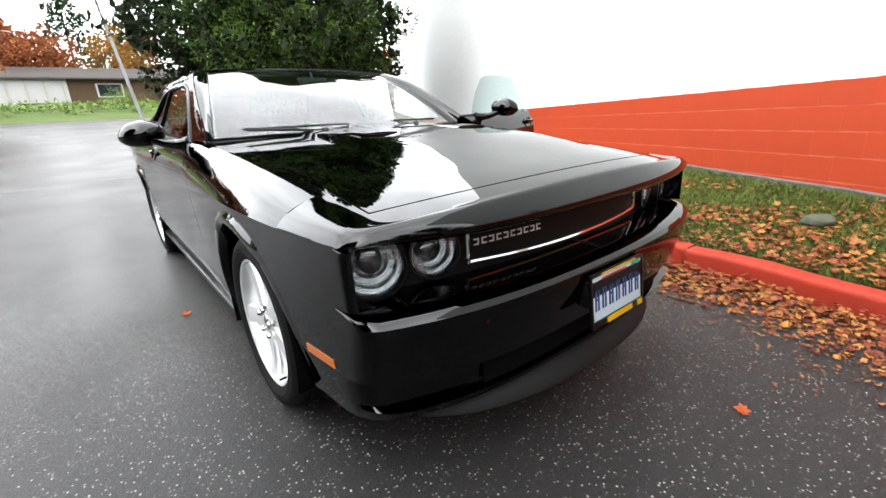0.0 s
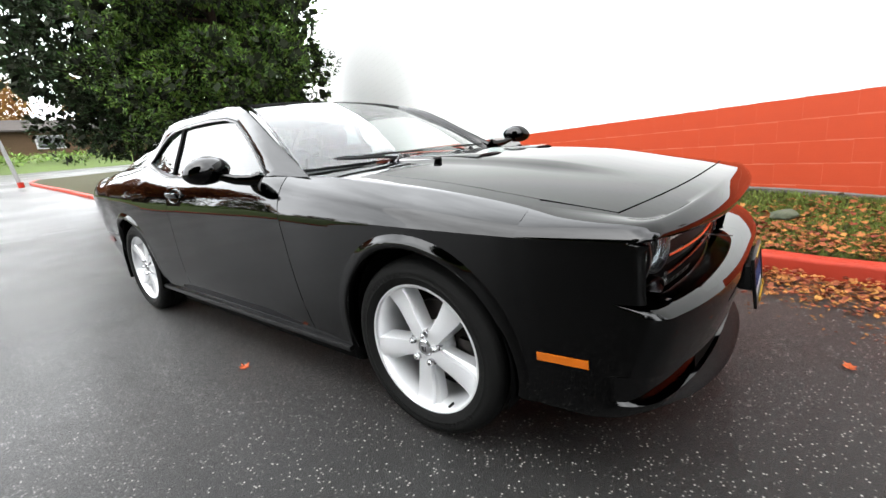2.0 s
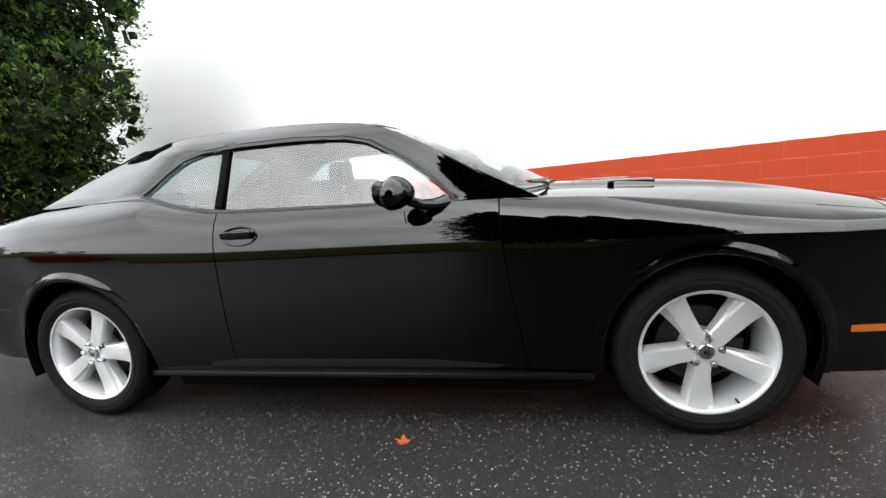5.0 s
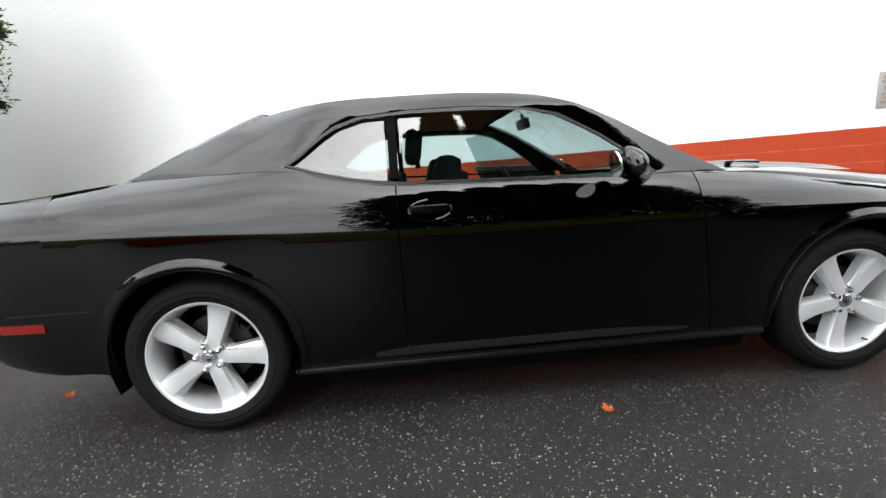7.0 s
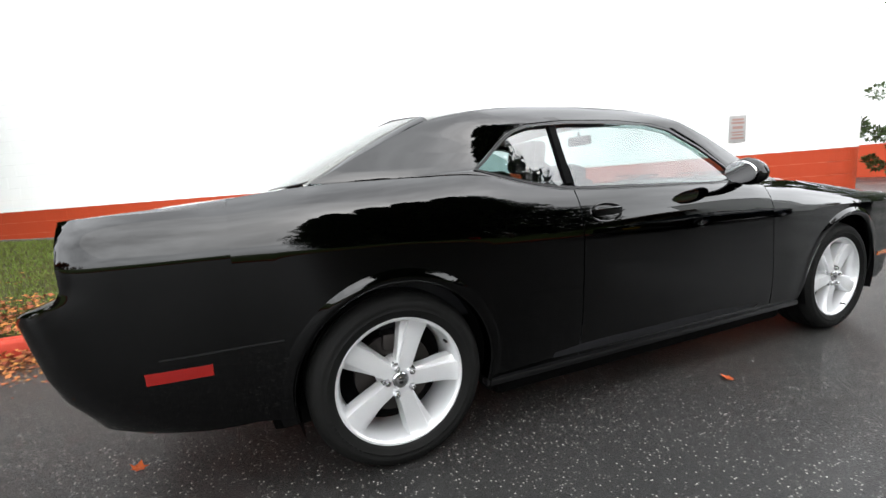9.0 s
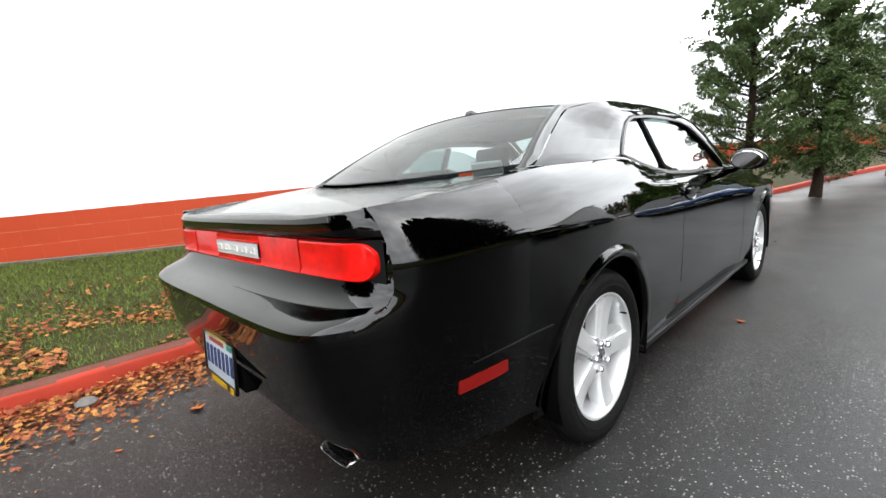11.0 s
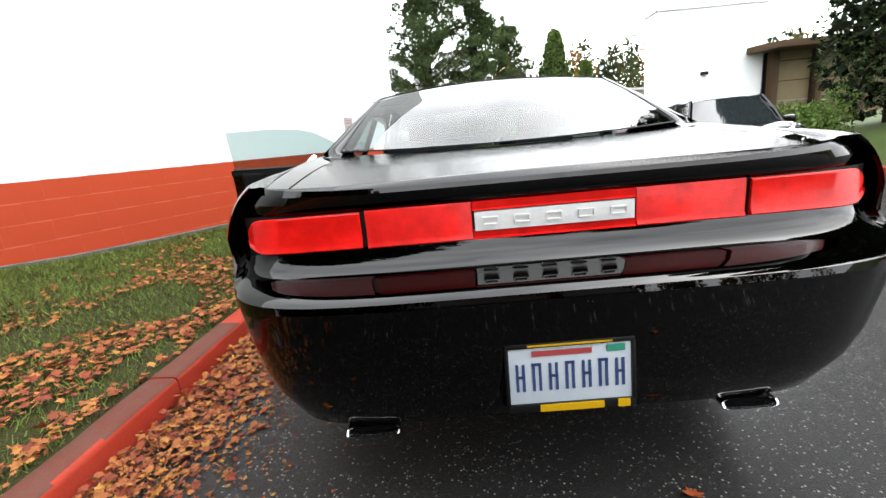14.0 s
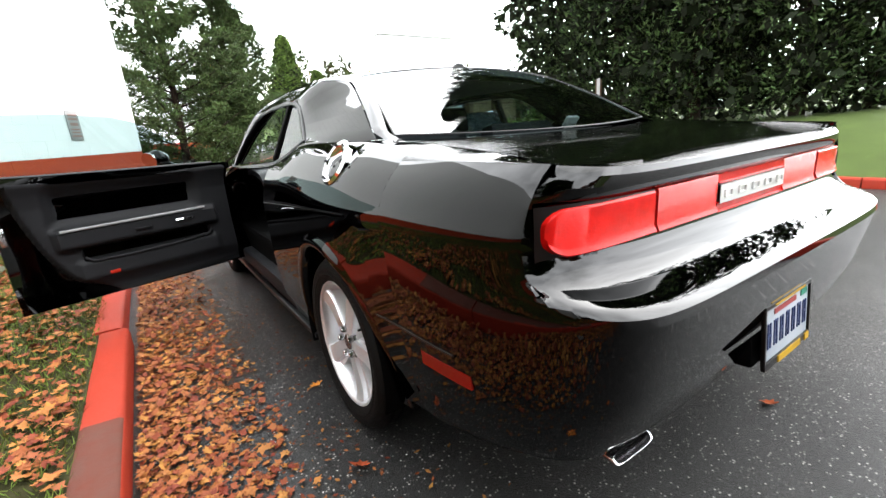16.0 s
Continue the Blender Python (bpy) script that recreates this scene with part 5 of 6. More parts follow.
def lawn(n, y0, y1, tmax=1.0):
    """Grass blades: bent pairs of triangles would be wasted; one bent quad each."""
    out = np.zeros((n, 4, 3))
    ys = rng.uniform(y0, y1, n)
    ts = rng.uniform(0, tmax, n)
    for i in range(n):
        y, t = ys[i], ts[i]
        xa, xb = K_LEFT(y) - .16, verge_inner(y) + .12
        x = xa + (xb - xa) * t
        z = verge_z(y, t)
        a, h, w = rng.uniform(0, 6.283), rng.uniform(.015, .042), rng.uniform(.002, .0045)
        dx, dy = math.cos(a), math.sin(a)
        lx, ly = rng.normal(0, .02), rng.normal(0, .02)
        out[i] = ((x - dx * w, y - dy * w, z - .005), (x + dx * w, y + dy * w, z - .005), (x + lx + dx * w * .3, y + ly + dy * w * .3, z + h), (x + lx - dx * w * .3, y + ly - dy * w * .3, z + h))
    return out


grass = new("lawn_grass", fast_mesh("lawn_grass", np.concatenate([lawn(105000, -7, 5.5), lawn(12000, 5.5, 12)]), 4, M_GRASS))
tagged(grass, "short wet green grass on the verge", "grass", kind="stuff")

LEAF_SHAPE = [(0, -.62, 0), (.16, -.28, 0), (.50, -.34, 0), (.40, -.06, 0), (.72, .22, 0), (.34, .24, 0), (.22, .42, 0), (0, .80, 0), (-.22, .42, 0), (-.34, .24, 0), (-.72, .22, 0), (-.40, -.06, 0), (-.50, -.34, 0), (-.16, -.28, 0)]


def leaf_verts(x, y, z, size, yaw, tilt, curl, rg):
    L = np.array(LEAF_SHAPE)
    r2 = (L ** 2).sum(1)
    L[:, 2] = curl * r2 + .12 * curl * np.sin(L[:, 0] * 6)
    L = np.vstack([[(0, 0, 0)], L]) * size
    e = Euler((tilt, rg.normal(0, .25), yaw)).to_matrix()
    L = L @ np.array(e).T
    L[:, 2] -= L[:, 2].min()
    return L + np.array((x, y, z))


LEAF_FACES = [(0, i + 1, (i + 1) % 14 + 1) for i in range(14)]


def scatter(n, place, smin, smax, name, material, label):
    V, F = [], []
    k = 0
    for _ in range(n):
        p = place()
        if p is None:
            continue
        lv = leaf_verts(p[0], p[1], p[2], rng.uniform(smin, smax), rng.uniform(0, 6.283), rng.normal(0, .3), rng.uniform(-.35, .45), rng)
        V.append(lv)
        F += [(a + k, b + k, c + k) for a, b, c in LEAF_FACES]
        k += 15
    return tagged(obj(name, np.vstack(V), F, material, smooth=False), label, "leaves", kind="stuff")


def gutter():
    y = rng.uniform(-5.5, 7.5)
    d = min(abs(rng.normal(0, .24)), .8)
    if -2.6 < y < 3 and d > .5:
        d *= .6
    return (K_LEFT(y) + .02 + d, y, .004 + max(0, .06 * (1 - d / .3)) * rng.uniform(0, 1))


def on_grass():
    y = rng.uniform(-6.5, 6)
    d = abs(rng.normal(0, .85))
    xa, xb = K_LEFT(y) - .17, verge_inner(y)
    t = d / max(xa - xb, .1)
    if d < .5 and -.6 < y < 2.2 and rng.uniform() < .65:
        return None
    if t > .95 or noise.noise((y * .9, d * 1.6, 3)) < -.20 + .28 * smooth01((d - .9) / .5):
        return None
    return (xa + (xb - xa) * t, y, verge_z(y, t) + rng.uniform(.005, .04))


scatter(12500, gutter, .014, .036, "gutter_leaves", M_LEAF, "brown and orange fallen leaves along the gutter")
scatter(15000, on_grass, .018, .044, "verge_leaves", M_LEAF, "brown fallen maple leaves on the grass")


def crumbs(n):
    out = np.zeros((n, 4, 3))
    for i in range(n):
        y = rng.uniform(-5.5, 7.5)
        d = min(abs(rng.normal(0, .32)), 1.0)
        x, a, s = K_LEFT(y) + .01 + d, rng.uniform(0, 6.283), rng.uniform(.004, .016)
        c, q = math.cos(a) * s, math.sin(a) * s
        z = .006 + rng.uniform(0, .006)
        out[i] = ((x - c, y - q, z), (x + q * .5, y - c * .5, z + .003), (x + c, y + q, z + rng.uniform(0, .006)), (x - q * .5, y + c * .5, z))
    return out


tagged(new("gutter_crumbs", fast_mesh("gutter_crumbs", crumbs(16000), 4, M_DEBRIS)), "crumbled brown leaf bits along the gutter", "debris", kind="stuff")
for lx, ly, s in ((1.033, .24, .050), (-.85, -2.54, .06), (.405, -2.48, .05), (.55, -3.1, .03), (-.72, -2.9, .028), (.2, 3.0, .05), (-.35, 2.75, .045), (-.05, 3.35, .04), (1.95, .5, .02), (-.95, -1.1, .05), (-1.0, -1.75, .06), (-.9, 3.1, .05), (.75, 3.5, .03)):
    lf = obj("maple_leaf", leaf_verts(lx, ly, .004, s, rng.uniform(0, 6), .1, .35, rng), LEAF_FACES, M_LEAF2, smooth=False)
    tagged(lf, "single orange-brown fallen leaf on wet asphalt", "leaf", "leaves on the road")


def stone(x, y, z, sx, sy, sz, material, name, label):
    bm = bmesh.new()
    bmesh.ops.create_icosphere(bm, subdivisions=3, radius=1)
    for v in bm.verts:
        k = 1 + .22 * noise.noise(v.co * 1.7 + Vector((x, y, 0)))
        v.co = Vector((v.co.x * sx * k, v.co.y * sy * k, max(v.co.z, -.4) * sz * k))
    bmesh.ops.translate(bm, vec=(x, y, z), verts=bm.verts)
    return tagged(part(name, bm, material, None, sharp=60), label, "stone")


stone(-2.667, 2.47, verge_z(2.47, .55) + .02, .12, .10, .05, M_STONE, "field_stone", "flat grey mossy stone lying in the grass")
stone(-1.45, -2.95, .02, .07, .05, .025, M_CONC, "concrete_chip", "pale chip of concrete in the gutter leaves")
# worn dashes on the road behind
for xa, xb, yy in ((-.25, .35, -9.75), (.55, 1.25, -9.4), (1.6, 3.6, -8.95), (4.4, 6.2, -8.5)):
    V, F = grid([[(x, yy + .06 * s - .12 * (x - xa), rise(yy) + .008) for s in (-1, 1)] for x in np.linspace(xa, xb, 8)])
    tagged(obj("road_line", V, F, M_LINE), "worn white painted road dash", "road marking", "road dashes", "structure")
for xa, ya, xb, yb in ((5.2, 12.6, 9.5, 10.6), (6.2, 15.3, 10.5, 13.0), (7.5, 18.2, 11.5, 15.6)):
    n = 10
    P = []
    dl = math.hypot(xb - xa, yb - ya)
    nx, ny = -(yb - ya) / dl * .05, (xb - xa) / dl * .05
    for t in np.linspace(0, 1, n):
        x, y = xa + (xb - xa) * t, ya + (yb - ya) * t
        P.append([(x - nx, y - ny, rise(y) + .006), (x + nx, y + ny, rise(y) + .006)])
    V, F = grid(P)
    tagged(obj("parking_line", V, F, M_LINE), "white painted parking bay line", "road marking", "parking lines", "structure")


# ---- the block building ----
wd = Vector((WALL_B, 1, 0)).normalized()
wn_ = Vector((wd.y, -wd.x, 0))           # out of the wall, towards the road
WALL_O = Vector((WALL_A, 0, 0))
R_BACK, R_FRONT = 1.7, .95
U0, U1 = -27.0 / wd.y, 6.25 / wd.y        # straight stretch, along the wall


def wall_path(s):
    """Place and outward normal at s metres along the wall; the ends turn on rounded corners."""
    if U0 <= s <= U1:
        return WALL_O + wd * s, wn_
    if s < U0:
        d, r = U0 - s, R_BACK
        sg = -1
        p0 = WALL_O + wd * U0
    else:
        d, r = s - U1, R_FRONT
        sg = 1
        p0 = WALL_O + wd * U1
    a = min(d / r, math.pi / 2)
    c = p0 - wn_ * r
    nrm = wn_ * math.cos(a) + wd * sg * math.sin(a)
    p = c + nrm * r
    extra = d - r * math.pi / 2
    if extra > 0:
        p = p - wn_ * extra
    return p, nrm


def course_z(s):
    return WALL_S * (s * wd.y)


def wall_core(name, z0, z1, inset, material):
    P = []
    for s in list(np.linspace(U0 - 9, U0, 40)) + list(np.linspace(U0, U1, 60))[1:] + list(np.linspace(U1, U1 + 11, 44))[1:]:
        p, nn = wall_path(s)
        q = p - nn * inset
        dz = course_z(s)
        P.append([(q.x, q.y, z0 + dz), (q.x, q.y, z1 + dz)])
    return grid(P)


V, F = wall_core("core", RED_TOP - .005, 8.5, .0006, None)
wall = tagged(obj("wall_block", V, F, M_MORTAR), "white-painted concrete block wall with orange-red base band", "wall", kind="structure")
V, F = wall_core("core", -.2, RED_TOP - .005, .0005, None)
obj("wall_base", V, F, M_MORTAR_R, wall)
P = []
for s in np.linspace(U0, U1 + 1.0, 60):
    p, nn = wall_path(s)
    zb = BASE_Z(p.y) + .02 + .035 * noise.noise((s * 1.3, 2, 1))
    a, b = p + nn * .03, p - nn * .01
    P.append([(a.x, a.y, zb - .3), (a.x, a.y, zb), (b.x, b.y, zb + .015)])
V, F = grid(P)
tagged(obj("wall_footing", V, F, M_CONC), "rough grey concrete footing at the wall's foot", "footing", kind="structure")


def block_points(w, h):
    """Front of one block, edges eased; x along, z up, y out of the wall."""
    a, b, c, e = w / 2, h / 2, .003, .0008
    V = [(-a, 0, -b), (a, 0, -b), (a, 0, b), (-a, 0, b), (-a + e, .007, -b + c), (a - e, .007, -b + c), (a - e, .007, b - c), (-a + e, .007, b - c)]
    return V, [(0, 1, 5, 4), (1, 2, 6, 5), (2, 3, 7, 6), (3, 0, 4, 7), (4, 5, 6, 7)]


BW, BH = .406, .2032
bv, bf = block_points(BW - .001, BH - .004)
me_white = to_mesh("block_white", bv, bf, M_WHITE, 60, False)
me_red = to_mesh("block_red", bv, bf, M_RED, 60, False)
RED_OUT = -.0006
farV, farF, farR, farRF = [], [], [], []
for course in range(-6, 36):
    z = RED_TOP + (course + .5) * BH
    n0, n1 = int((U0 - 5) / BW), int((U1 + 9) / BW)
    for i in range(n0, n1):
        s = (i + (.5 if course % 2 else 0)) * BW
        p, nn = wall_path(s)
        zz = z + course_z(s)
        if zz < (BASE_Z(p.y) if -14 < p.y < 12 else .2) - .15:
            continue
        tv = Vector((0, 0, 1)).cross(nn)
        out = -.0058 + (RED_OUT if course < 0 else 0) + .0007 * noise.noise((s * 3, zz * 3, 0))
        if -5 <= course <= 4 and -3.3 < s < 6.4:
            ob = new("block", me_red if course < 0 else me_white)
            ob.matrix_basis = Matrix(((-tv.x, nn.x, 0, p.x + nn.x * out), (-tv.y, nn.y, 0, p.y + nn.y * out), (-tv.z, nn.z, 1, zz), (0, 0, 0, 1)))
            ob.parent = wall
        else:
            tgtV, tgtF = (farR, farRF) if course < 0 else (farV, farF)
            n_sub = 1 if U0 < s - BW / 2 and s + BW / 2 < U1 else 5
            for k_sub in range(n_sub):
                if n_sub > 1:
                    p, nn = wall_path(s + (k_sub - 2) * BW / 5)
                    tv = Vector((0, 0, 1)).cross(nn)
                k = len(tgtV)
                for x_, y_, z_ in bv:
                    q = p - tv * (x_ / n_sub) + nn * (y_ + out)
                    tgtV.append((q.x, q.y, zz + z_))
                tgtF += [tuple(a + k for a in f) for f in bf]
for Vv, Ff, ma, nm in ((farV, farF, M_WHITE, "upper_blocks"), (farR, farRF, M_RED, "base_blocks")):
    ob = obj(nm, Vv, Ff, ma, wall, smooth=False)
    tagged(ob, "painted concrete blocks in running bond", kind="stuff")

# enamel sign on the wall
sp, sn = wall_path(5.05 / wd.y)
sm = Matrix.Translation(sp + sn * .012 + Vector((0, 0, 1.655))) @ Matrix(((wd.x, -sn.x, 0, 0), (wd.y, -sn.y, 0, 0), (0, 0, 1, 0), (0, 0, 0, 1)))
sign = thing("wall_sign", "faded white parking sign on the block wall", "sign", m=sm)
V, F = box(0, 0, 0, .25, .008, .40, .003)
obj("sign_panel", V, F, M_SIGN, sign)
for zz, w, h in ((.14, .17, .03), (.09, .19, .03), (.02, .15, .04), (-.05, .18, .02), (-.09, .16, .02), (-.14, .19, .025)):
    V, F = box(0, -.006, zz, w, .003, h)
    obj("sign_bar", V, F, M_SIGNRED, sign, smooth=False)


# ---- trees ----
def leaf_cloud(centres, radii, per, size, squash=.7, droop=.3, aspect=.45, shell=.35):
    """Many small leaf quads round each clump centre, thinner inside than at the rim."""
    n = len(centres) * per
    c = np.repeat(centres, per, 0)
    r = np.repeat(radii, per)[:, None]
    d = rng.normal(size=(n, 3))
    d /= np.linalg.norm(d, axis=1, keepdims=True)
    rad = rng.uniform(shell, 1.0, (n, 1)) ** .6
    p = c + d * rad * r * np.array((1, 1, squash))
    a = d + rng.normal(0, .6, (n, 3)) - np.array((0, 0, droop))
    a /= np.linalg.norm(a, axis=1, keepdims=True)
    b = np.cross(a, rng.normal(size=(n, 3)))
    b /= np.linalg.norm(b, axis=1, keepdims=True) + 1e-9
    s = size * rng.uniform(.6, 1.4, (n, 1))
    out = np.zeros((n, 4, 3))
    out[:, 0] = p
    out[:, 1] = p + a * s * .5 + b * s * aspect * .5
    out[:, 2] = p + a * s
    out[:, 3] = p + a * s * .5 - b * s * aspect * .5
    return out


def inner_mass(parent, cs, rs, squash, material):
    """Dark leaf quads that paint shade inside the clumps, so that the sky does not shine through."""
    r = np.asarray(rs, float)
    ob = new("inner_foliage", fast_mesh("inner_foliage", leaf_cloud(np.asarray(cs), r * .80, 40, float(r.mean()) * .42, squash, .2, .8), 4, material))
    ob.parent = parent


def trunk(parent, x, y, z, h, r, lean=(0, 0)):
    pts = [(x + lean[0] * t * h + .05 * math.sin(5 * t + x), y + lean[1] * t * h + .05 * math.cos(4 * t + y), z - .1 + t * h) for t in np.linspace(0, 1, 9)]
    V, F = tube(pts, [r * (1.25 if i == 0 else 1 - .85 * i / 8) for i in range(9)], 10)
    return obj("trunk", V, F, M_BARK, parent)


def limbs(parent, pairs, r):
    V, F = join(*[tube([a, tuple((np.array(a) + np.array(b)) / 2 + np.array((0, 0, -.05))), b], [r, r * .7, r * .25], 5) for a, b in pairs])
    obj("limb", V, F, M_BARK, parent)


def conifer(name, label, x, y, z, h, rad, material, clumps, per, size, shape="column", foot=.3, seed=1, squash=.75, fat=1.0):
    """A dense conifer: clumps laid over the crown, smaller to the top."""
    global rng
    rng = np.random.default_rng(seed)
    t = thing(name, label, "tree")
    trunk(t, x, y, z, h * .93, max(.07, rad * .09))
    cs, rs, pairs = [], [], []
    for i in range(clumps):
        f = ((i + rng.uniform()) / clumps) ** (.85 if shape == "column" else .75)
        if shape == "column":
            rr = rad * (min(1, .55 + f * 2.2)) * (1 - max(0, f - .45) / .55) ** .75
        else:
            rr = rad * (1 - f) ** .9 * (.75 + .25 * min(1, f * 6))
        a = i * 2.399 + rng.normal(0, .3)
        q = rr * rng.uniform(.5, 1.2)
        zz = z + foot + (h - foot) * f
        c = (x + q * math.cos(a), y + q * math.sin(a), zz)
        cs.append(c)
        rs.append((.20 + .24 * rng.uniform()) * rad * fat * (1 - .5 * f))
        if i % 5 == 0:
            pairs.append(((x, y, zz + .1), c))
    limbs(t, pairs, .03 + rad * .012)
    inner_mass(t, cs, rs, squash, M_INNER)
    ob = new("crown", fast_mesh("crown", leaf_cloud(np.array(cs), np.array(rs), per, size, squash, -.25, .32, .68), 4, material))
    ob.parent = t
    return t


def pine(name, label, x, y, z, h, rad, seed, material, limbs_n=46, lean=(0, 0)):
    """An open evergreen: limbs that sweep up and carry separate lumps of dense needles."""
    global rng
    rng = np.random.default_rng(seed)
    t = thing(name, label, "tree")
    trunk(t, x, y, z, h, .10, lean)
    cs, rs, pairs = [], [], []
    for i in range(limbs_n):
        f = .06 + .92 * (i / limbs_n)
        a = i * 2.399 + rng.normal(0, .5)
        ln = rad * (1.08 - .80 * f ** 1.3) * rng.uniform(.7, 1.15)
        zz = z + h * f
        bx, by = x + lean[0] * h * f, y + lean[1] * h * f
        rise_ = rng.uniform(.15, .65)
        tip = (bx + ln * math.cos(a), by + ln * math.sin(a), zz + ln * rise_)
        pairs.append(((bx, by, zz), tip))
        for k in range(6):
            s = .28 + .78 * k / 5
            cs.append((bx + (tip[0] - bx) * s + rng.normal(0, .07), by + (tip[1] - by) * s + rng.normal(0, .07), zz + (tip[2] - zz) * s * s + rng.uniform(-.05, .10)))
            rs.append(rng.uniform(.11, .24) * (1.15 - .45 * s))
    for k in range(5):
        cs.append((x + lean[0] * h, y + lean[1] * h, z + h * (.93 + .03 * k)))
        rs.append(.16 - .025 * k)
    limbs(t, pairs, .026)
    ob = new("crown", fast_mesh("crown", leaf_cloud(np.array(cs), np.array(rs) * 1.1, 200, .075, .62, -.5, .34, .6), 4, material))
    ob.parent = t
    return t


def broadleaf(name, label, x, y, z, h, rad, material, clumps, per, size, seed):
    global rng
    rng = np.random.default_rng(seed)
    t = thing(name, label, "tree")
    trunk(t, x, y, z, h * .7, .16)
    cs, rs, pairs = [], [], []
    for i in range(clumps):
        d = rng.normal(size=3)
        d /= np.linalg.norm(d)
        q = rng.uniform(.35, 1.0)
        c = (x + d[0] * rad * q, y + d[1] * rad * q, z + h * .62 + d[2] * h * .36 * q)
        cs.append(c)
        rs.append(rad * rng.uniform(.16, .34))
        if i % 4 == 0:
            pairs.append(((x, y, z + h * rng.uniform(.25, .5)), c))
    limbs(t, pairs, .05)
    ob = new("crown", fast_mesh("crown", leaf_cloud(np.array(cs), np.array(rs), per, size, .8, .2, .6), 4, material))
    ob.parent = t
    return t


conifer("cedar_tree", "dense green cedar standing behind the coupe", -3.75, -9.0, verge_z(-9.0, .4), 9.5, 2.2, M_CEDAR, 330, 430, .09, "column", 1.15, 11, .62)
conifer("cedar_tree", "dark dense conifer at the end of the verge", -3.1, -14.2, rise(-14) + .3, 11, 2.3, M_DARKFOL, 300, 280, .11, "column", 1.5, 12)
# Two unseen conifers, added to darken the far stretch of the wall.
conifer("cedar_tree", "dark dense conifer added to shade the block wall", -6.6, -12.6, rise(-12.6) + .4, 11, 2.1, M_DARKFOL, 190, 220, .13, "column", .4, 13)
conifer("cedar_tree", "dark dense conifer added to shade the block wall", -8.4, -16.5, rise(-16.5) + .4, 11, 2.3, M_DARKFOL, 160, 200, .15, "column", .4, 14)
pine("pine_tree", "open green evergreen by the wall's rounded corner", -.55, 8.9, verge_z(8.9, .1), 6.4, 1.5, 21, M_PINE, 64)
pine("pine_tree", "slim green evergreen leaning beside its neighbour", .55, 9.7, .12, 5.6, 1.0, 24, M_PINE, 44, (.05, 0))
pine("pine_tree", "leaning open evergreen beside the second building", 1.7, 15.0, rise(15.0) + .15, 5.4, 1.75, 22, M_PINE, 60, (.13, 0))
conifer("arborvitae_tree", "tall clipped arborvitae cone", 7.6, 27.5, rise(27.5), 7.3, 2.0, M_ARBOR, 190, 170, .13, "cone", .1, 31, .9)
conifer("arborvitae_tree", "shorter clipped arborvitae cone", 10.3, 29.5, rise(29.5), 5.5, 1.5, M_ARBOR, 140, 170, .13, "cone", .1, 32, .9)
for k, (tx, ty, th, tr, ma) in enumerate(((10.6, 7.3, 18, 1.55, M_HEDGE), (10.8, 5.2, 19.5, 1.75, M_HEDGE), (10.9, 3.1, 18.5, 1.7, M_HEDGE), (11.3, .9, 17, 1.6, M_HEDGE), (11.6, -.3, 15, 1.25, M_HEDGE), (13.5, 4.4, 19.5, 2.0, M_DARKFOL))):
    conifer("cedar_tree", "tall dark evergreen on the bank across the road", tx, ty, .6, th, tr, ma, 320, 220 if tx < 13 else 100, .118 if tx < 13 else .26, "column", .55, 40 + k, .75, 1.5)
for k, (tx, ty, th, tr, ma, lb) in enumerate(((3.2, -66, 9.0, 4.2, M_MAPLE, "red autumn maple in front of the low house"), (9.0, -66, 12, 5.0, M_MAPLE, "red autumn maple near the low house"), (-6, -68, 10, 4.5, M_GOLD, "golden autumn tree behind the low house"), (6.5, -33, 8.5, 3.2, M_MAPLE, "red autumn maple by the road"), (10.5, -27, 8.0, 3.2, M_MAPLE, "red autumn maple by the road"), (15, -68, 11, 4.5, M_GOLD, "golden autumn tree beyond the road"))):
    broadleaf("maple_tree", lb, tx, ty, rise(ty) + .6, th, tr, ma, 80, 220, .22, 60 + k)


def woods(name, label, x0, x1, y, n, hmin, hmax, mats, seed):
    """A far belt of trees, too many to count."""
    rg = np.random.default_rng(seed)
    global rng
    rng = rg
    for k, ma in enumerate(mats):
        cs, rs = [], []
        for i in range(n):
            x = rg.uniform(x0, x1)
            yy = y + rg.uniform(-6, 6) + k * 2
            h = rg.uniform(hmin, hmax)
            z0 = rise(yy) + rg.uniform(0, 2)
            w = h * rg.uniform(.14, .22)
            for j in range(11):
                f = j / 10
                cs.append((x + rg.normal(0, w * .35 * (1 - f)), yy + rg.normal(0, w * .35), z0 + h * f))
                rs.append(w * (1.05 - .85 * f) + .25)
        ob = new(name, fast_mesh(name, leaf_cloud(np.array(cs), np.array(rs), 46, .75, .9, .4, .5), 4, ma))
        tagged(ob, label, "woods", kind="stuff")


woods("far_woods", "distant mixed autumn woods behind the houses", -60, 70, -88, 30, 8, 15, (M_DARKFOL, M_OLIVE, M_GOLD), 81)
woods("hill_woods", "hazy autumn hillside woods ahead", -10, 90, 95, 30, 9, 17, (M_OLIVE, M_GOLD, M_DARKFOL), 82)
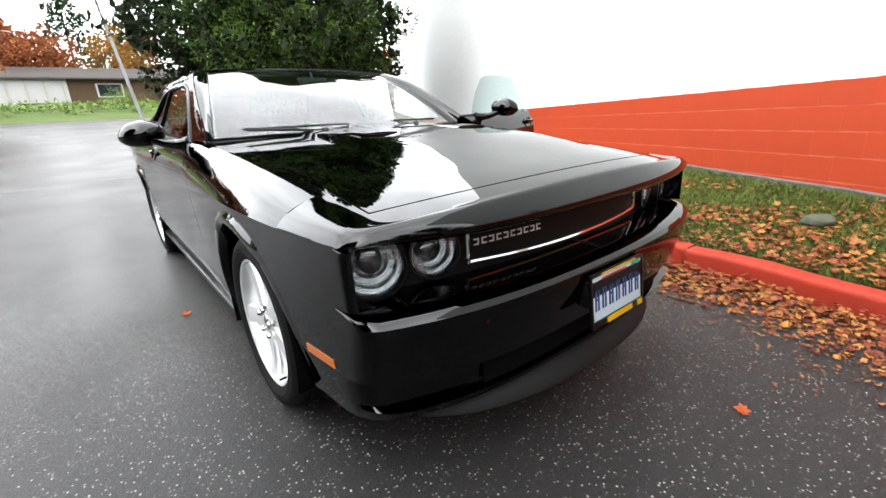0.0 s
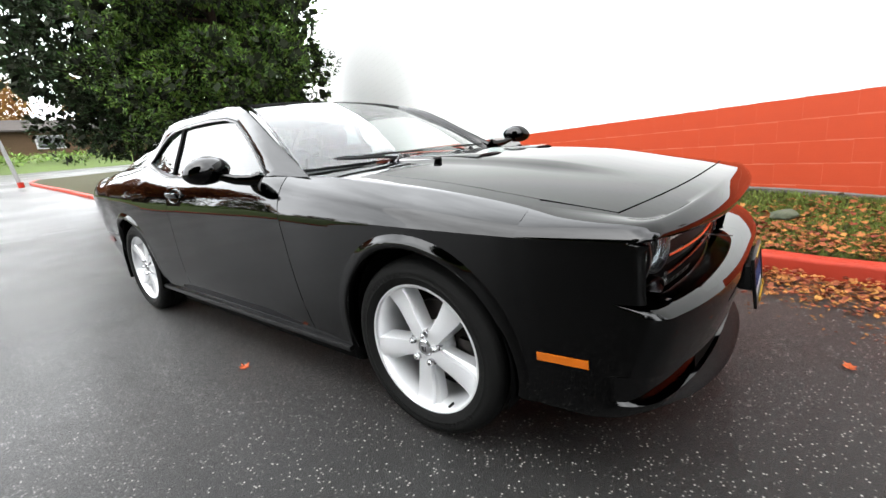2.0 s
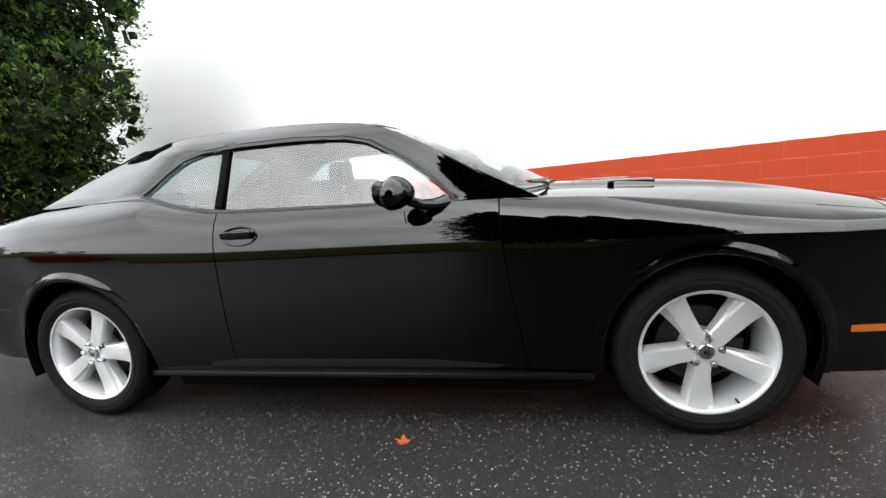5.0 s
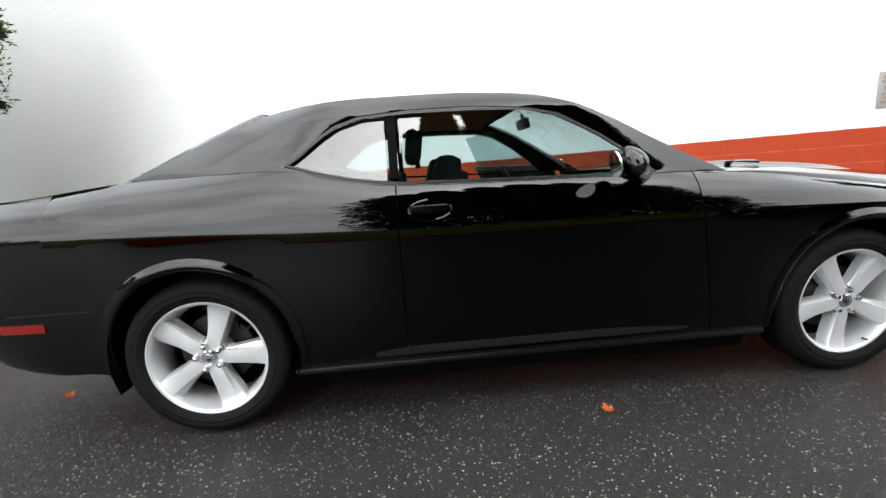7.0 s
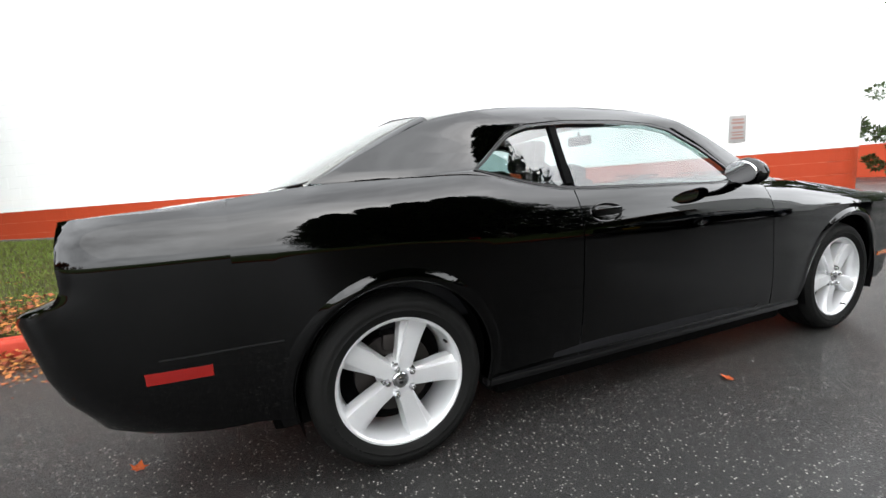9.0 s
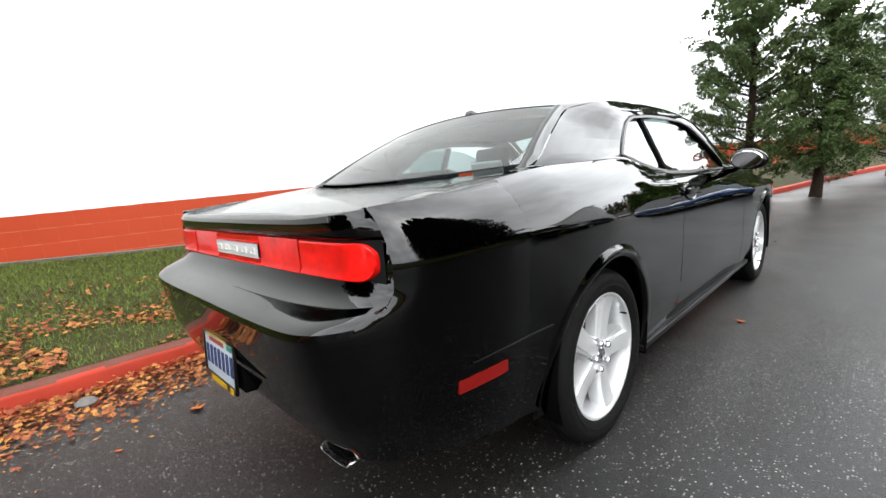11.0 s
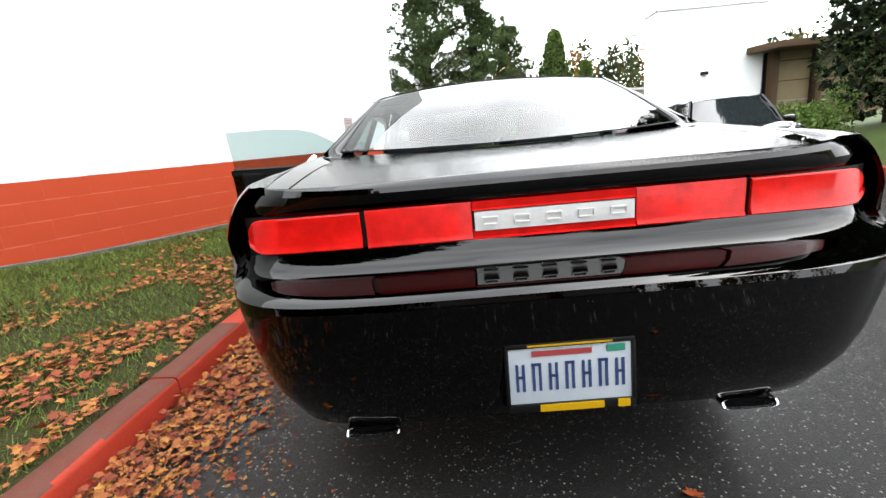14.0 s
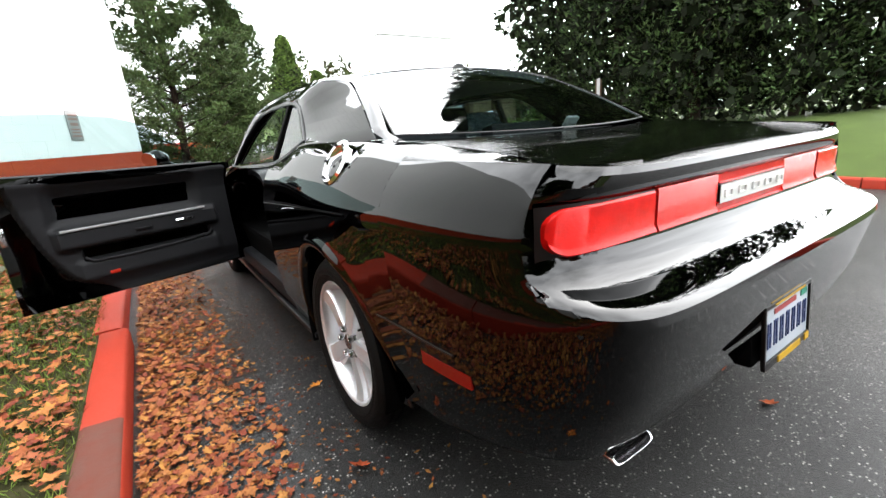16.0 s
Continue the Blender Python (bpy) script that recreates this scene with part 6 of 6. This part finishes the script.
# hillside ahead and bank behind
P = [[(x, y, rise(y) + 11 * smooth01((y - 62) / 60) - .2) for y in np.linspace(60, 190, 20)] for x in np.linspace(-80, 160, 20)]
V, F = grid(P)
tagged(obj("hillside", V, F, M_BANK), "brown and green hillside beyond the car park", "hill", kind="structure")
P = []
for x in np.linspace(-14, 60, 60):
    y0 = -47 + .10 * x
    P.append([(x, y0 - d, rise(y0 - d) + hgt * (1 + .2 * noise.noise((x * .3, d, 0)))) for d, hgt in ((0, -.05), (.4, .12), (3, .75), (7, 1.2), (12, 1.3), (30, 1.3))])
V, F = grid(P, flip=True)
tagged(obj("far_bank", V, F, M_BANK), "low green ivy bank beyond the road", "bank", kind="structure")
bank_c = np.array([(x, -49 - 5 * ((i * 7) % 10) / 10 + .1 * x, rise(-52) + .75 + .5 * ((i * 3) % 5) / 5) for i, x in enumerate(np.linspace(-14, 40, 110))])
rng = np.random.default_rng(90)
tagged(new("bank_ivy", fast_mesh("bank_ivy", leaf_cloud(bank_c, np.full(len(bank_c), .9), 90, .30, .45), 4, M_ARBOR)), "tangled green ground cover on the bank", "shrub", kind="stuff")


# ---- other vehicles ----
M_DGLASS = mat("dark_vehicle_glass", (0.012, 0.015, 0.0162), 0.04, spec=0.7)


def simple_wheel(parent, x, y, r, outer, w=.20):
    m = pose(x, y, r, 0, 0, 0 if outer > 0 else 180)
    V, F = lathe([(-w / 2, r * .62), (-w / 2, r * .92), (-w * .4, r), (w * .4, r), (w / 2, r * .92), (w / 2, r * .64), (w * .42, r * .60)], 32)
    t = obj("wheel", V, F, M_TYRE, parent, m=m)
    V, F = lathe([(w * .38, r * .64), (w * .45, r * .60), (w * .30, r * .52), (w * .34, r * .2), (w * .36, .0005)], 32)
    obj("rim", V, F, M_RIM, t)
    for k in range(5):
        a = 2 * math.pi * k / 5
        V, F = box(w * .36, r * .36 * math.cos(a), r * .36 * math.sin(a), .02, r * .42, r * .16, .006, (math.degrees(a), 0, 0))
        obj("spoke", V, F, M_RIM, t)


def build_vehicle(name, label, m, L, W, H, sill, belt, top_line, cabin, axles, wr, paint, tall_face):
    """A car whose front looks along +y. top_line: (y, z) of hood and tail; cabin: windscreen base, roof front, roof back, tail glass base."""
    car = thing(name, label, "car", m=m)
    hw = W / 2
    top = mono(top_line)
    wid = mono([(-L / 2, hw * .80), (-L / 2 + .12, hw * .93), (-L / 2 + .5, hw), (0, hw), (L / 2 - .7, hw * .99), (L / 2 - .2, hw * .92), (L / 2, hw * .76)])
    ar = wr + .065

    def low(y):
        z = sill
        for a in axles:
            if abs(y - a) < ar:
                z = max(z, wr + math.sqrt(ar ** 2 - (y - a) ** 2))
        return z
    ys = sorted(set(np.round(np.linspace(-L / 2, L / 2, 50), 4)) | {round(a + ar * math.cos(radians(t)), 4) for a in axles for t in range(0, 181, 12)})
    P = []
    for y in ys:
        w, zt, zl = wid(y), top(y), low(y)
        zb = min(zt - .03, belt)
        zl = min(zl, zb - .05)
        row = [(w * .98, y, zl), (w, y, zl + (zb - zl) * .35), (w, y, zl + (zb - zl) * .7), (w * .985, y, zb - .02), (w * .955, y, zb + (zt - zb) * .4), (w * .88, y, zt - .008), (w * .6, y, zt + .006), (0, y, zt + .012)]
        P.append(row)
    V, F = grid(P)
    k = 8
    F += [tuple(range(k))[::-1], tuple(range((len(ys) - 1) * k, len(ys) * k))]
    V, F = mirrored(V, F)
    obj("body", V, F, paint, car, sharp=38)
    V, F = box(0, 0, sill + .12, W * .86, L * .95, .3)
    obj("underbody", V, F, M_GAP, car, smooth=False)
    for a in axles:
        for s in (1, -1):
            simple_wheel(car, s * (hw - .12), a, wr, s)
            P = []
            for t in np.linspace(-10, 190, 22):
                c, q = math.cos(radians(t)), math.sin(radians(t))
                P.append([(s * (hw + d), a + (ar + r) * c, wr + (ar + r) * q) for r, d in ((-.01, -.05), (-.01, .012), (.05, .012), (.06, -.01))])
            V, F = grid(P, flip=s > 0)
            obj("arch_lip", V, F, paint if not tall_face else M_TRIM if paint is not M_BLUE else paint, car)
    # cabin frame with panes set on it
    y0, y1, y2, y3 = cabin
    rw, bw = hw * .76, hw * .955
    zb = belt - .02

    def side(y, t):
        return bw + (rw - bw) * t
    base = [(y0, top(y0)), (y3, top(y3))]
    roofP = []
    for y in np.linspace(y1 + .02, y2 - .02, 12):
        roofP.append([(u * rw, y, H - .05 * abs(u) ** 3 - .04 * ((y - (y1 + y2) / 2) / (y1 - y2) * 2) ** 2) for u in np.linspace(-1, 1, 13)])
    V, F = solid(*grid(roofP), .05, (0, 0, -1))
    obj("roof", V, F, paint, car)
    zr = H - .07

    def quad(name_, a, b, c, d, material, n=6, bulge=0.0):
        P_ = []
        a, b, c, d = map(np.array, (a, b, c, d))
        for i in range(n + 1):
            u = i / n
            P_.append([tuple((a + (b - a) * u) * (1 - v) + (d + (c - d) * u) * v + np.array((0, 1, .3)) * bulge * math.sin(math.pi * u)) for v in np.linspace(0, 1, n + 1)])
        V_, F_ = grid(P_)
        return obj(name_, V_, F_, material, car)
    quad("windscreen", (-bw * .93, y0 - .03, zb + .03), (bw * .93, y0 - .03, zb + .03), (rw * .95, y1, zr), (-rw * .95, y1, zr), M_DGLASS, 8, .05)
    quad("rear_window", (bw * .93, y3 + .03, zb + .05), (-bw * .93, y3 + .03, zb + .05), (-rw * .95, y2, zr), (rw * .95, y2, zr), M_DGLASS, 8, -.03)
    for s in (1, -1):
        ym = (y1 + y2) / 2 + .05
        for ya, yb, yc, yd in ((y0 - .22, ym + .04, ym + .04, y1 - .08), (ym - .04, y3 + .22, y2 + .10, ym - .04)):
            a, b, c, d = (s * bw, ya, zb + .04), (s * bw, yb, zb + .04), (s * (rw + .01), yc, zr - .03), (s * (rw + .01), yd, zr - .03)
            quad("side_window", a, b, c, d, M_DGLASS, 3)
        for pa, pb, r in (((s * bw * .95, y0 - .02, zb), (s * rw * .97, y1, zr), .045), ((s * bw, ym, zb), (s * rw, ym, zr), .04), ((s * bw * .95, y3 + .04, zb), (s * rw * .97, y2, zr), .06)):
            V, F = tube([pa, tuple((np.array(pa) + np.array(pb)) / 2 + np.array((s * .02, 0, .01))), pb], r, 8)
            obj("pillar", V, F, paint, car)
        V, F = tube([(s * rw * .97, y1, zr), (s * (rw + .01), (y1 + y2) / 2, zr + .02), (s * rw * .97, y2, zr)], .04, 8)
        obj("roof_rail", V, F, paint, car)
        V, F = box(s * (hw + .10), y0 - .28, belt + .08, .20, .10, .15, .035)
        obj("wing_mirror", V, F, M_TRIM if tall_face else paint, car)
        for yy in (ym + .3, ym - .65):
            V, F = box(s * (hw + .012), yy - .15, belt - .13, .03, .16, .03, .008)
            obj("door_handle", V, F, M_TRIM, car)
    V, F = box(0, (y0 + y3) / 2, (sill + belt) / 2 + .1, W * .8, y0 - y3 - .2, belt - sill - .1)
    obj("cabin_floor", V, F, M_GAP, car, smooth=False)
    return car


def front_lamp(car, x, y, z, r, m, nm="headlight"):
    V, F = lathe([(-.06, .0005), (-.05, .6 * r), (-.01, .95 * r), (.0, r)], 24, "y")
    h = obj(nm, V, F, M_LAMPBOWL, car, m=pose(x, y, z))
    V, F = lathe([(.0, r), (.02, .7 * r), (.03, .0005)], 24, "y")
    obj("lamp_lens", V, F, M_CLEAR, h)
    V, F = lathe([(-.05, r), (.01, r), (.012, r * 1.1), (-.05, r * 1.12)], 24, "y")
    obj("lamp_ring", V, F, m, h)


def blue_suv():
    m = pose(4.16, 11.4, rise(11), 0, 0, 164)
    car = build_vehicle("suv_car", "metallic blue compact sport utility vehicle facing the coupe", m, 4.44, 1.82, 1.78, .34, 1.05,
                        [(-2.22, .95), (-2.15, 1.05), (.6, 1.08), (.75, 1.10), (1.4, 1.08), (2.0, 1.0), (2.17, .93), (2.22, .84)], (.75, .12, -1.9, -2.15), (-1.32, 1.33), .365, M_BLUE, True)
    V, F = box(0, 2.20, .80, 1.02, .06, .26, .03)
    gr = obj("grille", V, F, M_BLUE, car)
    for k in range(7):
        V, F = box(-.39 + .13 * k, 2.225, .805, .065, .03, .19, .012)
        obj("grille_slot", V, F, M_GAP, gr)
    for s in (1, -1):
        front_lamp(car, s * .66, 2.16, .84, .105, M_BLUE)
        front_lamp(car, s * .70, 2.27, .50, .055, M_TRIM, "fog_lamp")
        V, F = box(s * .76, 2.215, .655, .24, .05, .07, .012)
        obj("amber_lamp", V, F, M_AMBER, car)
        V, F = tube([(s * .62, .05, 1.80), (s * .62, -.1, 1.84), (s * .62, -1.6, 1.84), (s * .62, -1.75, 1.79)], .018, 8)
        obj("roof_bar", V, F, M_TRIM, car)
        V, F = tube([(s * .25, .80, 1.12), (s * .25 - .3, .70, 1.17)], .010, 6)
        obj("wiper", V, F, M_TRIM, car)
    V, F = join(box(0, 2.24, .56, 1.72, .14, .20, .05), box(0, 2.20, .42, 1.5, .16, .12, .04))
    bp = obj("front_bumper", V, F, M_BLUE, car)
    V, F = box(0, 2.28, .40, 1.0, .06, .10, .02)
    obj("bumper_intake", V, F, M_GAP, bp)
    V, F = box(.0, 2.325, .56, .31, .012, .155, .004)
    obj("number_plate", V, F, M_PLATE, car)
    V, F = box(.08, .44, 1.50, .16, .006, .11, .001, (-42, 0, 10))
    obj("paper_tag", V, F, M_PINK, car, "pink paper behind the windscreen")


def black_hatch():
    m = pose(5.75, 6.25, 0, 0, 0, 166)
    car = build_vehicle("hatchback_car", "black rounded hatchback parked across the road", m, 4.25, 1.78, 1.66, .22, 1.0,
                        [(-2.12, .9), (-2.0, 1.02), (.8, 1.04), (1.1, 1.06), (1.6, .98), (1.95, .86), (2.12, .68)], (1.05, .35, -1.65, -2.05), (-1.30, 1.31), .325, M_PAINT, False)
    for s in (1, -1):
        front_lamp(car, s * .58, 1.98, .80, .13, M_CHROME)
        front_lamp(car, s * .62, 2.10, .56, .075, M_CHROME, "driving_lamp")
    V, F = box(0, 2.10, .66, .50, .05, .035, .012)
    obj("chrome_bar", V, F, M_CHROME, car)
    V, F = lathe([(0, .06), (.02, .055), (.025, .0005)], 20, "y")
    obj("front_badge", V + np.array((0, 2.11, .66)), F, M_CHROME, car)
    V, F = join(*[box(0, 2.13, .36 + .035 * k, .95, .03, .015, .003) for k in range(4)])
    obj("lower_grille", V, F, M_TRIM, car)
    V, F = box(0, 2.15, .49, .32, .012, .11, .003)
    obj("number_plate", V, F, M_PYEL, car, "yellow temporary plate")
    V, F = box(0, 2.10, .30, 1.5, .08, .10, .03)
    obj("bumper_lip", V, F, M_TRIM, car)


def far_car(name, label, x, y, yaw, paint):
    m = pose(x, y, rise(y), 0, 0, yaw)
    car = build_vehicle(name, label, m, 4.4, 1.76, 1.46, .22, .92, [(-2.2, .8), (-2.05, .95), (-1.6, .98), (.8, .95), (1.1, .95), (1.7, .86), (2.05, .74), (2.2, .6)], (1.0, .25, -1.0, -1.65), (-1.28, 1.33), .31, paint, False)
    for s in (1, -1):
        front_lamp(car, s * .62, 2.02, .66, .10, M_CHROME)
    V, F = box(0, 2.16, .48, .9, .06, .12, .02)
    obj("grille", V, F, M_GAP, car)


blue_suv()
black_hatch()
far_car("sedan_car", "white sedan parked in the car park", 12.0, 29.0, 150, M_WHITECAR)
far_car("hatchback_car", "red compact car parked in the car park", 12.9, 25.5, 120, M_REDCAR)
far_car("sedan_car", "silver sedan parked below the low house", 5.6, -57, 80, M_GREYCAR)


# ---- other buildings ----
def window(parent, x, y, z, w, h, axis):
    d = (w, .08, h) if axis == "y" else (.08, w, h)
    V, F = box(x, y, z, *d, .01)
    fr = obj("window", V, F, M_SIGN, parent)
    d2 = (w * .86, .10, h * .86) if axis == "y" else (.10, w * .86, h * .86)
    V, F = box(x, y, z, *d2)
    obj("pane", V, F, M_DGLASS, fr, smooth=False)


def service_building():
    """White block with a timber-framed bay, beyond the hatchback."""
    b = thing("service_building", "white service building with tan bay doors", "building")
    V, F = box(14.75, 22.7, 3.6, 6.0, 1.4, 7.4, .05)
    obj("wall", V, F, M_WHITE, b)
    V, F = box(14.75, 22.7, 7.36, 6.2, 1.6, .2, .04)
    obj("parapet", V, F, M_WHITE, b)
    V, F = box(14.4, 21.9, 3.9, .35, .22, .16, .03)
    obj("wall_lamp", V, F, M_DARK, b)
    V, F = box(21.6, 26, 2.4, 8.0, 8, 5.0, .03)
    obj("bay_wall", V, F, M_DARK, b)
    V, F = box(21.4, 25.2, 5.0, 9.4, 11.2, .34, .04, (3, 0, 0))
    obj("bay_roof", V, F, M_WOOD, b)
    for k in range(4):
        V, F = box(18.0 + 2.4 * k, 21.7, 2.4, .35, .5, 5.0, .03)
        obj("post", V, F, M_WOOD, b)
        V, F = box(19.2 + 2.4 * k, 21.9, 2.7, 1.9, .12, 4.2, .01)
        dr = obj("bay_door", V, F, M_TAN, b)
        for j in range(4):
            V, F = box(19.2 + 2.4 * k, 21.82, 1.0 + 1.05 * j, 1.86, .05, .05)
            obj("door_rail", V, F, M_PALE if j == 1 else M_WOOD, dr, smooth=False)


def second_block():
    """Further stretch of the same painted building, behind the pines."""
    b = thing("painted_building", "white building with orange-red base band behind pines", "building")
    for cx, cy, r, h in ((-1.9, 22.5, 1.6, 5.2), (3.4, 33.0, 1.5, 7.2)):
        for z0, z1, ma, nm in ((0, rise(cy) + 1.25, M_RED, "base_band"), (rise(cy) + 1.25, h + 1, M_WHITE, "wall")):
            pts = [(-9, 8)] + [(-9, -r), (-r, -r)] + [(-r + r * math.sin(t), -r + r - r * math.cos(t)) for t in np.linspace(0, math.pi / 2, 10)] + [(0, 8)]
            pts = [(-9, 8), (-9, -r)] + [(r * math.sin(t) - r, -r * math.cos(t)) for t in np.linspace(0, math.pi / 2, 12)] + [(0, 8)]
            P = []
            for px, py in pts:
                P.append([(cx + px, cy + py, z0), (cx + px, cy + py, z1)])
            V, F = grid(P)
            obj(nm, V, F, ma, b)


def low_house():
    b = thing("low_house", "long low house with brown shingle roof", "house")
    y, z = -62, rise(-62) + 1.2
    V, F = box(0, y, z + 1.2, 44, 7, 2.6, .02)
    obj("wall", V, F, M_WOOD, b)
    P = []
    for x in (-23, 23):
        P.append([(x, y + 4.4, z + 2.35), (x, y + 4.4, z + 2.5), (x, y, z + 3.9), (x, y - 4.4, z + 2.5), (x, y - 4.4, z + 2.35)])
    V, F = grid(P)
    F += [tuple(range(5)), tuple(range(5, 10))[::-1]]
    obj("roof", V, F, M_ROOF, b)
    for x in (-9, -2.5, 2.6, 6.0, 10.5, 15):
        window(b, x, y + 3.5, z + 1.3, 2.4, 1.4, "y")
    V, F = box(4.3, y + 3.7, z + 1.25, 6.5, .2, 2.3, .02)
    obj("porch_panel", V, F, M_SIGN, b)
    for k in range(5):
        V, F = box(1.4 + 1.45 * k, y + 3.85, z + 1.2, .14, .14, 2.4, .01)
        obj("porch_post", V, F, M_CREAM, b)


def cream_building():
    b = thing("low_building", "low cream building at the far side of the car park", "building")
    V, F = box(23.0, 53, rise(50) + 2.0, 9, 8, 4.4, .03)
    obj("wall", V, F, M_CREAM, b)
    V, F = box(23.0, 53, rise(50) + 4.3, 9.8, 8.8, .3, .05, (0, 3, 0))
    obj("roof", V, F, M_SIGN, b)
    V, F = box(21.5, 48.9, rise(50) + 1.4, 4.4, .15, 2.6, .02)
    obj("garage_door", V, F, M_PALE, b)


service_building()
second_block()
low_house()
cream_building()


# ---- street things ----
def hydrant(x, y, z):
    h = thing("fire_hydrant", "red enamelled fire hydrant on the bank", "hydrant")
    V, F = lathe([(0, .16), (.04, .16), (.05, .11), (.46, .10), (.50, .125), (.54, .125), (.58, .10), (.66, .06), (.69, .03), (.70, .0005)], 24, "z")
    obj("barrel", V + np.array((x, y, z)), F, M_HYDRANT, h)
    for a, r in ((0, .055), (180, .055), (-90, .07)):
        V, F = lathe([(0, r), (.16, r), (.165, r * 1.2), (.20, r * 1.2), (.21, r * .5), (.22, .0005)], 16, "x")
        c, s = math.cos(radians(a)), math.sin(radians(a))
        V = np.array([(v[0] * c - v[1] * s, v[0] * s + v[1] * c, v[2]) for v in V]) + np.array((x, y, z + .40))
        obj("outlet_cap", V, F, M_HYDRANT, h)


def post_sign(x, y, z):
    s = thing("post_sign", "white notice board on a brown timber post", "sign")
    V, F = box(x, y, z + .75, .12, .12, 1.7, .012)
    obj("post", V, F, M_WOOD, s)
    V, F = box(x - .075, y - .03, z + 1.35, .025, .30, .52, .006, (0, 0, -35))
    obj("board", V, F, M_SIGN, s)


def street_pole(x, y, z, h, lean):
    p = thing("utility_pole", "thin leaning grey pole by the road", "pole")
    V, F = tube([(x, y, z), (x + lean * .5, y, z + h / 2), (x + lean, y, z + h)], [.09, .075, .06], 10)
    obj("shaft", V, F, M_PALE, p)
    V, F = lathe([(0, .13), (.25, .13), (.27, .09)], 14, "z")
    obj("base", V + np.array((x, y, z)), F, M_HYDRANT, p)


hydrant(8.2, 3.25, .60)
post_sign(8.9, 4.55, .62)
street_pole(-1.75, -27.0, rise(-27) + .1, 9.5, 1.2)
conifer("fir_tree", "thin tall fir beyond the road", -.5, -74, rise(-60) + 1, 22, 2.6, M_DARKFOL, 90, 60, .5, "cone", 3, 95)


def shrub(x, y, z, r, h, material, label, seed):
    global rng
    rng = np.random.default_rng(seed)
    t = thing("shrub", label, "shrub")
    cs = [(x + rng.normal(0, r * .45), y + rng.normal(0, r * .45), z + abs(rng.normal(.45, .25)) * h) for _ in range(26)]
    limbs(t, [((x, y, z - .05), c) for c in cs[:8]], .02)
    ob = new("crown", fast_mesh("crown", leaf_cloud(np.array(cs), np.full(26, r * .42), 170, .075, .8, 0, .55), 4, material))
    ob.parent = t


shrub(8.6, 7.2, .45, .8, .9, M_ARBOR, "rounded green shrub behind the kerb", 101)
shrub(9.2, 8.6, .5, .8, .9, M_ARBOR, "rounded green shrub behind the kerb", 102)
shrub(-2.9, -52.5, rise(-52) + .9, 1.6, 1.6, M_ARBOR, "clipped round bush on the bank", 103)
